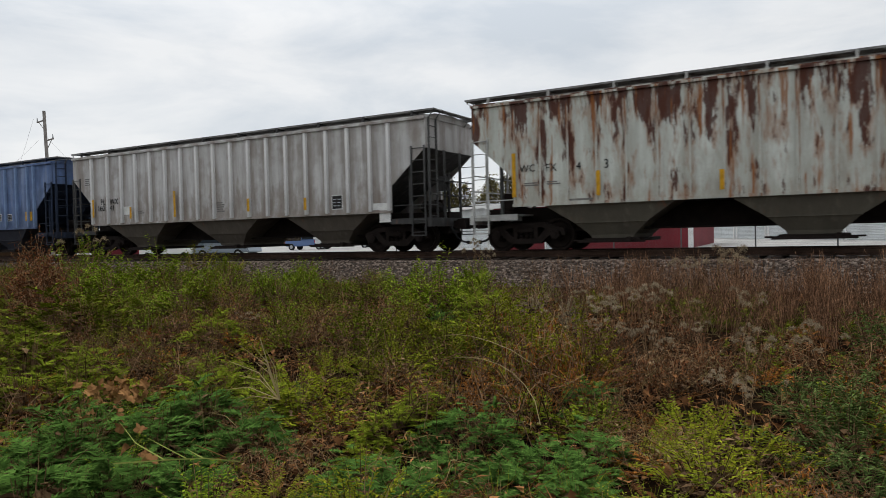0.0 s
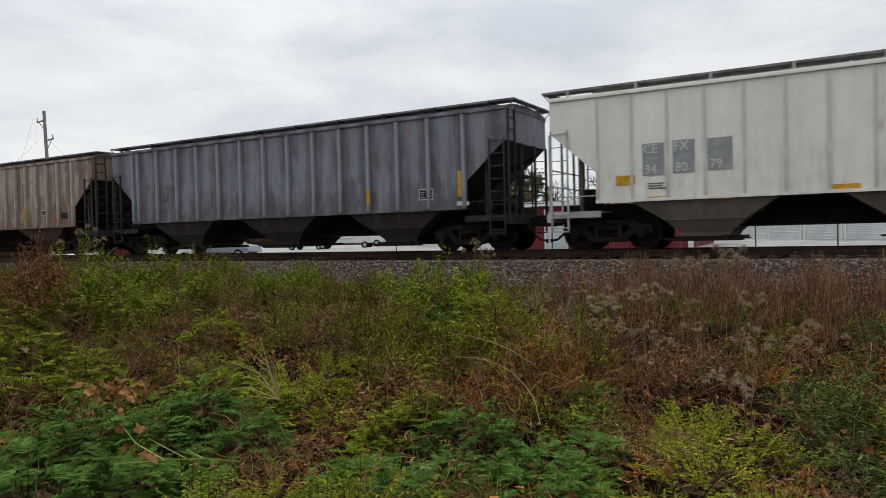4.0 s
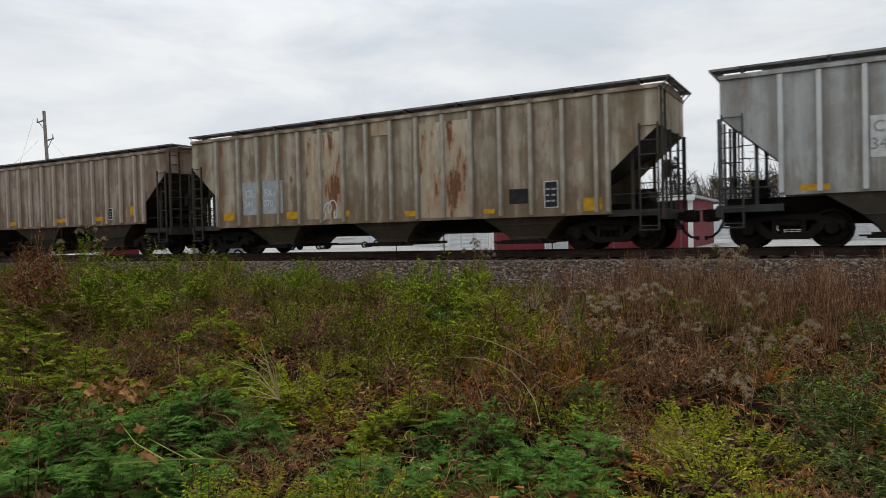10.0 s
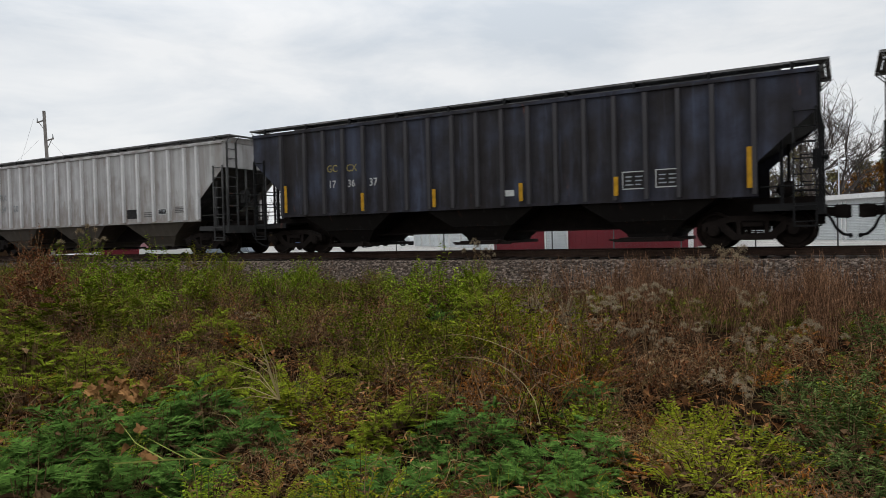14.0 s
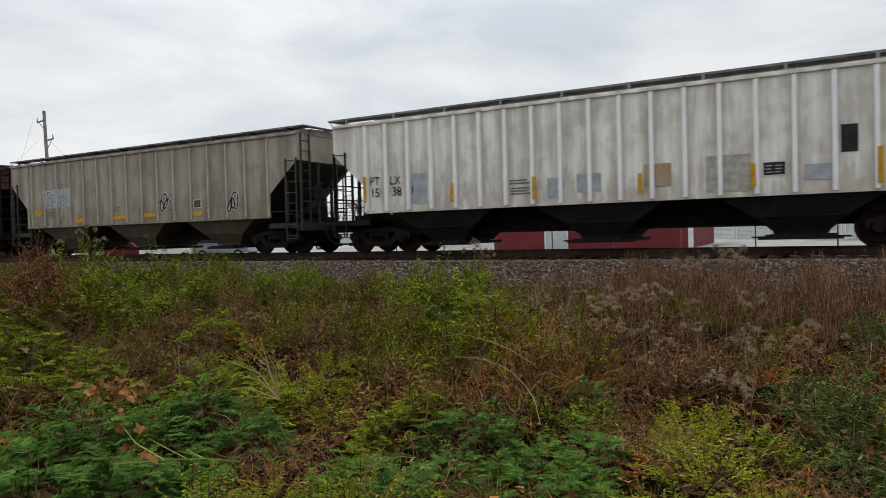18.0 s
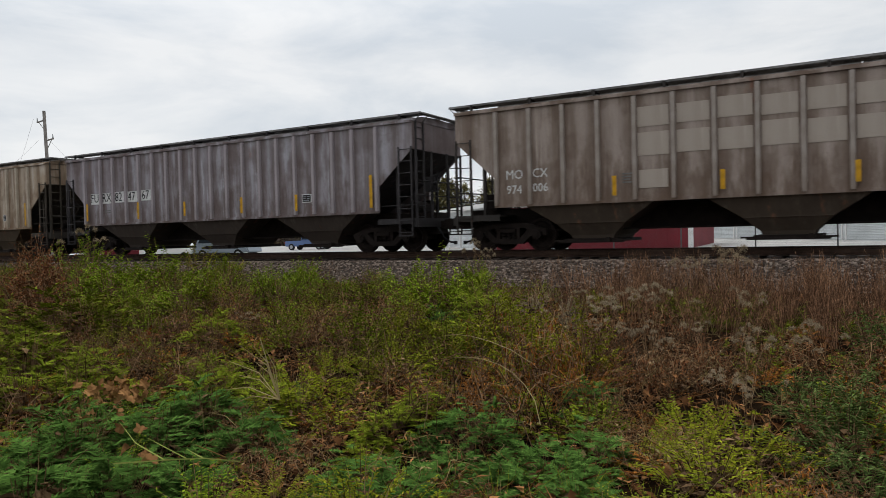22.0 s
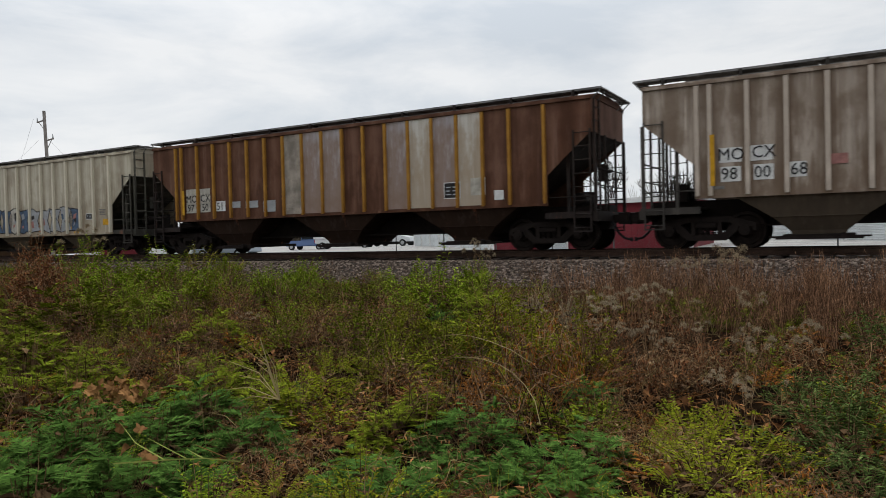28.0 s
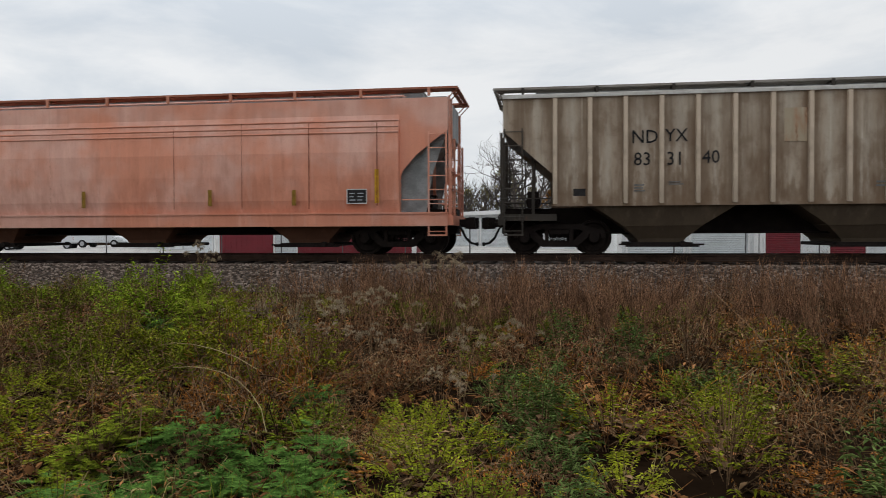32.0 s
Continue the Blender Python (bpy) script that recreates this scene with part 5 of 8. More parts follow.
on(hopper_car(29, -551.45, 17.3, coat("pale_brown", (0.33, 0.275, 0.225), shift=29, streak=0.7, pitch=(-7.04, 0.834)), "pale brown covered hopper car with ribbed sides", post=post_coat("pale_brown", (0.33, 0.275, 0.225), 29, 0.7),ends=end_coat("pale_brown", (0.33, 0.275, 0.225), 29),bays=bay_coat("pale_brown", (0.33, 0.275, 0.225), 29), posts=(-7.04, 0.834)))
patch(-6.84, 2.08, 0.51, 0.35, WHITE, 0.0037)
patch(-6.15, 2.08, 0.49, 0.36, WHITE, 0.0044)
patch(-6.81, 1.62, 0.45, 0.36, WHITE, 0.0051)
patch(-6.08, 1.63, 0.43, 0.36, WHITE, 0.0058)
patch(-5.38, 1.65, 0.41, 0.35, WHITE, 0.0065)
words("MO", -6.80, 2.13, 0.41, INK)
words("CX", -6.10, 2.15, 0.40, INK)
words("98", -6.79, 1.67, 0.41, INK)
words("00", -6.06, 1.68, 0.40, INK)
words("68", -5.37, 1.70, 0.40, INK)
patch(-4.51, 1.89, 0.36, 0.23, PINK, 0.0072)
patch(-7.11, 1.45, 0.38, 0.08, BARS, 0.0079)
strip(-6.98, 1.53, 1.23)
stencil(4.30, 1.70, 0.37, 0.36)
stencil(5.06, 1.70, 0.44, 0.35)
on(hopper_car(30, -570.09, 17.3, coat("striped_rust", (0.120, 0.055, 0.032), shift=30, streak=0.5, pitch=(-7.04, 0.834)), "rust-brown covered hopper car with pale panels", ribs=(0.045,0.09),post=coat("rust_ochre_post", (0.36,0.18,0.030), streak=0.4),ends=end_coat("striped_rust", (0.120, 0.055, 0.032), 30),bays=bay_coat("striped_rust", (0.120, 0.055, 0.032), 30), posts=(-7.04, 0.834)), rib=0.09)
patch(-6.86, 1.55, 0.57, 0.88, CREAM, 0.0037)
patch(-6.12, 1.56, 0.52, 0.86, CREAM, 0.0044)
patch(-5.30, 1.57, 0.46, 0.36, WHITE, 0.0051)
words("MO", -6.80, 1.93, 0.40, INK)
words("CX", -6.08, 1.94, 0.39, INK)
words("97", -6.77, 1.60, 0.38, INK)
words("50", -6.01, 1.61, 0.37, INK)
words("51", -5.24, 1.62, 0.38, INK)
strip(-6.92, 1.48, 0.90)
for x, mat in ((-0.8, LILAC), (0.05, LILAC), (2.55, LILAC), (3.4, CHALK), (4.2, LILAC), (5.05, CHALK), (-1.6, FADED)):
    panel(x, mat)
stencil(4.17, 1.57, 0.55, 0.48)
patch(5.06, 1.63, 0.48, 0.50, CREAM, 0.0107)
patch(5.81, 1.47, 0.29, 0.27, WHITE, 0.0114)
patch(-4.64, 1.66, 0.55, 0.22, GREY, 0.0121)
patch(-3.83, 1.63, 0.58, 0.24, GREY, 0.0128)
patch(-3.00, 1.46, 0.56, 0.39, GREY, 0.0135)
on(hopper_car(31, -588.5, 17.05, coat("cream", (0.45, 0.41, 0.32), shift=31, streak=0.45, pitch=(-7.515, 0.912)), "cream covered hopper car with blue painted letters", top=4.12,low=0.93,post=post_coat("cream", (0.45, 0.41, 0.32), 31, 0.45),ends=end_coat("cream", (0.45, 0.41, 0.32), 31),bays=bay_coat("cream", (0.45, 0.41, 0.32), 31), posts=(-7.515, 0.912)))
patch(-5.83, 1.30, 0.90, 0.92, PALE, 0.0037)
patch(-4.78, 1.33, 0.95, 0.92, PALE, 0.0044)
words("CE", -5.57, 1.81, 0.37, SOOT, 0.016)
words("CE", -5.60, 1.83, 0.37, WHITE)
words("FX", -4.64, 1.81, 0.36, SOOT, 0.016)
words("FX", -4.66, 1.83, 0.36, WHITE)
words("345", -5.58, 1.49, 0.37, SOOT, 0.016)
words("345", -5.61, 1.51, 0.37, WHITE)
words("169", -4.62, 1.50, 0.36, SOOT, 0.016)
words("169", -4.65, 1.51, 0.36, WHITE)
stencil(5.58, 1.52, 0.43, 0.25)
patch(6.70, 1.27, 0.50, 0.24, YELLOW, 0.0051)
patch(4.40, 1.11, 0.57, 0.14, YELLOW, 0.0058)
patch(4.75, 0.92, 0.38, 0.13, YELLOW, 0.0065)
patch(-6.70, 1.38, 0.57, 0.18, YELLOW, 0.0072)
patch(-3.80, 1.16, 0.56, 0.19, YELLOW, 0.0079)
bars(-0.17, 1.04, 0.96, 0.75)
bars(4.45, 1.30, 0.78, 0.53)
mural(-2.87, 1.02, 4.39, 1.15)
mural(1.57, 1.02, 3.74, 1.08)
patch(-4.82, 2.27, 0.92, 0.20, TAN, 0.0086)
bars(6.50, 1.67, 0.39, 0.26)
on(hopper_car(32, -607.15, 17.3, coat("green_grey", (0.235, 0.26, 0.225), shift=32, streak=0.3, rusty=0.22, pitch=(-7.29, 0.874)), "green-grey covered hopper car with red marks", ribs=(0.03,0.05),post=post_coat("green_grey", (0.235, 0.26, 0.225), 32, 0.3),ends=end_coat("green_grey", (0.235, 0.26, 0.225), 32),bays=bay_coat("green_grey", (0.235, 0.26, 0.225), 32), posts=(-7.29, 0.874)), rib=0.05)
patch(-6.32, 1.86, 0.55, 0.76, PALE, 0.0037)
patch(-5.68, 1.88, 0.52, 0.72, PALE, 0.0044)
words("NA", -6.25, 2.34, 0.33, INK)
words("HX", -5.52, 2.35, 0.32, INK)
words("475", -6.25, 2.02, 0.33, INK)
words("741", -5.52, 2.04, 0.32, INK)
patch(-8.08, 3.98, 0.46, 0.15, RED, 0.0051)
strip(-7.22, 1.57, 1.05)
patch(-6.90, 1.58, 0.17, 0.26, RED, 0.0058)
strip(-4.95, 1.55, 0.62)
patch(-4.62, 3.90, 0.55, 0.13, RED, 0.0065)
patch(3.27, 3.82, 0.56, 0.19, RED, 0.0072)
patch(7.41, 3.82, 0.47, 0.16, RED, 0.0079)
strip(-1.27, 1.29, 0.63)
strip(1.51, 1.29, 0.61)
strip(4.95, 1.37, 0.54)
strip(7.02, 1.67, 0.99)
stencil(5.23, 1.46, 0.33, 0.34)
patch(-4.58, 1.36, 0.75, 0.32, PALE, 0.0086)
patch(1.96, 1.48, 0.56, 0.23, TAN, 0.0093)
patch(6.65, 1.36, 0.45, 0.15, RED, 0.0100)
patch(-0.16, 3.77, 0.46, 0.14, WHITE, 0.0107)
on(hopper_car(33, -626.28, 17.7, coat("sandy_tan", (0.375, 0.30, 0.225), shift=33, streak=0.65, faded=(0.48, 0.42, 0.34), pitch=(-7.54, 0.867)), "sandy tan covered hopper car with ribbed sides", top=4.05,chord=coat("pale_roof", (0.55,0.54,0.51), streak=0.3),board=coat("pale_board", (0.40,0.39,0.37), streak=0.4),post=post_coat("sandy_tan", (0.375, 0.30, 0.225), 33, 0.65),ends=end_coat("sandy_tan", (0.375, 0.30, 0.225), 33),bays=bay_coat("sandy_tan", (0.375, 0.30, 0.225), 33), posts=(-7.54, 0.867)))
words("ND", -5.64, 2.79, 0.47, INK)
words("YX", -4.87, 2.82, 0.45, INK)
words("83", -5.60, 2.24, 0.47, INK)
words("31", -4.80, 2.24, 0.47, INK)
words("40", -3.97, 2.27, 0.46, INK)
patch(-7.09, 1.50, 0.31, 0.18, SOOT, 0.0037)
bars(-5.60, 1.58, 0.27, 0.21)
bars(-4.77, 1.74, 0.36, 0.11)
patch(-2.07, 2.76, 0.52, 0.81, TAN, 0.0044)
stencil(4.35, 1.55, 0.49, 0.29)
bars(-0.00, 1.64, 0.46, 0.17)
bars(4.38, 1.57, 0.42, 0.06)
on(hopper_car(34, -645.01, 17.3, coat("orange", (0.68, 0.285, 0.185), shift=34, streak=0.16, faded=(0.72, 0.48, 0.41), patchy=0.65, rusty=0.06), "salmon-orange covered hopper car with rounded sides", curved=True,top=4.15,board=coat("orange_board", (0.50,0.2,0.13), streak=0.4), bays=bay_coat("orange", (0.63, 0.255, 0.16), 34)), True)
stencil(5.99, 1.35, 0.55, 0.39)
strip(6.80, 1.36, 0.89)
patch(-1.57, 1.30, 0.11, 0.46, OCHRE, 0.0037)
patch(2.14, 1.32, 0.11, 0.44, OCHRE, 0.0044)
patch(4.50, 1.32, 0.11, 0.41, OCHRE, 0.0051)
patch(-2.52, 1.29, 0.00, 2.21, SEAM, 0.0058)
patch(-0.69, 1.25, 0.00, 2.25, SEAM, 0.0065)
patch(1.16, 1.23, 0.01, 2.26, SEAM, 0.0072)
patch(3.10, 1.22, 0.01, 2.28, SEAM, 0.0079)
patch(4.96, 1.23, 0.02, 2.24, SEAM, 0.0086)
patch(6.80, 1.29, 0.02, 2.17, SEAM, 0.0093)


# ---- the ground and the track ----
def smooth_step(a, b, v):
    t = min(1.0, max(0.0, (v - a) / (b - a)))
    return t * t * (3 - 2 * t)


def ground_height(x, y):
    """The lie of the land: a hollow of weeds before the track's bank, a level yard behind it, a rise far off."""
    z = -1.12 + 0.10 * math.sin(x * 0.35 + 1.0) * math.cos(y * 0.3)
    z += 0.22 * smooth_step(4, 12, y)
    if 2.5 < y < 13:
        z += 0.20 * noise.noise(Vector((x * 0.75, y * 0.95, 2.0))) * smooth_step(2.5, 4.0, y) * (1 - smooth_step(11, 13, y))
    z += (-0.80 - z) * smooth_step(12.5, 15.4, y)
    z += (-0.62 - z) * smooth_step(23, 27, y)
    if y > 27:
        z += 0.016 * (min(y, 75) - 27) - 0.026 * min(25.0, max(0.0, -25 - x))
    if y > 75:
        z += 3.0 * smooth_step(75, 120, y)
    return z


SOIL = simple("leaf_litter_soil", (0.020, 0.012, 0.007), 0.95, 0.0, 0.5, 1.2)
SOIL.node_tree.nodes["Principled BSDF"].inputs["Specular IOR Level"].default_value = 0.0
bm = bmesh.new()
xs = [-900, -500, -300, -200, -140, -100, -80] + [-60 + 2 * i for i in range(16)] + [-28 + i for i in range(44)] + [16 + 2 * i for i in range(12)] + [45, 60, 90, 140, 250, 500, 900]
ys = [-300, -120, -60, -30, -15, -8] + [-4 + 0.8 * i for i in range(36)] + [26, 28, 32, 40, 50, 60, 70, 80, 88, 96, 104, 112, 120, 130, 140, 180, 260, 500, 1200]
grid = [[bm.verts.new((x, y, ground_height(x, y) + random.uniform(-0.03, 0.03) * (y < 15))) for y in ys] for x in xs]
for i in range(len(xs) - 1):
    for j in range(len(ys) - 1):
        bm.faces.new((grid[i][j], grid[i + 1][j], grid[i + 1][j + 1], grid[i][j + 1]))
ground = placed("ground", done("ground", bm, True), SOIL)
tagged(ground, "uneven ground of dark soil and leaf litter", "ground", kind="structure")

STONE = shader("ballast_stone", (0.2, 0.18, 0.16), 0.9)
geo = add(STONE, "ShaderNodeNewGeometry")
tone = add(STONE, "ShaderNodeValToRGB")
tone.color_ramp.elements[0].color, tone.color_ramp.elements[1].color = (0.052, 0.040, 0.033, 1), (0.42, 0.335, 0.28, 1)
tone.color_ramp.elements.new(0.5).color = (0.165, 0.125, 0.102, 1)
join(STONE, geo.outputs["Random Per Island"], tone.inputs[0])
finish(STONE, mixed(STONE, product(STONE, grain(STONE, 30.0), 0.5), tone.outputs[0], (0.06, 0.045, 0.035)))
STONE.node_tree.nodes["Principled BSDF"].inputs["Specular IOR Level"].default_value = 0.0
BED = simple("ballast_bed", (0.085, 0.066, 0.054), 0.95, 0.0, 0.6, 9.0)
bm = bmesh.new()
sec = [(TRACK - 4.3, -0.95), (TRACK - 2.0, -0.27), (TRACK + 2.0, -0.27), (TRACK + 4.3, -0.95)]
loft(bm, [[(x, a, b) for a, b in sec] for x in (-700, 120)])
ballast_bed = tagged(part("ballast_bed", bm, BED, None), "bed of grey-brown crushed stone under the track", "track bed", kind="structure")

for s in (-1, 1):
    bm = bmesh.new()
    c = TRACK + s * 0.755
    sec = [(-0.075, -0.18), (-0.075, -0.165), (-0.012, -0.14), (-0.012, -0.045), (-0.036, -0.035), (-0.036, -0.004), (-0.03, 0.0),
           (0.03, 0.0), (0.036, -0.004), (0.036, -0.035), (0.012, -0.045), (0.012, -0.14), (0.075, -0.165), (0.075, -0.18)]
    loft(bm, [[(x, c + a, b) for a, b in sec] for x in (-700, 120)])
    tagged(part("rail", bm, simple("rail_steel", (0.06, 0.036, 0.026), 0.7, 0.5, 0.4, 5.0), None), "rusty brown steel rail on wooden ties", "rail", "rails of the track", "structure")
TIE = simple("creosoted_wood", (0.045, 0.034, 0.028), 0.9, 0.0, 0.5, 3.0)
bm = bmesh.new()
box(bm, -0.115, 0.115, -1.3, 1.3, -0.36, -0.185)
bmesh.ops.bevel(bm, geom=bm.edges[:], offset=0.012, segments=1, affect="EDGES")
tie_mesh = done("tie", bm)
for i in range(108):
    tie = placed("tie", tie_mesh, TIE, None, pose(-42 + 0.52 * i + random.uniform(-0.03, 0.03), TRACK + random.uniform(-0.05, 0.05), random.uniform(-0.01, 0.005), 0, 0, random.uniform(-1, 1)))
    tagged(tie, "dark creosoted wooden railway tie in ballast", "railway tie", "ties of the track", "structure")


# ---- meshes of many small pieces ----
class Bits:
    """Gathers vertices and faces of many small pieces for one mesh."""

    def __init__(self):
        self.v, self.f, self.n = [], [], 0

    def put(self, verts, faces):
        self.v.append(np.asarray(verts, float))
        self.f.append([tuple(i + self.n for i in f) for f in faces])
        self.n += len(verts)

    def arrays(self):
        return np.concatenate(self.v), [f for g in self.f for f in g]

    def mesh(self, name):
        v, f = self.arrays()
        me = bpy.data.meshes.new(name)
        me.from_pydata(v.tolist(), [], f)
        return me


def many(name, base, places):
    """One mesh of a template (verts, faces) set at many places: rows of x, y, z, turn, size, lean along x and y, squash."""
    v, f = base
    p = np.asarray(places, float)
    c, s = np.cos(p[:, 3])[:, None], np.sin(p[:, 3])[:, None]
    x, y, z = (v[None, :, i] * p[:, 4, None] for i in range(3))
    z = z * p[:, 7, None]
    out = np.stack([x * c - y * s + p[:, 0, None] + z * p[:, 5, None], x * s + y * c + p[:, 1, None] + z * p[:, 6, None], z + p[:, 2, None]], -1)
    n = len(v)
    flat = np.concatenate([np.array(list(g) + [-1] * (4 - len(g))) for g in f]).reshape(-1, 4)
    allf = (flat[None] + (flat[None] >= 0) * (np.arange(len(p)) * n)[:, None, None]).reshape(-1, 4)
    tri = np.tile(flat[:, 3] < 0, len(p))
    count = np.where(tri, 3, 4)
    loops = allf.ravel()
    loops = loops[loops >= 0]
    me = bpy.data.meshes.new(name)
    me.vertices.add(out.shape[0] * n)
    me.vertices.foreach_set("co", out.reshape(-1))
    me.loops.add(len(loops))
    me.loops.foreach_set("vertex_index", loops.astype(np.int32))
    me.polygons.add(len(count))
    me.polygons.foreach_set("loop_start", np.concatenate([[0], np.cumsum(count)[:-1]]).astype(np.int32))
    me.update(calc_edges=True)
    return me


rng = np.random.default_rng(7)


def rock_template(seed):
    r = random.Random(seed)
    v = [(sx * r.uniform(0.6, 1.1), sy * r.uniform(0.6, 1.1), sz * r.uniform(0.45, 0.8)) for sx in (-1, 1) for sy in (-1, 1) for sz in (-1, 1)]
    f = [(0, 1, 3, 2), (4, 6, 7, 5), (0, 4, 5, 1), (2, 3, 7, 6), (0, 2, 6, 4), (1, 5, 7, 3)]
    return np.array(v), f


for seed, count in ((1, 11000), (2, 11000), (3, 9000)):
    x = rng.uniform(-32, 12, count)
    y = rng.uniform(TRACK - 4.1, TRACK - 1.0, count)
    z = np.where(y < TRACK - 2.0, -0.27 - (TRACK - 2.0 - y) * 0.2957, -0.27) + 0.012
    rows = np.stack([x, y, z, rng.uniform(0, 6.3, count), rng.uniform(0.017, 0.036, count), rng.normal(0, 0.3, count), rng.normal(0, 0.3, count), np.ones(count)], -1)
    st = placed("ballast_stones", many("ballast_stones", rock_template(seed), rows), STONE)
    tagged(st, "loose crushed grey and brown ballast stones", "ballast", kind="stuff")


# ---- weeds ----
def leafy(name, low, high, rough=0.8):
    """A leaf colour that varies from leaf to leaf and plant to plant."""
    m = shader(name, low, rough)
    m.node_tree.nodes["Principled BSDF"].inputs["Specular IOR Level"].default_value = 0.0
    g, o = add(m, "ShaderNodeNewGeometry"), add(m, "ShaderNodeObjectInfo")
    c = mixed(m, g.outputs["Random Per Island"], low, high)
    c = mixed(m, band(m, g.outputs["Random Per Island"], 0.85, 0.97), c, tuple(min(0.8, v * 1.20) for v in high))
    c = mixed(m, product(m, o.outputs["Random"], 0.35), c, tuple(v * 0.5 for v in low))
    c = mixed(m, product(m, band(m, grain(m, 3.0, coord="Object"), 0.46, 0.64), 0.70), c, tuple(v * 0.7 for v in low))
    return finish(m, c)


GREEN = leafy("green_leaf", (0.074, 0.094, 0.008), (0.232, 0.272, 0.024))
BLUE_GREEN = leafy("blue_green_leaf", (0.034, 0.075, 0.014), (0.112, 0.205, 0.040))
LIME = leafy("yellow_green_leaf", (0.125, 0.138, 0.010), (0.295, 0.310, 0.023))
DEEP = leafy("dark_green_leaf", (0.038, 0.062, 0.016), (0.165, 0.225, 0.066))
BROWN = leafy("dry_brown_leaf", (0.044, 0.019, 0.008), (0.36, 0.168, 0.066))
RUST = leafy("rust_red_leaf", (0.150, 0.046, 0.010), (0.56, 0.240, 0.052))
RED_BROWN = leafy("red_brown_leaf", (0.070, 0.024, 0.012), (0.36, 0.145, 0.062))
TWIG = leafy("dry_stem", (0.030, 0.017, 0.009), (0.33, 0.205, 0.110))
DRY = leafy("weathered_stalk", (0.050, 0.027, 0.016), (0.40, 0.222, 0.128))
FRESH = leafy("fresh_green_leaf", (0.125, 0.185, 0.013), (0.285, 0.375, 0.030))
CRIMSON = leafy("crimson_leaf", (0.16, 0.024, 0.010), (0.40, 0.075, 0.026))
STRAW = leafy("straw_blade", (0.20, 0.145, 0.055), (0.42, 0.33, 0.15))
FLUFF = leafy("pale_seed_fluff", (0.21, 0.160, 0.105), (0.42, 0.335, 0.225))
BLEACHED = leafy("bleached_stem", (0.22, 0.165, 0.075), (0.42, 0.33, 0.17))
STALK = leafy("pale_green_stalk", (0.20, 0.24, 0.05), (0.36, 0.38, 0.11))


def tube(b, pts, r0, r1):
    """A thin tapered three-sided stem."""
    pts = [np.asarray(p, float) for p in pts]
    rows, faces = [], []
    for i, p in enumerate(pts):
        d = pts[min(i + 1, len(pts) - 1)] - pts[max(i - 1, 0)]
        d /= np.linalg.norm(d) + 1e-9
        a = np.cross(d, (0.31, 0.8, 0.52))
        a /= np.linalg.norm(a) + 1e-9
        c = np.cross(d, a)
        r = r0 + (r1 - r0) * i / (len(pts) - 1)
        for k in range(3):
            w = 2.0944 * k
            rows.append(p + r * (math.cos(w) * a + math.sin(w) * c))
    for i in range(len(pts) - 1):
        for k in range(3):
            j = (k + 1) % 3
            faces.append((3 * i + k, 3 * i + j, 3 * i + 3 + j, 3 * i + 3 + k))
    b.put(rows, faces)


def unit(v):
    v = np.asarray(v, float)
    return v / (np.linalg.norm(v) + 1e-9)


def blade(b, p, way, length, width, droop=0.2, fold=0.25):
    """One pointed leaf, folded along its rib and drooping at the tip; a plain folded lozenge where growth is massed."""
    way = unit(way)
    side = unit(np.cross(way, (0.02, 0.01, 1)))
    up = np.cross(side, way)
    tip = p + way * length - np.array((0, 0, droop * length))
    mid = p + way * length * 0.45 - np.array((0, 0, droop * length * 0.2))
    left, right = mid - side * width + up * fold * width, mid + side * width + up * fold * width
    if LITE["on"]:
        b.put([p, left, tip, right], [(0, 2, 1), (0, 3, 2)])
    else:
        b.put([p, left, mid, right, tip], [(0, 2, 1), (0, 3, 2), (1, 2, 4), (2, 3, 4)])


LITE = {"on": False}


def frond(b, p, way, length, r):
    """A feathery, deeply cut leaf: pairs of narrow pointed leaflets on a rib."""
    way = unit(way)
    side = unit(np.cross(way, (0.02, 0.01, 1)))
    n = 11
    rows = []
    for i in range(n):
        t = 0.08 + 0.90 * i / n
        q = p + way * length * t - np.array((0, 0, 0.35 * length * t * t))
        w = length * 0.34 * math.sin(math.pi * min(0.93, 0.28 + 0.68 * t)) * r.uniform(0.75, 1.2)
        for s in (-1, 1):
            d = unit(side * s + way * r.uniform(0.3, 0.8) + np.array((0, 0, r.uniform(-0.3, 0.25))))
            e = unit(np.cross(d, (0, 0, 1)))
            rows.append((q + e * w * 0.15, q + d * w, q - e * w * 0.15))
    q = p + way * length * 0.85 - np.array((0, 0, 0.27 * length))
    rows.append((q - side * length * 0.03, q + way * length * 0.20 - np.array((0, 0, 0.08 * length)), q + side * length * 0.03))
    for tri in rows:
        b.put(tri, [(0, 1, 2)])


def bent(r, height, spread, n=4, sag=0.0):
    """The points of a leaning, slightly crooked stem."""
    a = r.uniform(0, 6.283)
    out = r.uniform(0.15, 1.0) * spread
    base = np.array((math.cos(a) * out * 0.25, math.sin(a) * out * 0.25, 0.0))
    pts = []
    for i in range(n):
        t = i / (n - 1)
        p = base + np.array((math.cos(a), math.sin(a), 0)) * out * t * (0.6 + 0.4 * t) + np.array((r.uniform(-1, 1), r.uniform(-1, 1), 0)) * 0.05 * height * t
        p[2] = height * t - sag * height * t * t
        pts.append(p)
    return pts


def along(pts, t):
    k = min(int(t * (len(pts) - 1)), len(pts) - 2)
    f = t * (len(pts) - 1) - k
    return pts[k] * (1 - f) + pts[k + 1] * f


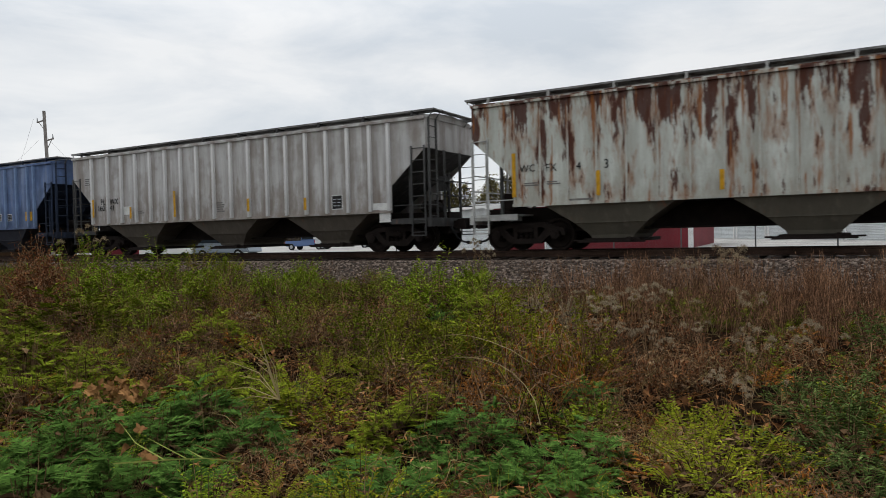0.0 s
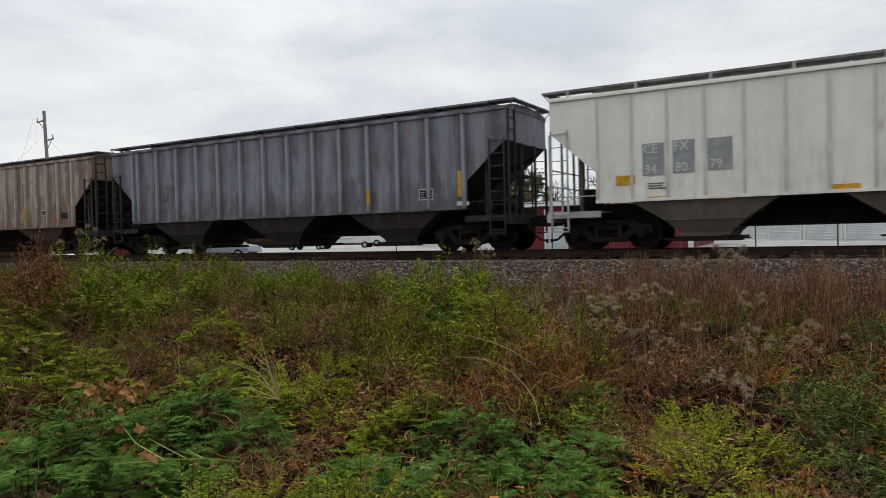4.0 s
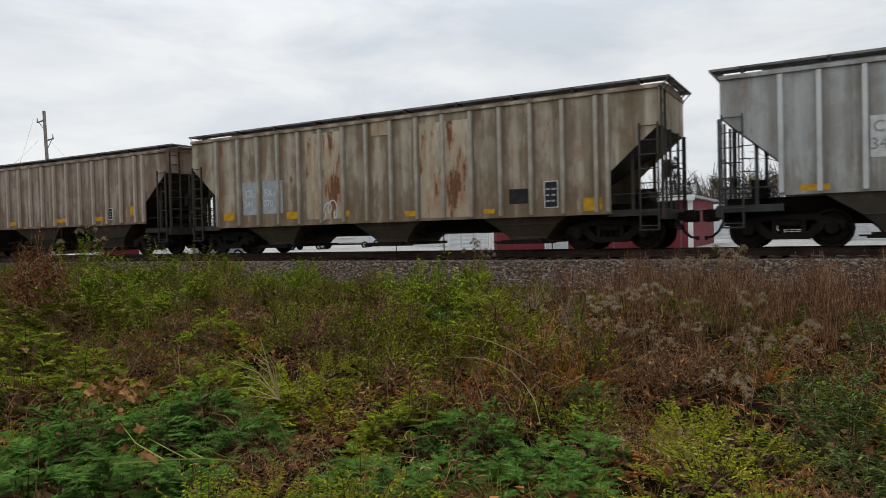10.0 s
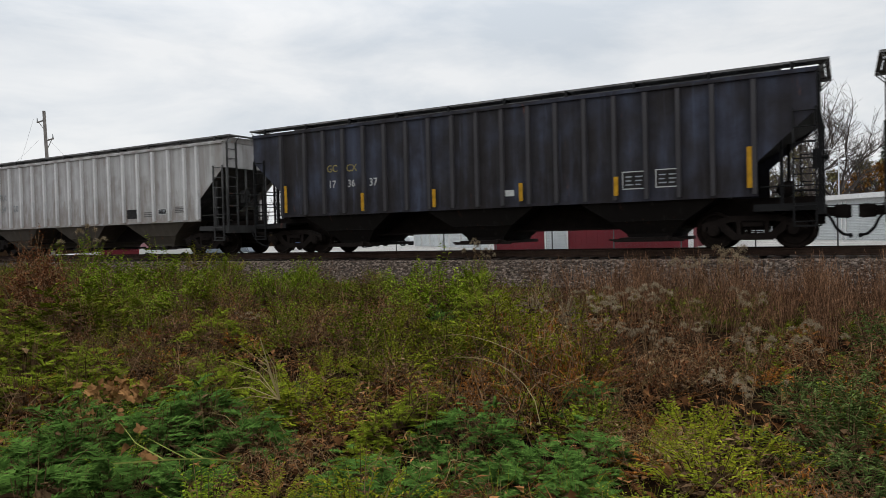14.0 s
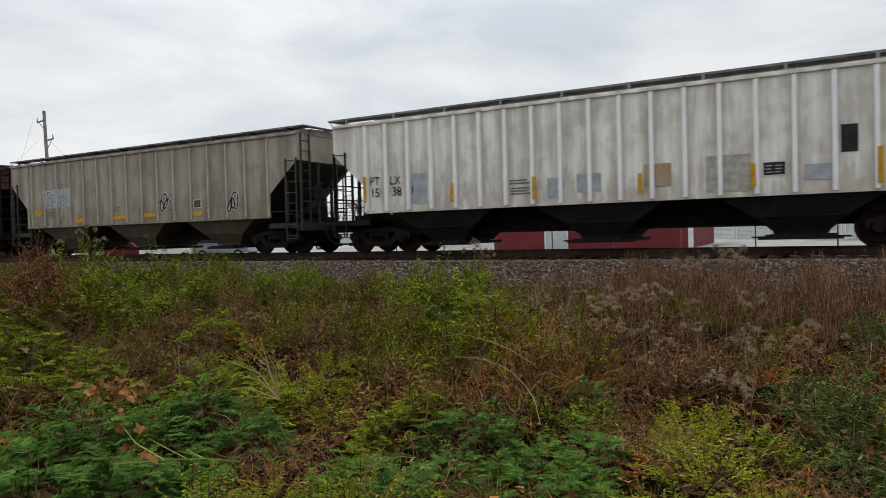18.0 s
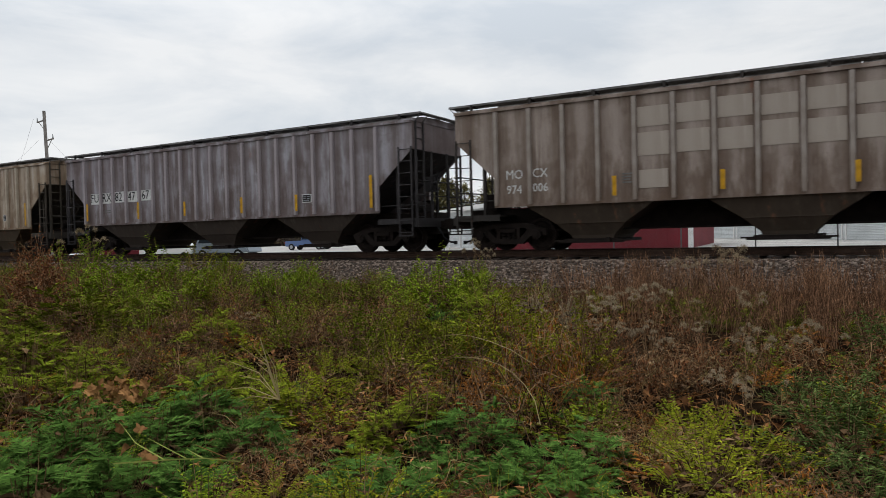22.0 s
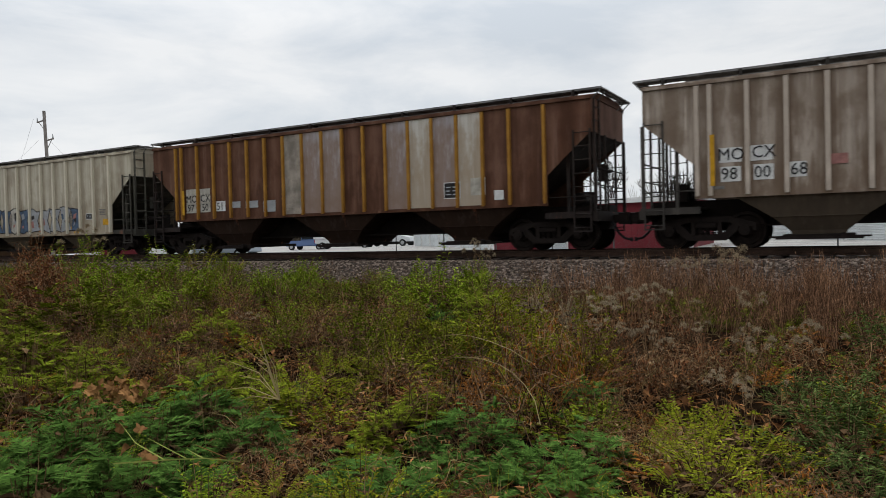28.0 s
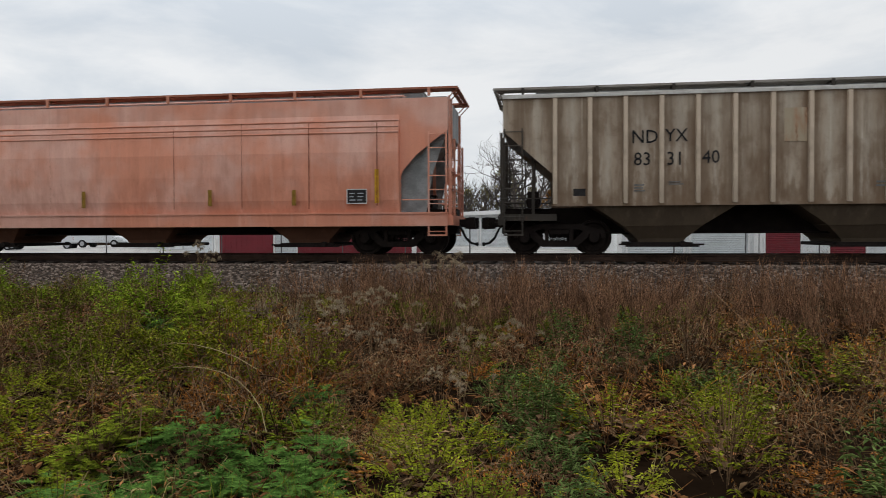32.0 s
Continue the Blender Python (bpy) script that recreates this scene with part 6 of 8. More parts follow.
def domed(r, seed, rise=1.0):
    """A point on a lumpy dome 1 m wide, and the way out of it."""
    a, u = r.uniform(0, 6.283), r.uniform(0.02, 1.0)
    flat = math.sqrt(max(0.0, 1 - u * u))
    d = np.array((math.cos(a) * flat, math.sin(a) * flat, u))
    k = 0.40 + 0.20 * noise.noise(Vector(d * 2.3) + Vector((seed * 9.1, 0, 0)))
    return d * k * np.array((1, 1, 1.7 * rise)), d


def plant(kind, seed, lite=False):
    """(stems, leaves) of one plant about 1 m tall and 1 m wide, as Bits."""
    r = random.Random(seed * 31 + len(kind) * 7)
    st, lf = Bits(), Bits()
    LITE["on"] = True
    n = 3 if lite else 4

    def rnd(lo=-1, hi=1):
        return np.array((r.uniform(-1, 1), r.uniform(-1, 1), r.uniform(lo, hi)))

    def shoots(count, leaves, size, wide):
        """Shoots that stand out of the dome, each with small leaves."""
        for _ in range(count):
            p, d = domed(r, seed)
            top = p * r.uniform(1.05, 1.2) + rnd(0, 0.4) * 0.10
            tube(st, [p * 0.35, p, top], 0.004, 0.0015)
            for k in range(leaves):
                blade(lf, p + (top - p) * (k / leaves), rnd(-0.2, 0.6), r.uniform(*size), r.uniform(*wide), r.uniform(0, 0.5))

    def core(count, size, wide):
        """Old leaves deep inside, under the outer growth."""
        for _ in range(count):
            p, d = domed(r, seed)
            blade(st, p * r.uniform(0.45, 0.68), d * 0.3 + rnd(-0.5, 0.3), r.uniform(*size), r.uniform(*wide), 0.3)

    def sprays(count, leaves, reach, size, wide, droop=0.5):
        """Arching side shoots set with leaves on both sides; their tips make the lumpy outline."""
        for _ in range(count):
            p, d = domed(r, seed)
            a = p * r.uniform(0.45, 0.62)
            way = unit(d * np.array((1.0, 1.0, 0.55)) + rnd(-0.2, 0.5) * 0.55)
            tip = p * r.uniform(0.92, 1.14) + way * reach * 0.35
            mid = (a + tip) * 0.5 + np.array((0, 0, reach * 0.30))
            tube(st, [a, mid, tip], 0.0035, 0.0015)
            side = unit(np.cross(tip - a, (0.02, 0.01, 1)))
            for k in range(leaves):
                t = 0.25 + 0.78 * (k + r.random()) / leaves
                q = (a * (1 - t) + mid * t) * (1 - t) + (mid * (1 - t) + tip * t) * t
                out = side * (1 if k % 2 else -1) * r.uniform(0.5, 1.1) + unit(tip - a) * r.uniform(0.3, 0.9) + rnd(-0.35, 0.30) * 0.5
                k2 = 1.15 - 0.5 * t
                blade(lf, q, out, r.uniform(*size) * k2, r.uniform(*wide) * k2, r.uniform(0.1, droop))
    if kind == "feathery":
        core(50, (0.10, 0.18), (0.03, 0.05))
        for _ in range(60 if lite else 190):
            p, d = domed(r, seed)
            p = p * r.uniform(0.70, 1.04)
            way = d * np.array((1.0, 1.0, 0.30)) + rnd(-0.1, 0.4) * 0.7
            frond(lf, p * 0.93, way, r.uniform(0.12, 0.27), r)
            if r.random() < 0.5:
                tube(st, [p * np.array((0.3, 0.3, 0.0)), p], 0.004, 0.002)
        shoots(5, 5, (0.05, 0.08), (0.010, 0.016))
    elif kind == "leafy":
        core(60 if lite else 90, (0.07, 0.12), (0.020, 0.034))
        sprays(38 if lite else 66, 12 if lite else 14, 0.30, (0.070, 0.125) if lite else (0.042, 0.080), (0.016, 0.030) if lite else (0.009, 0.017), 0.5)
        for _ in range(10):
            p, d = domed(r, seed)
            tube(st, [p * np.array((0.3, 0.3, 0.0)), p * np.array((0.8, 0.8, 0.7)), p], 0.004, 0.002)
        shoots(2 if lite else 8, 8, (0.04, 0.07), (0.007, 0.012))
    elif kind == "hedge":
        sprays(70, 22, 0.24, (0.016, 0.034), (0.004, 0.008), 0.5)
    elif kind == "broad":
        core(50 if lite else 90, (0.08, 0.14), (0.020, 0.036))
        sprays(18 if lite else 50, 9 if lite else 13, 0.28, (0.08, 0.14), (0.009, 0.016), 0.7)
        shoots(8, 8, (0.06, 0.11), (0.010, 0.016))
    elif kind == "bushy":
        core(110, (0.06, 0.10), (0.018, 0.030))
        sprays(74, 15, 0.26, (0.050, 0.090), (0.012, 0.021), 0.8)
        shoots(10, 8, (0.045, 0.075), (0.009, 0.014))
    elif kind == "dry":
        for _ in range(17 if lite else 26):
            pts = bent(r, r.uniform(0.5, 1.0), 0.30, n)
            tube(st, pts, 0.0045, 0.0014)
            for k in range(7):
                p = along(pts, r.uniform(0.35, 0.98))
                blade(st, p, rnd(0.6, 1.9), r.uniform(0.05, 0.18), 0.0022, 0.0)
            for k in range(5):
                blade(lf, along(pts, r.uniform(0.3, 1.0)), rnd(-0.8, 0.6), r.uniform(0.025, 0.055), 0.006, 0.6)
    elif kind == "tangle":
        core(34 if lite else 70, (0.05, 0.11), (0.010, 0.022))
        for _ in range(24 if lite else 64):
            # a dead vine that trails over the heap, loops free of it and comes back
            p, d = domed(r, seed)
            way = unit(np.cross(d, rnd()))
            pts, q = [], p
            for k in range(4 if lite else 6):
                pts.append(q * r.uniform(0.88, 1.10))
                way = unit(way + rnd(-1, 0.6) * 0.55 - q * 0.5)
                q = q + way * r.uniform(0.07, 0.15)
                q[2] = max(q[2], 0.04)
            tube(st, pts, 0.0036, 0.0014)
            for k in range(6 if lite else 9):
                blade(lf, along(pts, r.uniform(0.05, 0.98)), rnd(-0.9, 0.4), r.uniform(0.018, 0.05), r.uniform(0.004, 0.010), 0.7)
        for _ in range(5 if lite else 12):
            p, d = domed(r, seed)
            tube(st, [p * 0.8, p * 1.1, p * 1.2 + rnd(-0.3, 0.3) * 0.12], 0.003, 0.001)
    elif kind == "strand":
        for _ in range(7):
            a = r.uniform(0, 6.283)
            way, lift = np.array((math.cos(a), math.sin(a), 0.0)), r.uniform(0.35, 0.95)
            p = rnd(0, 0) * 0.3
            span = r.uniform(0.35, 0.9)
            pts = [p + way * span * t + np.array((0, 0, lift * math.sin(math.pi * min(0.9, 0.15 + 0.7 * t)))) + rnd() * 0.025 for t in (0.0, 0.2, 0.4, 0.6, 0.8, 1.0)]
            tube(st, pts, 0.0052, 0.0024)
            for k in range(3):
                q = along(pts, r.uniform(0.35, 0.9))
                tube(st, [q, q + rnd(0, 0.9) * 0.10, q + rnd(0.2, 1.0) * 0.18], 0.0032, 0.0014)
        blade(lf, pts[-1], rnd(), 0.04, 0.008)
    elif kind == "fluffy":
        for _ in range(7):
            pts = bent(r, r.uniform(0.72, 0.95), 0.40)
            tube(st, pts, 0.005, 0.002)
            a = r.uniform(0, 6.283)
            nod = np.array((math.cos(a), math.sin(a), 0.0))
            # a nodding plume: short sprays of seed tufts along the tip
            for k in range(13):
                t = k / 12
                q = pts[-1] + nod * 0.12 * t + np.array((0, 0, 0.15 * t - 0.14 * t * t))
                for side in range(2):
                    e = rnd(-0.2, 0.6) * 0.055 * (1.15 - t)
                    for _ in range(9):
                        blade(lf, q + e * r.uniform(0.1, 1.0) + rnd() * 0.014, rnd(-0.6, 1.0), r.uniform(0.014, 0.032), 0.0036, 0.1)
            for k in range(7):
                blade(st, along(pts, r.uniform(0.1, 0.9)), rnd(-0.8, 0.2), r.uniform(0.05, 0.1), 0.007, 0.7)
    elif kind == "grass":
        for _ in range(22 if lite else 36):
            pts = bent(r, r.uniform(0.4, 1.0), 0.8, n, sag=r.uniform(0.2, 0.6))
            tube(lf, pts, 0.0034, 0.0012)
        tube(st, bent(r, 0.8, 0.2), 0.004, 0.002)
    LITE["on"] = False
    return st, lf


KINDS = {}
for kind, stem, leaf in (("feathery", TWIG, BLUE_GREEN), ("leafy", TWIG, GREEN), ("broad", TWIG, DEEP), ("bushy", TWIG, FRESH), ("dry", TWIG, BROWN), ("tangle", TWIG, BROWN),
                         ("fluffy", TWIG, FLUFF), ("grass", STRAW, STRAW)):
    KINDS[kind] = [tuple(b.mesh(kind + n) for b, n in zip(plant(kind, s), ("_stems", "_leaves"))) for s in range(3)]

NAMES = {"feathery": ("feathery_weed", "feathery blue-green weed with finely cut leaves", "weed"),
         "leafy": ("leafy_weed", "leafy weed with narrow leaves on arching stems", "weed"),
         "broad": ("broadleaf_weed", "dark green broad-leaved weed in a thicket", "weed"),
         "bushy": ("green_bush", "fresh green leafy bush with drooping leaves", "bush"),
         "dry": ("dry_weed", "dry brown weed with many thin upright stalks", "dry weed"),
         "tangle": ("dead_vine_tangle", "tangle of dead brown vines over the weeds", "dead vine"),
         "fluffy": ("seed_head_weed", "dry weed with pale fluffy seed heads", "dry weed"),
         "grass": ("grass_tuft", "tuft of long straw-coloured dry grass", "grass")}


def weed(kind, x, y, size, tall=1.0, leaf=None, stem=None, label="", sink=0.05):
    """One plant as a thing of its own, with stems and leaves."""
    name, text, cat = NAMES[kind]
    st, lf = KINDS[kind][random.randrange(3)]
    at = pose(x, y, ground_height(x, y) - sink, random.uniform(-6, 6), random.uniform(-6, 6), random.uniform(0, 360))
    ob = tagged(new(name), label or text, cat, "weeds of the bank")
    ob.matrix_basis = at @ Matrix.Diagonal((size, size, size * tall, 1))
    base = {"feathery": BLUE_GREEN, "leafy": GREEN, "broad": DEEP, "bushy": FRESH, "dry": BROWN, "tangle": BROWN, "fluffy": FLUFF, "grass": STRAW}[kind]
    tagged(placed("stalk_tuft", st, stem or (STRAW if kind == "grass" else TWIG), ob), kind="stuff")
    tagged(placed("foliage", lf, leaf or base, ob), kind="stuff")
    return ob


def thicket(name, kind, places, leaf, label, cat, stem=TWIG):
    """A mass of plants that nobody could count."""
    places = np.asarray(places)
    st, lf = plant(kind, len(places), True)
    ob = tagged(new(name), label, cat, kind="stuff")
    for nm, b, mat in (("stalk_tuft", st, stem), ("foliage", lf, leaf)):
        if b.n:
            tagged(placed(nm, many(nm, b.arrays(), places), mat, ob), kind="stuff")
    return ob


def scatter(count, x0, x1, y0, y1, size, tall, keep=None, seed=1, sink=0.06):
    r = random.Random(seed)
    rows = []
    while len(rows) < count:
        x, y = r.uniform(x0, x1), r.uniform(y0, y1)
        if x < -1.95 * y - 1.0 or x > 0.62 * y + 1.0 or (x * x + y * y) < 4.6:
            continue
        if keep and r.random() > keep(x, y):
            continue
        s = r.uniform(*size)
        rows.append((x, y, ground_height(x, y) - sink, r.uniform(0, 6.3), s, r.uniform(-0.2, 0.2), r.uniform(-0.2, 0.2), r.uniform(*tall)))
    return rows


def spots(scale, seed, low=0.5):
    """Patchy growth: a soft field of clumps."""
    def f(x, y):
        v = noise.noise(Vector((x * scale + seed * 17.3, y * scale * 1.3 - seed * 5.1, seed * 3.7)))
        return smooth_step(low - 0.5, low - 0.15, v)
    return f


# the mass of the growth, kind by kind
def to_left(x, y):
    """Where the tall green thicket stands, towards the train's rear."""
    return smooth_step(5.5, 9.0, -x)


def rises(rows, low, high):
    """Taller towards the thicket at the foot of the track."""
    out = []
    for x, y, z, a, s, lx, ly, t in rows:
        k = 1 + (high - low) * smooth_step(6, 11, y) * to_left(x, y)
        # low growth where the ballast shows over it
        k -= 0.5 * smooth_step(9.5, 13, y) * smooth_step(-0.95, -0.80, x / y) * (1 - smooth_step(-0.46, -0.38, x / y))
        out.append((x, y, z, a, s * (1 + 0.35 * (k - 1)), lx, ly, t * k))
    return out


def hollow(x, y):
    """The brown dip between the thicket and the near weeds, where little green grows."""
    return 1 - 0.75 * smooth_step(-1.65, -1.5, x / y) * (1 - smooth_step(-0.78, -0.68, x / y)) * smooth_step(4.8, 5.3, y) * (1 - smooth_step(7.6, 8.3, y))


def aside(a, b):
    """Grows between two bearings from the path, given as x over y."""
    return lambda x, y: 1.0 if a < x / y < b else 0.0


def both(f, g):
    return lambda x, y: f(x, y) * g(x, y)



thicket("twig_heaps", "tangle", scatter(150, -16, 4, 5.0, 11.5, (0.6, 1.1), (0.45, 0.85), both(aside(-1.6, -0.45), spots(0.5, 71, 0.42)), 71), BROWN, "heaps of dead brown twigs and vines", "dead vines")
thicket("dead_vine_mat", "tangle", rises(scatter(330, -30, 11, 3.0, 15.0, (0.55, 1.0), (0.16, 0.32), None, 11), 0, 0.4), BROWN, "mat of dead brown vines and leaves over the bank", "dead vines")
thicket("rusty_vine_mat", "tangle", scatter(70, -20, 11, 3.0, 12.0, (0.5, 0.9), (0.25, 0.5), spots(0.45, 31, 0.50), 31), RUST, "mat of rust-brown withered vines", "dead vines")
thicket("low_green_growth", "leafy", scatter(90, -30, 11, 6.0, 14.0, (0.45, 0.8), (0.45, 0.8), both(hollow, spots(0.42, 2, 0.56)), 12), GREEN, "low green leafy growth among dead vines", "weeds")
thicket("green_thicket", "bushy", scatter(60, -30, -6, 8.0, 14.8, (0.8, 1.3), (0.65, 1.05), both(aside(-1.95, -1.07), spots(0.5, 3, 0.42)), 22), FRESH, "tall green leafy thicket beside the track", "weeds")
thicket("yellow_green_thicket", "bushy", scatter(40, -30, -6, 8.5, 14.8, (0.7, 1.1), (0.8, 1.15), both(aside(-1.9, -1.07), spots(0.6, 4, 0.42)), 23), LIME, "tall yellow-green leafy thicket beside the track", "weeds")
thicket("dark_thicket", "broad", scatter(70, -30, -6, 8.5, 14.8, (0.7, 1.1), (0.7, 1.0), both(aside(-1.95, -1.07), spots(0.6, 46, 0.40)), 26), DEEP, "dark green leaves deep in the thicket", "weeds")
thicket("thicket_stems", "dry", scatter(90, -30, -6, 8.0, 14.8, (0.9, 1.2), (0.7, 1.0), both(aside(-1.95, -0.80), spots(0.5, 47, 0.35)), 27), BROWN, "dry brown stalks standing in the thicket", "dry weeds")
thicket("green_clumps", "bushy", scatter(34, -13, -3, 9.0, 13.5, (0.7, 1.05), (0.8, 1.1), both(lambda x, y: 1.0 if -0.99 < x / y < -0.84 or -0.80 < x / y < -0.69 or -0.64 < x / y < -0.50 else 0.0, spots(0.6, 6, 0.30)), 24), FRESH, "green leafy clumps below the ballast", "weeds")
thicket("dry_weed_stand", "dry", scatter(500, -9, 12, 9.6, 15.4, (0.7, 1.1), (0.65, 1.15), lambda x, y: smooth_step(-0.44, -0.20, x / y), 15), DRY, "stand of dry brown weed stalks before the track", "dry weeds", DRY)
thicket("grey_weed_stand", "dry", scatter(26, -9, 12, 7.0, 14.0, (0.7, 1.0), (0.7, 1.0), both(lambda x, y: smooth_step(-0.45, -0.25, x / y), spots(0.5, 51, 0.4)), 35), FLUFF, "stand of pale grey dry weed stalks", "dry weeds")
thicket("pale_weed_foot", "dry", scatter(26, -7, -2, 9.5, 13.2, (0.5, 0.8), (0.45, 0.75), aside(-0.50, -0.34), 91), FLUFF, "pale tan withered weeds at the foot of the ballast", "dry weeds", FLUFF)
thicket("dry_weed_stubble", "dry", scatter(30, -22, 10, 5.0, 12.0, (0.45, 0.75), (0.6, 1.0), spots(0.4, 9, 0.5), 16), BROWN, "scattered dry brown weed stalks", "dry weeds")
thicket("yellow_green_growth", "leafy", scatter(90, -14, 4, 4.5, 10.5, (0.5, 0.85), (0.6, 0.95), both(hollow, both(aside(-2.0, -0.40), spots(0.6, 61, 0.52))), 61), LIME, "yellow-green leafy growth turning in autumn", "weeds")
thicket("green_growth", "leafy", scatter(70, -16, 3, 5.0, 11.0, (0.5, 0.9), (0.6, 0.95), both(hollow, spots(0.55, 63, 0.54)), 63), GREEN, "green leafy growth in low mounds", "weeds")
thicket("rust_brown_growth", "leafy", scatter(70, -26, 10, 3.0, 12.5, (0.35, 0.6), (0.5, 0.9), spots(0.55, 12, 0.5), 17), RUST, "rust-brown withered leafy growth", "weeds")
thicket("dry_grass_wisps", "grass", scatter(70, -24, 10, 2.6, 13.5, (0.35, 0.6), (0.5, 0.9), spots(0.6, 16, 0.50), 19), STRAW, "wisps of straw-coloured dry grass", "grass", STRAW)
thicket("bare_twigs", "strand", scatter(150, -24, 0, 4.5, 14.0, (0.55, 1.0), (0.7, 1.0), aside(-1.9, -0.40), 81), BROWN, "bare pale brown twigs sticking out of the growth", "twigs", TWIG)
thicket("straw_twigs", "strand", scatter(60, -20, 8, 3.2, 11.0, (0.4, 0.8), (0.6, 0.9), spots(0.6, 82, 0.4), 82), STRAW, "broken straw-coloured stems among the weeds", "twigs", STRAW)
thicket("pale_strands", "tangle", scatter(60, -24, 10, 2.4, 12.5, (0.55, 0.95), (0.45, 0.8), spots(0.7, 44, 0.46), 44, -0.06), BROWN, "loose pale dry strands lying over the weeds", "dry stems", STRAW)
# dead leaves and bits of stem that cover the soil
litter = Bits()
r = random.Random(3)
for _ in range(40):
    blade(litter, np.array((r.uniform(-0.3, 0.3), r.uniform(-0.3, 0.3), r.uniform(0.0, 0.10))), (r.uniform(-1, 1), r.uniform(-1, 1), r.uniform(-0.3, 0.5)), r.uniform(0.05, 0.12), r.uniform(0.012, 0.03), 0.2)
for _ in range(10):
    p = np.array((r.uniform(-0.3, 0.3), r.uniform(-0.3, 0.3), 0.03))
    tube(litter, [p, p + np.array((r.uniform(-0.3, 0.3), r.uniform(-0.3, 0.3), r.uniform(0.0, 0.15)))], 0.004, 0.002)
rows = scatter(500, -30, 11, 2.0, 14.6, (0.9, 1.3), (0.9, 1.2), None, 41, -0.01)
tagged(placed("leaf_litter", many("leaf_litter", litter.arrays(), rows), BROWN), "litter of dead brown leaves and broken stems", "leaf litter", kind="stuff")

random.seed(21)
# the bushes that stand out, one by one: x, y, width, height against width
TAKEN = []


def bushes(kind, leaf, label, rows, flat=1.0, grow=1.0):
    for x, y, s, t in rows:
        if y > 14.4:
            x, y = x * 14.4 / y, 14.4
        TAKEN.append((x, y, s))
        weed(kind, x, y, s * grow * random.uniform(1.2, 1.42), t * flat * random.uniform(1.0, 1.2) * (0.80 if y > 8 and x < -10 else 1.0), leaf, label=label)


bushes("feathery", BLUE_GREEN, "feathery blue-green weed with finely cut leaves",
       ((-4.8, 2.7, 0.77, 0.65), (-4.8, 3.0, 0.79, 0.65), (-3.9, 2.7, 0.67, 0.65), (-4.1, 2.3, 0.79, 0.65), (-5.4, 3.5, 0.63, 0.65), (-4.7, 3.7, 0.59, 0.65), (-4.5, 3.4, 0.56, 0.65), (-4.7, 4.1, 0.66, 0.65), (-3.9, 3.8, 0.54, 0.65), (-3.6, 3.0, 0.51, 0.65), (-2.6, 3.5, 0.55, 0.65), (-2.3, 3.4, 0.49, 0.65), (-2.7, 3.3, 0.40, 0.65), (-2.4, 4.6, 0.65, 0.65), (-1.9, 4.1, 0.57, 0.65), (-1.7, 4.1, 0.56, 0.65), (-1.5, 4.5, 0.52, 0.65), (-1.4, 4.0, 0.43, 0.65), (-2.3, 4.1, 0.44, 0.65), (-2.0, 6.0, 0.45, 0.65), (-4.8, 5.4, 0.41, 0.65), (-2.7, 4.4, 0.30, 0.65)))
bushes("feathery", GREEN, "feathery green weed with finely cut leaves",
       ((-8.5, 4.8, 1.03, 0.65), (-6.9, 3.9, 0.84, 0.65), (-7.7, 5.0, 0.67, 0.65), (-10.4, 6.4, 1.37, 0.65), (-10.3, 5.8, 1.14, 0.65), (-10.2, 6.9, 1.09, 0.65), (-12.0, 8.9, 1.44, 0.65), (-6.5, 5.4, 0.62, 0.65), (-6.2, 5.8, 0.62, 0.65), (-5.5, 5.5, 0.57, 0.65), (-7.4, 6.7, 0.72, 0.65), (-3.1, 4.5, 0.50, 0.65), (-3.1, 4.9, 0.48, 0.65), (-3.1, 4.2, 0.39, 0.65)))
bushes("bushy", FRESH, "fresh green leafy bush with drooping leaves",
       ((-13.3, 9.3, 1.82, 0.9), (-14.8, 11.6, 1.96, 0.95), (-17.5, 11.0, 1.66, 1), (-11.1, 9.8, 1.31, 0.9), (-14.8, 13.7, 1.46, 1), (-10.7, 11.2, 1.12, 1), (-11.2, 12.7, 1.22, 1), (-7.8, 8.6, 0.93, 0.65), (-6.2, 9.7, 1.15, 0.85), (-5.5, 9.4, 1.1, 0.85), (-5.8, 8.9, 0.9, 0.75), (-10.0, 8.4, 1.26, 0.65), (-9.6, 7.2, 0.97, 0.65), (-21.5, 14.3, 1.87, 1.1)), 1.0, 0.85)
bushes("leafy", LIME, "yellow-green leafy weed with small narrow leaves",
       ((-17.2, 16.3, 1.14, 1), (-16.7, 14.5, 1.59, 1), (-10.3, 14.1, 0.98, 0.65), (-8.3, 11.8, 0.69, 0.65), (-4.1, 6.1, 0.78, 0.6), (-4.3, 5.9, 0.54, 0.65), (-3.9, 11.8, 0.60, 0.65), (-3.3, 10.9, 0.55, 0.65), (-0.9, 5.0, 0.63, 0.65), (-0.6, 4.9, 0.66, 0.65), (-0.7, 4.2, 0.57, 0.65), (-0.4, 4.9, 0.53, 0.65), (-1.0, 4.7, 0.44, 0.65), (-2.7, 3.2, 0.35, 0.65), (-2.9, 3.0, 0.40, 0.65), (-3.7, 3.4, 0.25, 0.65), (-4.0, 5.4, 0.33, 0.65), (-5.0, 9.5, 0.52, 0.65), (-3.4, 6.8, 0.37, 0.65), (-3.5, 8.1, 0.57, 0.65)))
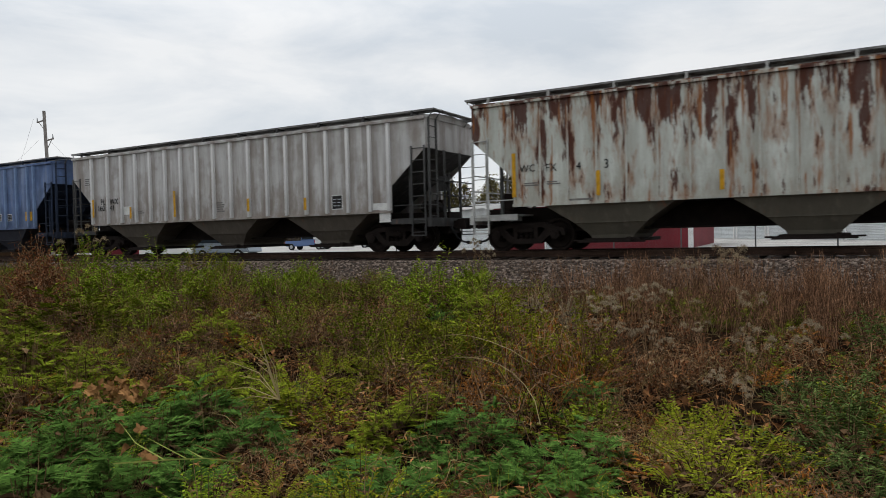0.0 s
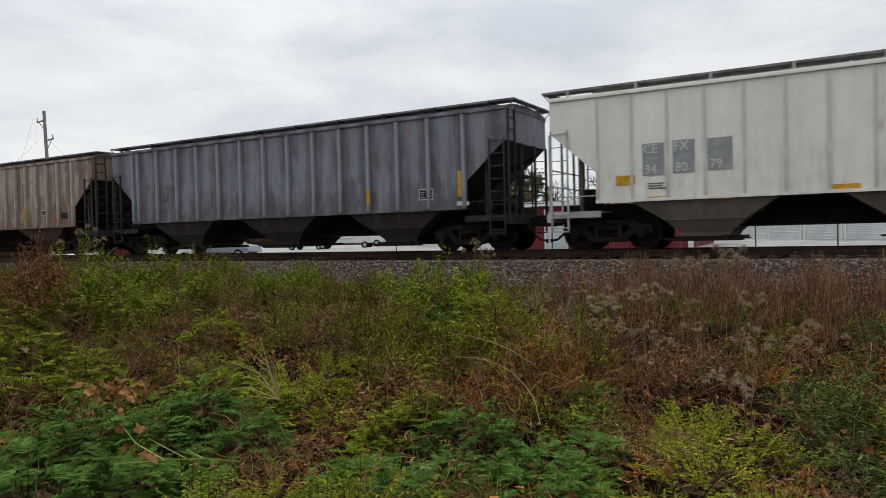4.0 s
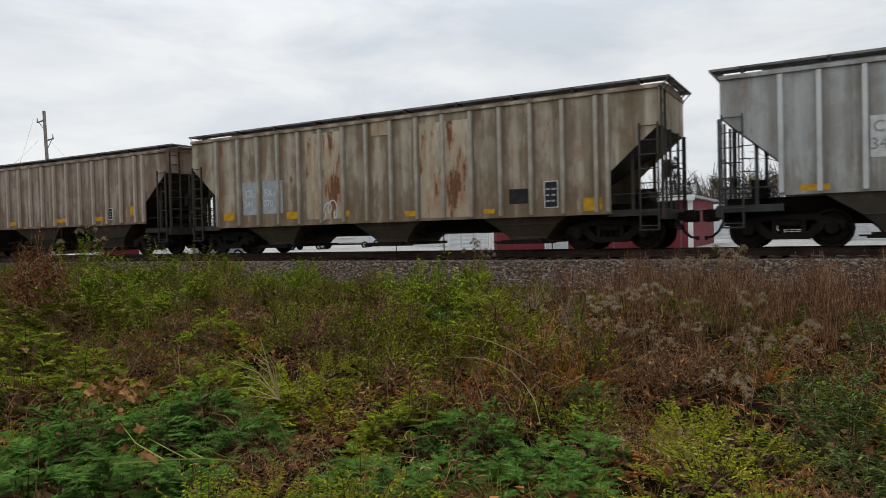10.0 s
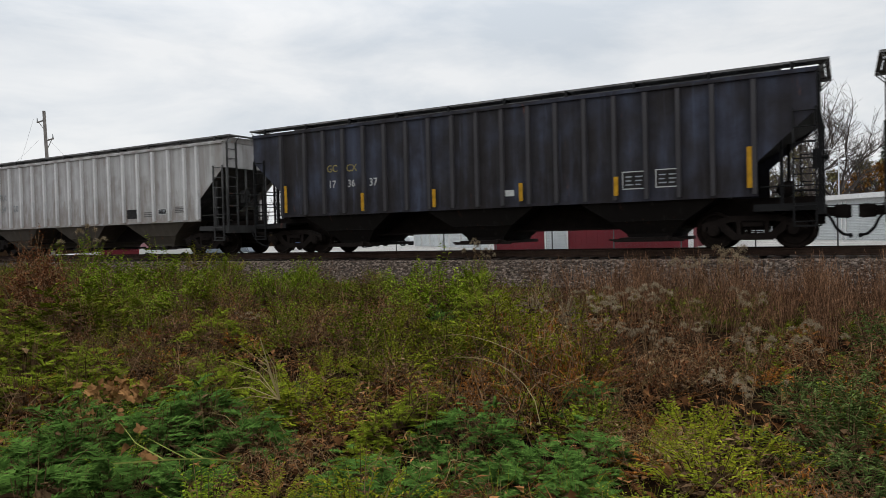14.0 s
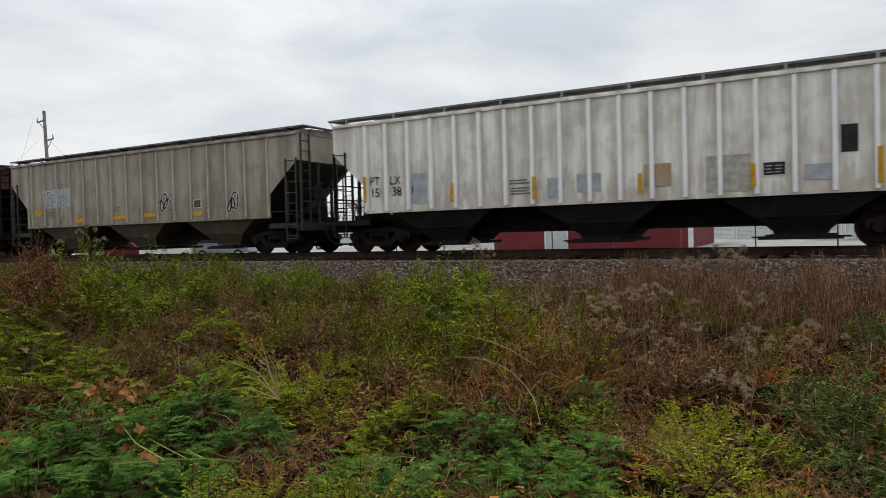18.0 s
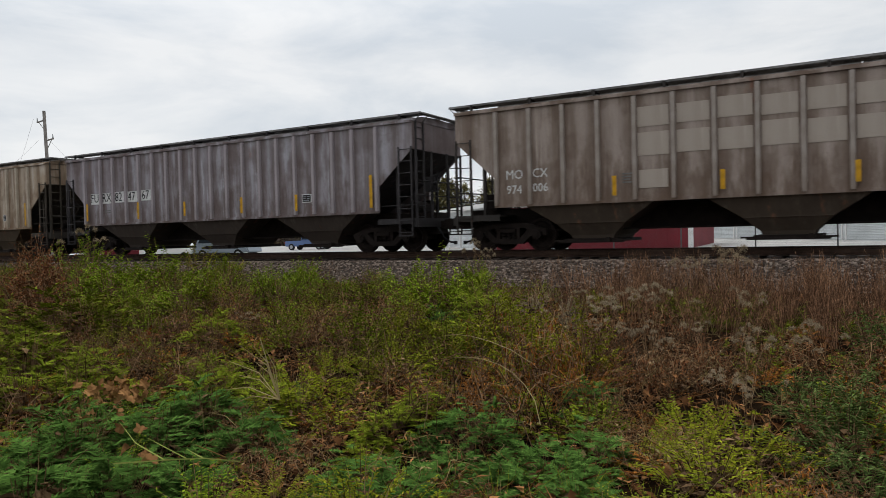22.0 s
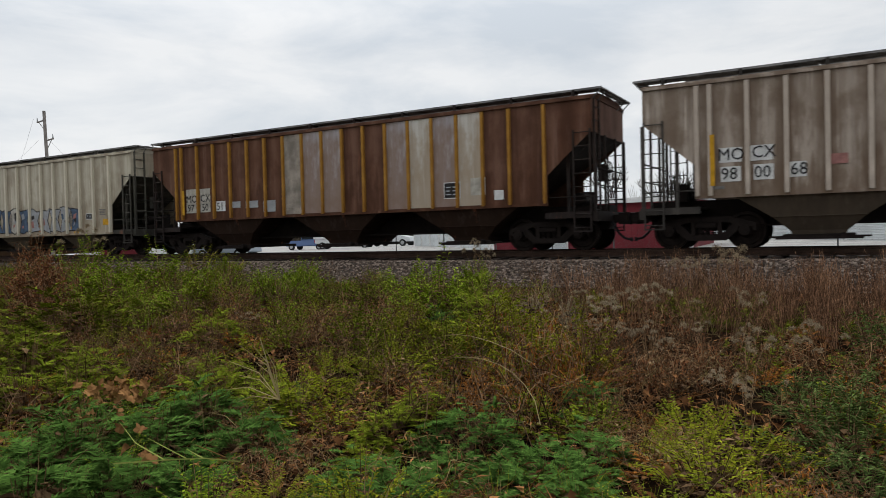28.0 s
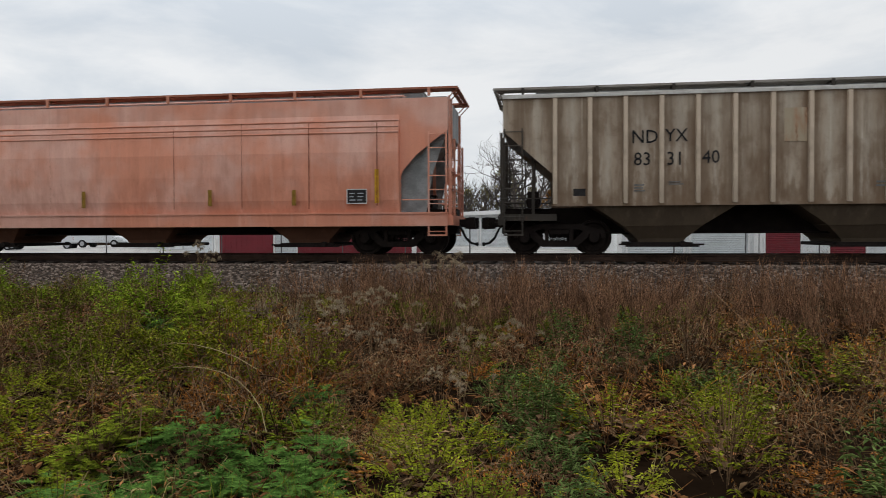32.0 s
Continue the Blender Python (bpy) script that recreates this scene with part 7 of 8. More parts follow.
bushes("tangle", BROWN, "dark brown heap of dead vines and leaves",
       ((-6.1, 3.5, 0.74, 0.65), (-3.3, 3.0, 0.41, 0.65), (-3.4, 3.3, 0.43, 0.65), (-3.2, 3.5, 0.48, 0.65), (-3.4, 4.0, 0.49, 0.65), (-2.2, 3.8, 0.33, 0.65), (-1.9, 3.6, 0.31, 0.65), (-3.9, 4.6, 0.45, 0.65), (-6.0, 7.9, 0.96, 0.65), (-6.7, 7.9, 0.84, 0.65), (-5.6, 8.3, 0.81, 0.65), (-8.0, 7.9, 0.72, 0.65), (-1.5, 5.2, 0.49, 0.65), (-1.2, 4.6, 0.44, 0.65), (-3.6, 4.8, 0.44, 0.65), (-0.1, 4.5, 0.45, 0.65), (-1.7, 5.9, 0.50, 0.65), (-1.5, 6.7, 0.67, 0.65), (-1.2, 7.3, 0.66, 0.65)), 1.1)
bushes("tangle", RUST, "heap of rust-orange withered vines",
       ((-2.6, 6.4, 0.85, 0.8), (-3.4, 7.2, 0.71, 0.7), (-2.8, 5.7, 0.57, 0.65), (-3.3, 5.4, 0.47, 0.65), (-3.0, 7.9, 0.68, 0.8), (0.1, 6.7, 0.60, 0.65), (-3.8, 5.6, 0.39, 0.65), (-2.8, 3.9, 0.28, 0.65), (-2.1, 5.9, 0.46, 0.65)), 1.3)
bushes("broad", DEEP, "dark green weed with long narrow leaves",
       ((-0.2, 5.8, 0.62, 0.8), (-0.0, 5.2, 0.61, 0.8), (0.1, 6.0, 0.59, 0.8), (-0.2, 5.0, 0.54, 0.65), (0.1, 4.6, 0.54, 0.65), (-0.4, 6.6, 0.43, 0.8)))
bushes("fluffy", FLUFF, "dry weed with pale fluffy seed heads",
       ((-7.35, 14.4, 0.80, 1.25), (-7.30, 14.3, 0.60, 1.35), (-2.2, 12.6, 0.80, 0.95), (-1.6, 12.0, 0.80, 0.95), (-1.9, 12.3, 0.80, 1.0), (-1.9, 7.5, 0.60, 0.7), (-2.2, 7.9, 0.55, 0.7), (-0.65, 5.8, 0.45, 0.9), (-0.8, 6.7, 0.55, 1), (-0.9, 6.2, 0.36, 1), (-0.7, 7.2, 0.41, 1.1), (-0.2, 7.5, 0.43, 1.2), (-2.1, 8.6, 0.65, 0.9), (-2.5, 8.4, 0.64, 0.8), (-2.7, 8.4, 0.50, 0.8), (-3.7, 8.4, 0.60, 0.8), (-19.4, 12.7, 1.30, 1.4), (-0.4, 7.3, 0.36, 1.1), (-1.7, 7.2, 0.36, 1), (-1.2, 9.0, 0.66, 1), (-1.4, 8.2, 0.47, 0.9), (-7.0, 6.9, 0.40, 1)))
for x, y, s, t in ((-14.3, 8.1, 1.3, 1.75), (-13.6, 8.2, 1.2, 1.6), (-14.9, 8.7, 1.3, 1.75), (-13.2, 7.6, 1.1, 1.3), (-14.0, 8.6, 1.2, 1.8), (-15.4, 8.9, 1.3, 1.7)):
    TAKEN.append((x, y, s))
    weed("tangle", x, y, s, t, RED_BROWN, label="tall reddish-brown dead bush hung with vines")
for x, y, s, t in ((-13.9, 7.9, 1.4, 1.3), (-14.5, 8.3, 1.5, 1.4), (-13.2, 7.7, 1.2, 1.1)):
    weed("leafy", x, y, s, t, RED_BROWN, label="reddish-brown bush of withered leaves")
for x, y, s, t in ((-4.75, 5.0, 0.9, 0.75), (-4.55, 5.2, 0.8, 0.7), (-3.9, 2.1, 0.35, 0.8), (-3.6, 2.6, 0.3, 0.8), (-1.75, 10.4, 0.8, 0.9), (-1.4, 5.8, 0.45, 0.8), (-1.7, 3.6, 0.35, 0.8), (-2.75, 3.4, 0.35, 1.1)):
    weed("grass", x, y, s, t)
for x, y, s, t in ((-2.6, 3.0, 0.6, 0.9), (-2.3, 3.2, 0.65, 0.9), (-1.7, 3.5, 0.55, 0.9), (-2.0, 3.3, 0.6, 0.8), (-1.3, 3.7, 0.5, 0.9), (-3.0, 3.9, 0.5, 0.8), (-0.9, 3.6, 0.5, 0.9)):
    weed("grass", x, y, s, t, LIME, GREEN, label="tuft of yellow-green grass among the weeds")

# low growth close to the path
bushes("leafy", GREEN, "green leafy weed with small narrow leaves", ((-0.75, 3.45, 0.50, 0.6), (-0.35, 3.60, 0.50, 0.6), (-1.05, 3.30, 0.42, 0.6), (-0.1, 3.5, 0.4, 0.6), (0.5, 3.7, 0.45, 0.6)))
bushes("feathery", BLUE_GREEN, "feathery blue-green weed with finely cut leaves", ((-1.55, 3.35, 0.42, 0.6), (-1.30, 3.65, 0.40, 0.6), (0.9, 3.9, 0.45, 0.6)))
bushes("tangle", BROWN, "dark brown heap of dead vines and leaves", ((-0.55, 3.15, 0.40, 0.6), (0.2, 3.4, 0.45, 0.6), (1.2, 3.6, 0.5, 0.6)))
weed("broad", -8.55, 6.35, 0.42, 1.7, CRIMSON, label="small plant with crimson autumn leaves")
# a mane of rust-orange stems that hangs over a dark hollow, and dead heaps behind it
for x, y, s, t in ((-2.35, 5.75, 0.80, 0.95), (-2.6, 6.15, 0.95, 0.95), (-2.9, 6.6, 0.90, 0.90), (-2.2, 6.4, 0.85, 0.85), (-3.2, 6.2, 0.80, 0.80), (-3.5, 6.9, 0.80, 0.75), (-3.0, 5.5, 0.70, 0.7), (-1.1, 5.4, 0.5, 0.7), (0.6, 6.4, 0.8, 0.8), (1.2, 6.9, 0.8, 0.8)):
    weed("grass", x, y, s, t, RUST, RUST, label="drooping tuft of rust-orange dry stems")
    TAKEN.append((x, y, s * 0.7))
bushes("leafy", LIME, "yellow-green leafy weed with small narrow leaves", ((-2.95, 7.1, 0.55, 0.8), (-2.3, 7.3, 0.5, 0.7), (-3.6, 7.5, 0.5, 0.7)))
bushes("bushy", LIME, "yellow-green mound of leaves turning in autumn", ((-3.1, 7.0, 0.8, 1.0), (-2.75, 6.5, 0.75, 0.95), (-3.5, 7.4, 0.75, 1.0), (-2.3, 7.0, 0.65, 0.9)))
bushes("fluffy", FLUFF, "dry weed with pale fluffy seed heads", ((-2.9, 9.2, 0.7, 0.8), (-2.5, 9.0, 0.7, 0.8), (-2.1, 9.1, 0.7, 0.8), (-3.3, 9.6, 0.7, 0.75), (-0.4, 8.9, 0.6, 0.8)))
bushes("bushy", GREEN, "low green leafy mound among dead vines", ((-5.0, 6.6, 0.75, 0.85), (-4.35, 6.3, 0.65, 0.8), (-5.4, 7.4, 0.75, 0.85), (-3.9, 6.8, 0.7, 0.85), (-6.3, 6.9, 0.6, 0.75)))
bushes("bushy", LIME, "yellow-green mound of leaves turning in autumn", ((-4.65, 6.9, 0.7, 0.85), (-4.9, 7.7, 0.7, 0.85), (-3.8, 7.6, 0.6, 0.85)))
bushes("tangle", RED_BROWN, "reddish-brown heap of dead stems", ((-2.7, 8.8, 0.8, 0.7), (-2.2, 9.6, 0.8, 0.7), (-2.4, 8.2, 0.7, 0.65), (-1.35, 7.0, 0.75, 0.7), (-1.1, 7.7, 0.8, 0.7), (-1.75, 6.6, 0.6, 0.65), (-0.5, 8.3, 0.8, 0.7), (0.3, 7.8, 0.8, 0.7), (-1.6, 8.3, 0.7, 0.7)))

# the rest of the near growth, mound beside mound
FILL = {"bg": ("feathery", BLUE_GREEN, "feathery blue-green weed with finely cut leaves"), "gr": ("feathery", GREEN, "feathery green weed with finely cut leaves"),
        "fr": ("leafy", FRESH, "fresh green leafy bush with narrow leaves"), "li": ("leafy", LIME, "yellow-green leafy weed with small narrow leaves"),
        "br": ("tangle", BROWN, "dark brown heap of dead vines and leaves"), "ru": ("tangle", RUST, "heap of rust-orange withered vines"),
        "de": ("broad", DEEP, "dark green weed with long narrow leaves")}
rnd = random.Random(77)
made = 0
while made < 900:
    y = 2.6 + 6.2 * rnd.random() ** 1.2
    x = y * (rnd.uniform(-1.9, 0.62) if made < 650 else rnd.uniform(-0.3, 0.62))
    s = rnd.uniform(0.55, 0.90) * (0.8 + 0.06 * y)
    if x * x + y * y < 7.0:
        continue
    near = min((x - a) ** 2 + (y - b) ** 2 - (0.33 * (c + s)) ** 2 for a, b, c in TAKEN)
    made += 1
    if near < 0:
        continue
    if hollow(x, y) < 0.5:
        mix = ["br"] * 4 + ["ru"] + ["gr"] * 2 + ["br"] * 2 + ["li"] * 2
    elif x / y < -0.95:
        mix = ["gr"] * 4 + ["br"] * 5 + ["fr"] + ["li"] * 3 + ["bg"]
    elif x / y < -0.3:
        mix = ["br"] * 3 + ["ru"] * 4 + ["li"] * 6 + ["gr"] * 5 + ["bg"]
    else:
        mix = ["br"] * 4 + ["de"] * 2 + ["ru"] * 4 + ["br"] * 2 + ["li"] * 3
    k = noise.noise(Vector((x * 0.55, y * 0.75, 4.0))) * 0.9 + 0.5 + rnd.uniform(-0.16, 0.16)
    kind, leaf, label = FILL[mix[min(len(mix) - 1, max(0, int(k * len(mix))))]]
    TAKEN.append((x, y, s))
    weed(kind, x, y, s, rnd.uniform(0.6, 0.95) * (1.0 if y < 4.5 else 1.25), leaf, label=label)


# ---- fallen leaves and broken stems ----
DEAD_LEAF = leafy("fallen_leaf", (0.105, 0.046, 0.018), (0.46, 0.245, 0.100))


def fallen_leaf_mesh(seed):
    """A curled, lobed dead leaf about 16 cm long."""
    r = random.Random(seed)
    b = Bits()
    n = 20
    rim = []
    for i in range(n):
        a = 2 * math.pi * i / n
        rad = 0.075 * (1 + 0.30 * math.cos(5 * a)) * r.uniform(0.85, 1.12)
        x, y = rad * math.cos(a) * 1.15, rad * math.sin(a)
        rim.append((x, y, 0.55 * abs(y) - 2.2 * x * x + 0.010 * math.sin(3 * a + seed) + r.uniform(-0.008, 0.012)))
    faces = [(0, 1 + i, 1 + (i + 1) % n) for i in range(n)]
    b.put([(0, 0, 0.005)] + rim, faces)
    tube(b, [(-0.06, 0, 0), (-0.12, 0.02, 0.02)], 0.002, 0.001)
    return b.mesh("fallen_leaf")


leaf_meshes = [fallen_leaf_mesh(s) for s in range(4)]
random.seed(5)
for cx, cy, spread, count in ((-5.75, 4.0, 0.24, 34), (-5.3, 3.7, 0.22, 24), (-4.7, 3.35, 0.2, 7), (-3.8, 2.9, 0.25, 3)):
    for _ in range(count):
        x, y = cx + random.gauss(0, spread), cy + random.gauss(0, spread * 0.6)
        tagged(placed("fallen_leaf", leaf_meshes[random.randrange(4)], DEAD_LEAF, None,
                      pose(x, y, ground_height(x, y) + random.uniform(0.26, 0.42), random.uniform(-70, 70), random.uniform(-70, 70), random.uniform(0, 360)) @ Matrix.Diagonal((0.52, 0.52, 0.52, 1))),
               "large curled brown dead leaf on the weeds", "dead leaf", "fallen leaves")


def stem_thing(name, pts, r0, r1, mat, label, twigs=()):
    b = Bits()
    tube(b, pts, r0, r1)
    ob = tagged(placed(name, b.mesh(name), mat), label, "stem")
    for tw in twigs:
        b = Bits()
        tube(b, tw, r1 * 1.3, r1 * 0.5)
        placed("twig", b.mesh("twig"), mat, ob)
    return ob


stem_thing("broken_stem", [(-3.55, 2.45, -0.71), (-3.12, 2.45, -0.63), (-2.83, 2.45, -0.58), (-2.57, 2.45, -0.56)], 0.0048, 0.003, STALK, "broken pale green stem lying on the weeds",
           ([(-3.12, 2.45, -0.63), (-3.35, 2.45, -0.57), (-3.48, 2.45, -0.47)], [(-2.95, 2.45, -0.60), (-3.25, 2.45, -0.53)], [(-2.83, 2.45, -0.58), (-2.95, 2.45, -0.55)]))
stem_thing("dried_stalk", [(-4.04, 4.30, -0.80), (-4.13, 4.28, -0.53), (-4.19, 4.25, -0.29)], 0.0070, 0.004, BLEACHED, "fan of pale dry stems rising from the weeds",
           ([(-4.04, 4.30, -0.80), (-4.24, 4.28, -0.59), (-4.55, 4.25, -0.51)], [(-4.04, 4.30, -0.80), (-4.15, 4.28, -0.52), (-4.42, 4.25, -0.37)], [(-4.04, 4.30, -0.80), (-4.14, 4.28, -0.50), (-4.32, 4.25, -0.32)], [(-4.04, 4.30, -0.80), (-4.06, 4.28, -0.53), (-4.13, 4.25, -0.39)], [(-4.04, 4.30, -0.80), (-4.36, 4.28, -0.72), (-4.63, 4.25, -0.76)], [(-4.04, 4.30, -0.80), (-4.32, 4.28, -0.79), (-4.62, 4.25, -0.91)], [(-4.04, 4.30, -0.80), (-4.13, 4.28, -0.58), (-4.26, 4.25, -0.49)], [(-4.04, 4.30, -0.80), (-4.23, 4.28, -0.65), (-4.43, 4.25, -0.62)], [(-4.04, 4.30, -0.80), (-4.08, 4.28, -0.58), (-4.04, 4.25, -0.48)]))
stem_thing("arching_stem", [(-1.72, 4.2, -0.72), (-1.77, 4.24, -0.58), (-1.85, 4.27, -0.49), (-1.95, 4.3, -0.42), (-2.07, 4.33, -0.375), (-2.2, 4.36, -0.355), (-2.33, 4.38, -0.352), (-2.45, 4.4, -0.365)], 0.0038, 0.0018, BLEACHED, "pale dry stem arching out of the weeds")
stem_thing("arching_stem", [(-2.5, 5.9, -0.66), (-2.68, 5.9, -0.56), (-2.9, 5.9, -0.49), (-3.1, 5.92, -0.455), (-3.3, 5.95, -0.45), (-3.46, 5.98, -0.48), (-3.6, 6.0, -0.54)], 0.0042, 0.0018, BLEACHED, "pale dry stem arching out of the weeds")
stem_thing("leaning_stalk", [(2.15, 6.2, -0.70), (1.9, 6.8, -0.35), (1.6, 7.5, 0.05), (1.55, 7.6, 0.22)], 0.005, 0.003, TWIG, "long bare grey stalk leaning over the weeds")


# ---- behind the track: yard, fence, storage sheds ----
CONCRETE = simple("pale_concrete", (0.42, 0.41, 0.39), 0.9, 0.0, 0.25, 0.6)
SHED_WHITE = simple("white_ribbed_metal", (0.62, 0.64, 0.64), 0.6, 0.0, 0.15, 0.8)
DOOR_WHITE = simple("white_roller_door", (0.55, 0.58, 0.59), 0.6, 0.0, 0.15, 1.0)
SHED_RED = simple("maroon_metal", (0.17, 0.022, 0.030), 0.6, 0.0, 0.2, 0.8)
SHED_TRIM = simple("white_trim", (0.72, 0.72, 0.71), 0.6, 0.0, 0.1, 2.0)
SHED_ROOF = simple("grey_metal_roof", (0.36, 0.37, 0.38), 0.5, 0.2, 0.2, 1.0)

bm = bmesh.new()
yard_x, yard_y = [-90, -70, -50, -40, -30, -24, -18, -10, 0, 10, 24, 40], [27.2, 30, 34, 38, 44, 50, 56, 64, 74]
grid = [[bm.verts.new((x, y, ground_height(x, y) + 0.03)) for y in yard_y] for x in yard_x]
for i in range(len(yard_x) - 1):
    for j in range(len(yard_y) - 1):
        bm.faces.new((grid[i][j], grid[i + 1][j], grid[i + 1][j + 1], grid[i][j + 1]))
tagged(part("pavement", bm, CONCRETE, None, smooth=True), "pale worn concrete yard between storage sheds", "yard", kind="structure")


def roller_door_mesh(w, h):
    bm = bmesh.new()
    n = int(h / 0.085)
    d = h / n
    edge = []
    for i in range(n):
        edge += [(-0.012, d * i + 0.002), (-0.03, d * (i + 0.3)), (-0.03, d * (i + 0.7))]
    edge += [(-0.012, h), (0.01, h), (0.01, 0.0)]
    loft(bm, [[(x, y, z) for y, z in edge] for x in (0, w)])
    return done("roller_door", bm)


def shed(name, x, y, turn, length, depth, height, wall, doors, door_mat, label, trim=SHED_TRIM, door_w=2.6):
    """A low storage shed; its front runs length metres along local x from (x, y); local y points into the shed."""
    z = min(ground_height(x, y), ground_height(x + length * math.cos(radians(turn)), y + length * math.sin(radians(turn)))) - 0.1
    ob = tagged(new(name), label, "shed", "storage sheds")
    ob.matrix_basis = pose(x, y, z, 0, 0, turn)
    bm = bmesh.new()
    box(bm, 0, length, 0.0, depth, 0, height)
    part("wall", bm, wall, ob)
    # upright ribs in the metal sheet
    bm = bmesh.new()
    for i in range(int(length / 0.3)):
        u = 0.15 + 0.3 * i
        box(bm, u - 0.02, u + 0.02, -0.012, 0.0, 0.05, height - 0.3)
    tagged(part("wall_ribs", bm, wall, ob), kind="stuff")
    bm = bmesh.new()
    prism(bm, [(-0.25, height), (length + 0.25, height), (length + 0.25, height + 0.12), (-0.25, height + 0.12)], -0.3, depth + 0.3)
    part("roof", bm, SHED_ROOF, ob)
    bm = bmesh.new()
    box(bm, -0.27, length + 0.27, -0.34, -0.30, height - 0.12, height + 0.14)
    part("fascia", bm, trim, ob)
    for u in (0.0, length):
        bm = bmesh.new()
        box(bm, u - 0.12, u + 0.12, -0.03, 0.03, 0, height)
        part("corner_trim", bm, trim, ob)
    for u in doors:
        d = placed("roller_door", shared(("roller", door_w), lambda: roller_door_mesh(door_w, 2.15)), door_mat, ob, pose(u, -0.006, 0.05))
        for v in (-0.1, door_w + 0.02):
            placed("door_jamb", shared("jamb", lambda: jamb_mesh()), trim, d, pose(v, 0, 0))
    return ob


def jamb_mesh():
    bm = bmesh.new()
    box(bm, 0, 0.08, -0.05, 0.0, 0, 2.3)
    return done("door_jamb", bm)


shed("storage_shed", -32.6, 51.9, -46, 21.2, 8, 2.7, SHED_WHITE, [0.3 + 3.0 * i for i in range(7)], DOOR_WHITE, "long white metal storage shed with roller doors")
shed("storage_shed", -17.6, 36.4, 0, 10.9, 7, 2.62, SHED_RED, [3.3], DOOR_WHITE, "maroon metal storage shed with a white roller door", door_w=1.15)
shed("storage_shed", -8.8, 53.2, -45, 19.0, 9, 2.55, SHED_WHITE, [0.5 + 3.0 * i for i in range(6)], DOOR_WHITE, "white metal storage shed with roller doors across the yard")
shed("storage_shed", 3.6, 34.4, 0, 6.2, 8, 2.7, SHED_WHITE, [0.4, 3.3], DOOR_WHITE, "white metal storage shed with two roller doors", door_w=2.5)
shed("storage_shed", 10.0, 34.4, 0, 9.0, 8, 2.7, SHED_WHITE, [0.2, 3.0, 5.8], SHED_RED, "white metal storage shed with maroon roller doors", door_w=1.5)

# chain-link fence along the yard
GALV = simple("galvanised_wire", (0.13, 0.13, 0.13), 0.6, 0.5, 0.3, 3.0)
fence = tagged(new("chain_link_fence"), "galvanised chain-link fence along the storage yard", "fence")
fence.matrix_basis = pose(0, 31.0, -0.55)
for i in range(14):
    bm = bmesh.new()
    rod(bm, (0, 0, 0), (0, 0, 1.85), 0.03, 8)
    rod(bm, (0, 0, 1.85), (0, 0, 1.9), 0.04, 8, 0.01)
    part("fence_post", bm, GALV, fence, m=pose(-20.6 + 2.9 * i, 0, 0))
bm = bmesh.new()
rod(bm, (-20.6, 0, 1.83), (17.1, 0, 1.83), 0.022, 6)
part("top_rail", bm, GALV, fence)
b = Bits()
for i in range(330):
    u = -22.2 + 0.12 * i
    tube(b, [(u, -0.035, 0.02), (u + 1.78, -0.035, 1.8)], 0.0013, 0.0013)
    tube(b, [(u + 1.78, -0.04, 0.02), (u, -0.04, 1.8)], 0.0013, 0.0013)
tagged(placed("wire_mesh", b.mesh("wire_mesh"), GALV, fence), kind="stuff")


# ---- parked vehicles ----
GLASS = shader("car_glass", (0.02, 0.025, 0.03), 0.08)
TYRE = simple("tyre", (0.02, 0.02, 0.02), 0.9)
LAMP = shader("tail_lamp", (0.35, 0.02, 0.02), 0.3)
HUB = shader("hub_metal", (0.4, 0.4, 0.41), 0.35, 0.8)


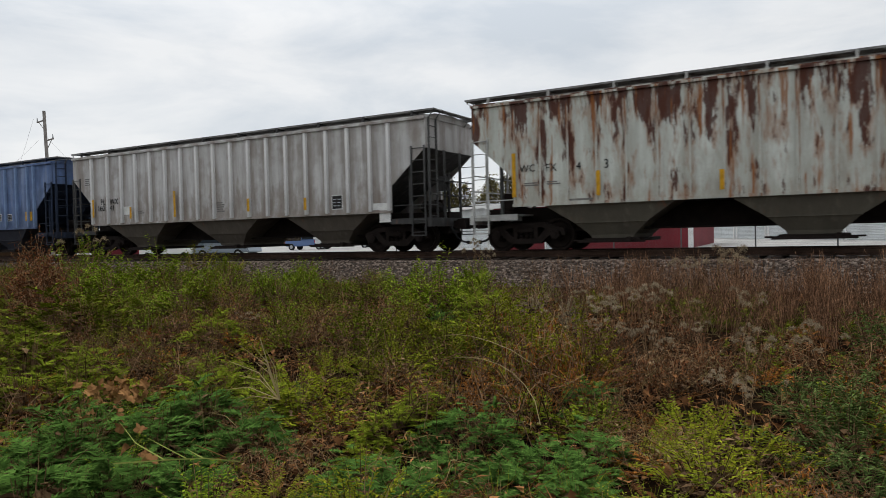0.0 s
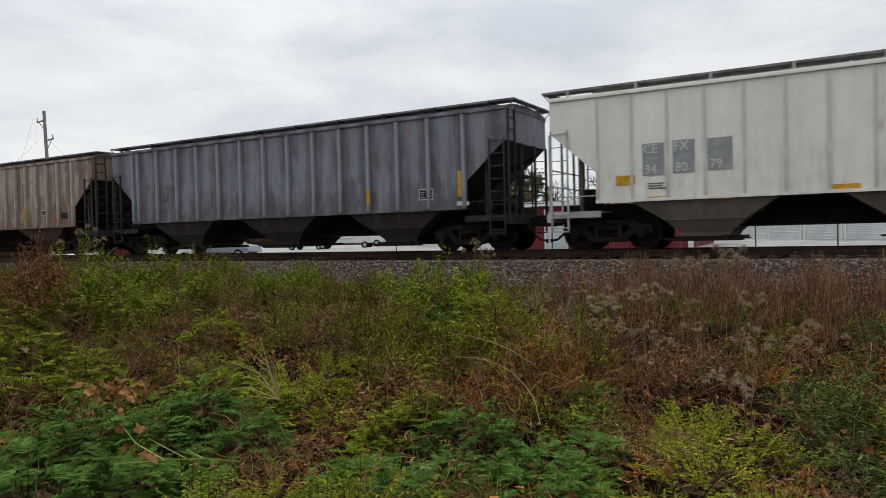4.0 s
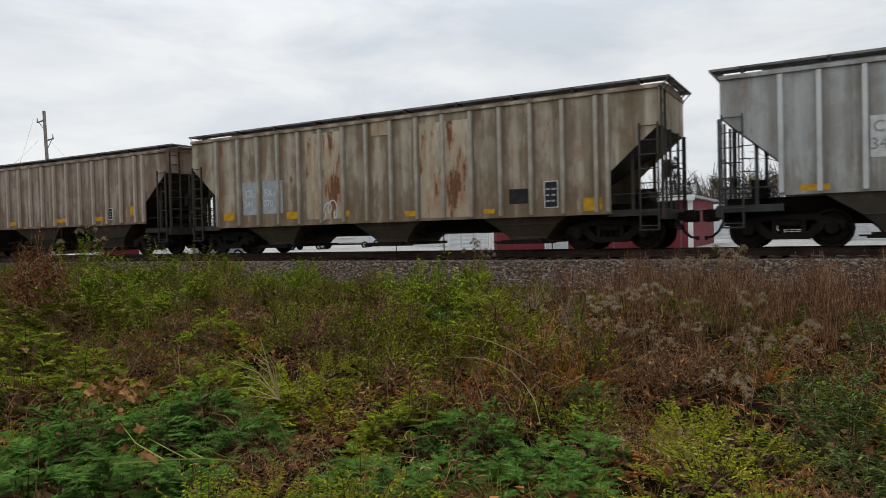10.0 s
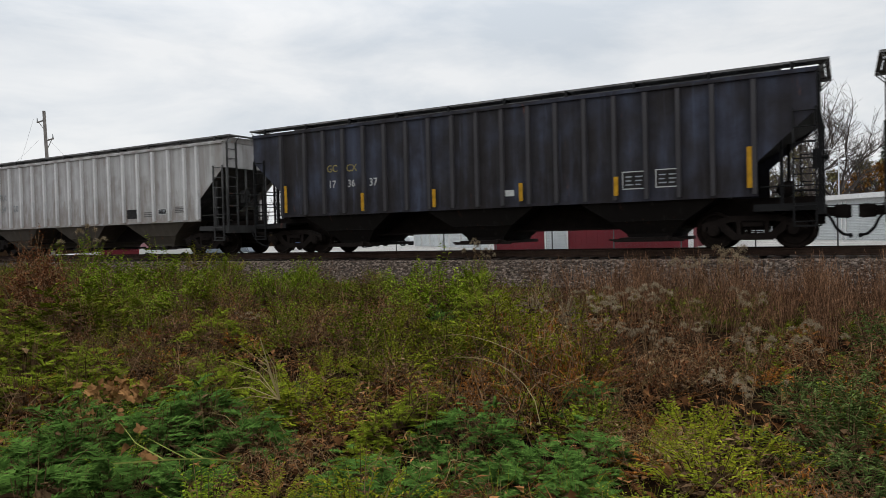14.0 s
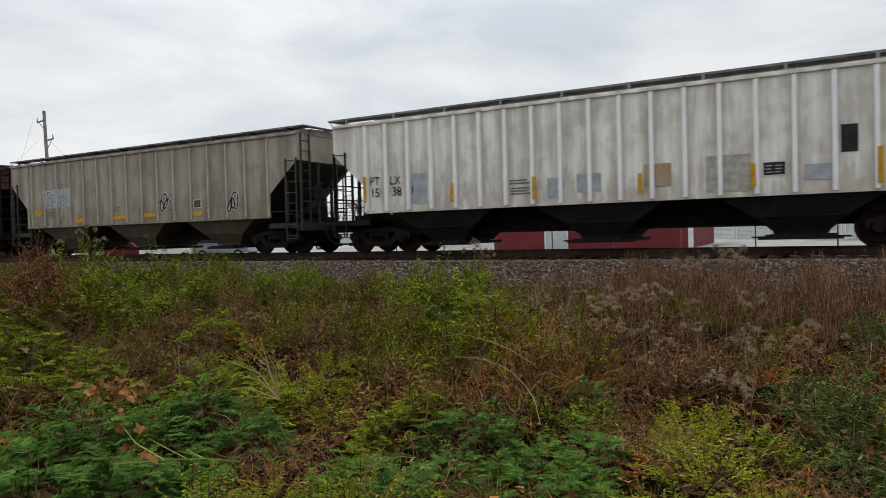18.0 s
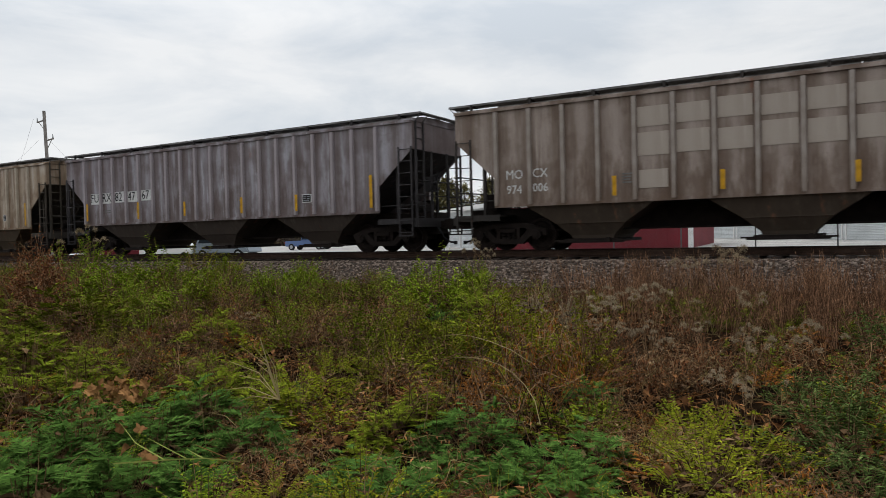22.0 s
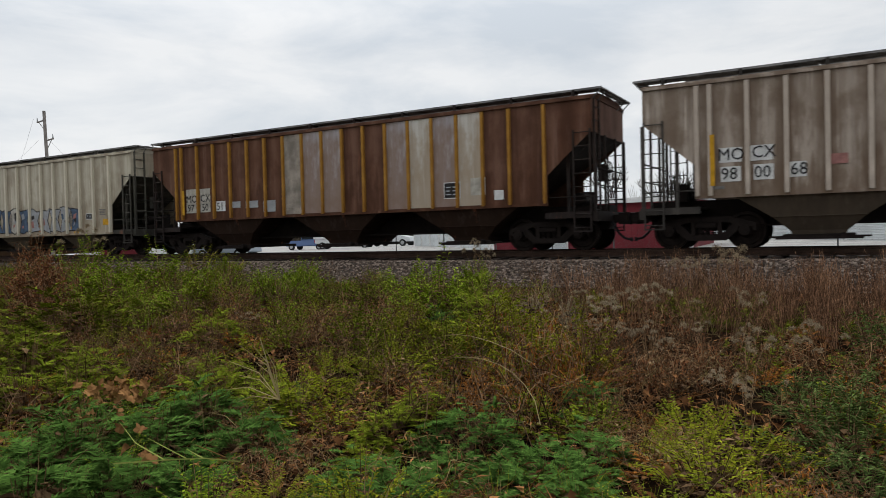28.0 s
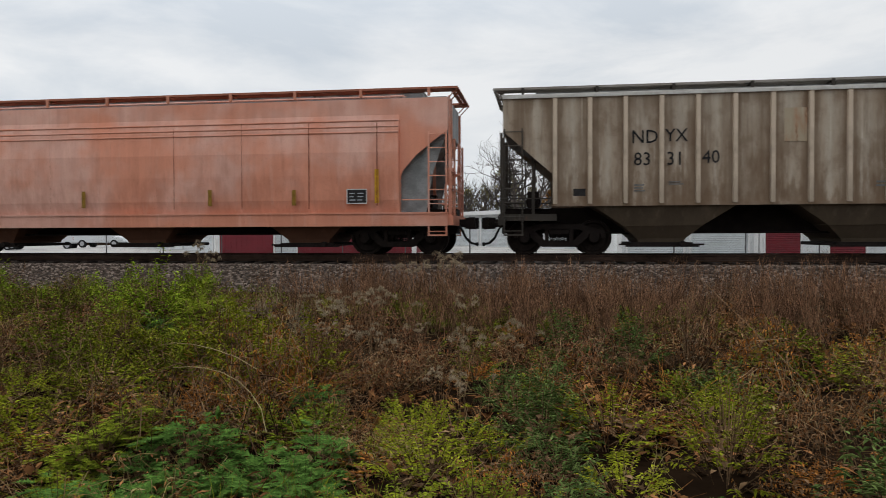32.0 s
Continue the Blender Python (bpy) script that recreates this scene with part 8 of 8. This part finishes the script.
def vehicle(kind, x, y, turn, colour, label):
    """A parked car, 4.6 m long: body with wheel arches, glass, wheels, lamps."""
    m = shader(kind + "_paint", colour, 0.3)
    ob = tagged(new(kind), label, "car", "parked vehicles")
    ob.matrix_basis = pose(x, y, ground_height(x, y) + 0.03, 0, 0, turn)
    if kind == "box_truck":
        low = [(-3.0, 0.55), (-3.0, 1.0), (1.3, 1.0), (1.5, 1.35), (3.0, 1.3), (3.1, 0.5)]
        cab = [(1.35, 1.0), (1.45, 2.0), (2.3, 2.0), (2.95, 1.3)]
    elif kind == "pickup":
        low = [(-2.5, 0.4), (-2.5, 1.0), (-0.4, 1.02), (1.0, 1.02), (2.4, 0.9), (2.55, 0.4)]
        cab = [(-0.6, 1.0), (-0.4, 1.75), (0.7, 1.75), (1.3, 1.0)]
    else:
        low = [(-2.25, 0.4), (-2.3, 0.95), (-1.9, 1.05), (1.0, 1.05), (2.1, 0.85), (2.3, 0.45)]
        cab = [(-2.1, 1.02), (-1.75, 1.66), (0.35, 1.68), (1.15, 1.02)]
    bm = bmesh.new()
    prism(bm, low, -0.9, 0.9)
    bmesh.ops.bevel(bm, geom=bm.edges[:], offset=0.08, segments=2, affect="EDGES")
    part("body", bm, m, ob, smooth=False)
    bm = bmesh.new()
    prism(bm, cab, -0.78, 0.78)
    bmesh.ops.bevel(bm, geom=bm.edges[:], offset=0.07, segments=2, affect="EDGES")
    part("cabin", bm, m, ob)
    for s in (-1, 1):
        bm = bmesh.new()
        cx = sum(p[0] for p in cab) / 4
        cz = sum(p[1] for p in cab) / 4
        prism(bm, [(cx + (p - cx) * 0.84, cz + 0.02 + (q - cz) * 0.72) for p, q in cab], *sorted((s * 0.74, s * 0.787)))
        part("side_window", bm, GLASS, ob)
        for u in (low[0][0] + 0.85, low[-1][0] - 0.85):
            bm = bmesh.new()
            rod(bm, (0, -0.11, 0), (0, 0.11, 0), 0.34, 18)
            w = part("wheel", bm, TYRE, ob, m=pose(u, s * 0.83, 0.34))
            bm = bmesh.new()
            rod(bm, (0, s * 0.10, 0), (0, s * 0.118, 0), 0.2, 12)
            part("hub_cap", bm, HUB, w)
        bm = bmesh.new()
        box(bm, low[0][0] - 0.02, low[0][0] + 0.05, *sorted((s * 0.62, s * 0.85)), 0.7, 0.92)
        part("tail_lamp", bm, LAMP, ob)
    if kind == "box_truck":
        bm = bmesh.new()
        box(bm, -3.05, 1.25, -1.05, 1.05, 1.0, 2.9)
        bmesh.ops.bevel(bm, geom=bm.edges[:], offset=0.05, segments=1, affect="EDGES")
        part("cargo_box", bm, SHED_TRIM, ob)
    return ob


vehicle("suv", -37.5, 35.2, 12, (0.20, 0.23, 0.26), "grey sport utility car parked in the yard")
vehicle("pickup", -42.5, 34.8, 8, (0.62, 0.62, 0.60), "white pickup parked beside the sheds")
# a car shape added where a small maroon building's corner stands
vehicle("suv", -48.8, 36.0, 15, (0.10, 0.015, 0.02), "maroon car shape in place of a small building's corner")
vehicle("box_truck", -44.0, 57.0, 20, (0.60, 0.61, 0.62), "white box truck parked far across the yard")
vehicle("pickup", -50.5, 59.0, 10, (0.10, 0.15, 0.28), "blue pickup parked far across the yard")
vehicle("suv", -38.5, 57.5, 5, (0.55, 0.57, 0.58), "pale silver car parked far across the yard")

# ---- poles ----
WOOD_POLE = simple("weathered_pole_wood", (0.26, 0.235, 0.215), 0.9, 0.0, 0.35, 2.0)
pole = tagged(new("utility_pole"), "leaning wooden utility pole with brackets and insulators", "utility pole")
pole.matrix_basis = pose(-58.9, 35.75, -0.9, -1.0, -4.6, 0)
bm = bmesh.new()
rod(bm, (0, 0, 0), (0, 0, 13.0), 0.16, 10, 0.13)
part("mast", bm, WOOD_POLE, pole)
for z, s in ((12.2, -1), (10.4, 1)):
    bm = bmesh.new()
    box(bm, min(0, s * 1.1), max(0, s * 1.1), -0.05, 0.05, z - 0.05, z + 0.05)
    rod(bm, (0, 0, z - 0.9), (s * 0.9, 0, z), 0.03, 5)
    part("bracket", bm, WOOD_POLE, pole)
    bm = bmesh.new()
    rod(bm, (s * 1.05, 0, z + 0.05), (s * 1.05, 0, z + 0.4), 0.06, 8, 0.03)
    part("insulator", bm, GREY_STEEL, pole)
WIRE = simple("cable", (0.05, 0.05, 0.052), 0.7)
for ax, az, bx, by, bz in ((-60.2, 11.3, -110, 60, 8.5), (-59.6, 9.4, -100, 48, 6.0), (-58.4, 9.6, -40, 33, 0.2)):
    bm = bmesh.new()
    pts = []
    for i in range(11):
        t = i / 10
        pts.append((ax + (bx - ax) * t, 35.2 + (by - 35.2) * t, az + (bz - az) * t - 1.2 * 4 * t * (1 - t) * 0.5))
    path(bm, pts, 0.008, 5)
    tagged(part("cable", bm, WIRE, None), "thin black overhead cable tied to a wooden pole", "cable", "overhead cables")

lamp = tagged(new("street_lamp"), "white bent-top lamp pole behind the sheds", "street lamp")
lamp.matrix_basis = pose(-0.45, 58.0, ground_height(0, 58))
bm = bmesh.new()
path(bm, [(0, 0, 0), (0, 0, 5.6), (-0.15, 0, 5.95), (-0.5, 0, 6.1), (-1.3, 0, 6.1)], 0.04, 8)
part("pole", bm, SHED_TRIM, lamp)
bm = bmesh.new()
box(bm, -1.7, -1.25, -0.12, 0.12, 6.02, 6.14)
part("lamp_head", bm, SHED_TRIM, lamp)


# ---- trees ----
BARK = simple("grey_bark", (0.105, 0.088, 0.078), 0.95, 0.0, 0.4, 2.0)
OLIVE = leafy("olive_leaf", (0.090, 0.080, 0.040), (0.24, 0.205, 0.105))
PINE = leafy("pine_needles", (0.016, 0.034, 0.020), (0.035, 0.060, 0.034))
AUTUMN = leafy("autumn_leaf", (0.14, 0.030, 0.015), (0.26, 0.085, 0.030))


def bare_tree(seed, height, depth=5):
    """(trunk, crown): a tapered trunk with limbs, and fine twigs."""
    r = random.Random(seed)
    trunk, crown = Bits(), Bits()

    def grow(p, d, length, rad, level):
        pts = [p]
        for i in range(3):
            d = unit(d + np.array((r.gauss(0, 0.16), r.gauss(0, 0.16), r.gauss(0.05, 0.10))))
            pts.append(pts[-1] + d * length / 3)
        tube(trunk if level < 2 else crown, pts, rad, rad * 0.62)
        if level >= depth:
            return
        for k in range(3 if level else 4):
            t = 1.0 if k == 0 else r.uniform(0.45, 0.95)
            q = along(pts, t * 0.999)
            e = unit(d + np.array((r.gauss(0, 0.62), r.gauss(0, 0.62), r.gauss(0.12, 0.35))))
            grow(q, e, length * r.uniform(0.62, 0.85), rad * 0.6, level + 1)
    grow(np.array((0.0, 0.0, 0.0)), np.array((0.05, 0.0, 1.0)), height * 0.30, height * 0.019, 0)
    return trunk.mesh("trunk"), crown.mesh("crown")


def tree(x, y, meshes, size, label, group="trees behind the yard", bark=BARK, crown=BARK):
    ob = tagged(new("tree"), label, "tree", group)
    ob.matrix_basis = pose(x, y, ground_height(x, y) - 0.1, 0, 0, random.uniform(0, 360)) @ Matrix.Diagonal((size, size, size, 1))
    placed("trunk", meshes[0], bark, ob)
    tagged(placed("crown", meshes[1], crown, ob), kind="stuff")
    return ob


def leafy_tree(seed, height, leaves, size):
    r = random.Random(seed)
    trunk, crown = Bits(), Bits()
    tube(trunk, [(0, 0, 0), (0.05, 0, height * 0.35), (0.1, 0.05, height * 0.8)], height * 0.02, height * 0.006)
    for _ in range(26):
        a, z = r.uniform(0, 6.283), height * r.uniform(0.22, 0.95)
        w = height * 0.30 * math.sin(math.pi * min(1, 0.25 + 0.7 * z / height)) * r.uniform(0.6, 1.1)
        tip = np.array((math.cos(a) * w, math.sin(a) * w, z + r.uniform(-0.3, 0.4)))
        tube(trunk, [(0.05, 0, z * 0.8), tip], height * 0.006, height * 0.002)
        for _ in range(leaves):
            p = tip * np.array((r.uniform(0.5, 1.1), r.uniform(0.5, 1.1), 1)) + np.array((r.gauss(0, 0.5), r.gauss(0, 0.5), r.gauss(0, 0.45))) * height * 0.08
            blade(crown, p, (r.uniform(-1, 1), r.uniform(-1, 1), r.uniform(-0.6, 0.6)), size * r.uniform(0.7, 1.3), size * 0.3, 0.3)
    return trunk.mesh("trunk"), crown.mesh("crown")


def pine_mesh(seed, height):
    r = random.Random(seed)
    trunk, crown = Bits(), Bits()
    tube(trunk, [(0, 0, 0), (0, 0, height)], height * 0.018, height * 0.003)
    for i in range(190):
        z = height * (0.12 + 0.86 * r.random())
        w = (height - z) * 0.24 * r.uniform(0.5, 1.1) + 0.1
        a = r.uniform(0, 6.283)
        tip = np.array((math.cos(a) * w, math.sin(a) * w, z - 0.25 * w))
        tube(trunk, [(0, 0, z), tip], 0.03, 0.01)
        for k in range(9):
            t = r.uniform(0.3, 1.0)
            blade(crown, np.array((0, 0, z)) * (1 - t) + tip * t, (math.cos(a) + r.gauss(0, 0.6), math.sin(a) + r.gauss(0, 0.6), r.uniform(-0.5, 0.4)), r.uniform(0.3, 0.6), 0.09, 0.2)
    return trunk.mesh("trunk"), crown.mesh("crown")


big = bare_tree(3, 14.0, 6)
for x, y, s in ((-2.4, 75.0, 1.0), (-1.2, 77.0, 0.95)):
    tree(x, y, big, s, "large bare tree with wide spreading branches")
bare = [bare_tree(s, 10.0, 4) for s in (11, 12, 13)]
random.seed(9)
for i in range(29):
    tree(-115 + 5.0 * i + random.uniform(-1.2, 1.2), 98 + random.uniform(-7, 9), bare[i % 3], random.uniform(0.75, 1.15), "bare grey-brown tree in the far tree line")
for x, y, s in ((-6.5, 80, 0.7), (-9.0, 84, 0.75), (-16.0, 86, 0.7), (1.5, 83, 0.6)):
    tree(x, y, bare[0], s, "small bare tree behind the sheds")
pine = pine_mesh(2, 9.0)
for x, y, s in ((4.0, 96, 0.95), (6.5, 99, 1.05), (1.5, 100, 0.85), (-18, 97, 0.6), (-20, 98, 0.7), (10.0, 97, 0.9)):
    tree(x, y, pine, s, "dark green pine in the far tree line", crown=PINE)
red_tree = leafy_tree(4, 6.0, 30, 0.35)
tree(5.2, 80.0, red_tree, 1.0, "small tree with red autumn leaves", crown=AUTUMN)
tree(9.0, 82.0, red_tree, 0.8, "small tree with red autumn leaves", crown=AUTUMN)
RUSSET = leafy("russet_leaf", (0.16, 0.070, 0.016), (0.34, 0.170, 0.040))
DRAB = leafy("drab_olive_leaf", (0.10, 0.088, 0.036), (0.25, 0.215, 0.085))
drab = [leafy_tree(s, 8.0, 34, 0.48) for s in (21, 22)]
for i in range(17):
    tree(-60 + 1.4 * i + random.uniform(-0.6, 0.6), 94 + random.uniform(-3, 3), drab[i % 2], random.uniform(0.8, 1.15), "tree with thin drab olive leaves", crown=DRAB)
for i in range(17):
    tree(-14 + 2.2 * i + random.uniform(-0.8, 0.8), 92 + random.uniform(-3, 3), drab[i % 2], random.uniform(0.7, 1.1), "tree with thin drab olive leaves", crown=DRAB)
for x, y, s in ((-33.0, 84.0, 0.85), (0.4, 85.0, 0.95), (2.6, 84.0, 1.1), (3.8, 86.0, 1.0), (-18.5, 88.0, 0.6)):
    tree(x, y, red_tree, s, "small tree with orange autumn leaves", crown=RUSSET)
hedge_rows = []
for i in range(150):
    x, y = random.uniform(-120, 35), random.uniform(82, 92)
    hedge_rows.append((x, y, ground_height(x, y) - 0.3, random.uniform(0, 6.3), random.uniform(4.0, 6.0) if x < -14 else random.uniform(5.5, 7.5), 0, 0, random.uniform(0.7, 1.1)))
thicket("hedge", "hedge", hedge_rows, OLIVE, "olive-green overgrown hedge below the far trees", "hedge", BARK)
brush_rows = []
for i in range(70):
    x, y = random.uniform(-120, 35), random.uniform(90, 100)
    brush_rows.append((x, y, ground_height(x, y) - 0.3, random.uniform(0, 6.3), random.uniform(5.0, 8.0), 0, 0, random.uniform(0.8, 1.1)))
thicket("bare_brush", "dry", brush_rows, BARK, "thin bare grey saplings along the far tree line", "brush", BARK)


# ---- what moves ----
def travelled(t):
    for (a, p), (b, q) in zip(TRAVEL, TRAVEL[1:]):
        if t <= b:
            return p + (q - p) * (t - a) / (b - a)
    return TRAVEL[-1][1]


def motions():
    for car, start in CARS:
        walk(car, [(t, pose(start + s, TRACK, 0)) for t, s in TRAVEL])
    for ws, start, x in WHEELSETS:
        # each wheel rolls while its car passes before the camera
        near = [i for i in range(0, 32 * FPS + 1) if -46 < start + travelled(i / FPS) < 26]
        rows, turn = [], 0.0
        if near[0] > 0:
            rows.append((0.0, pose(x, 0, WHEEL)))
        last = travelled(near[0] / FPS)
        for i in near:
            s = travelled(i / FPS)
            turn += math.degrees((s - last) / WHEEL)
            last = s
            rows.append((i / FPS, pose(x, 0, WHEEL, 0, turn, 0)))
        if near[-1] < 32 * FPS:
            rows.append((32.0, pose(x, 0, WHEEL, 0, turn, 0)))
        walk(ws, rows)


motions()
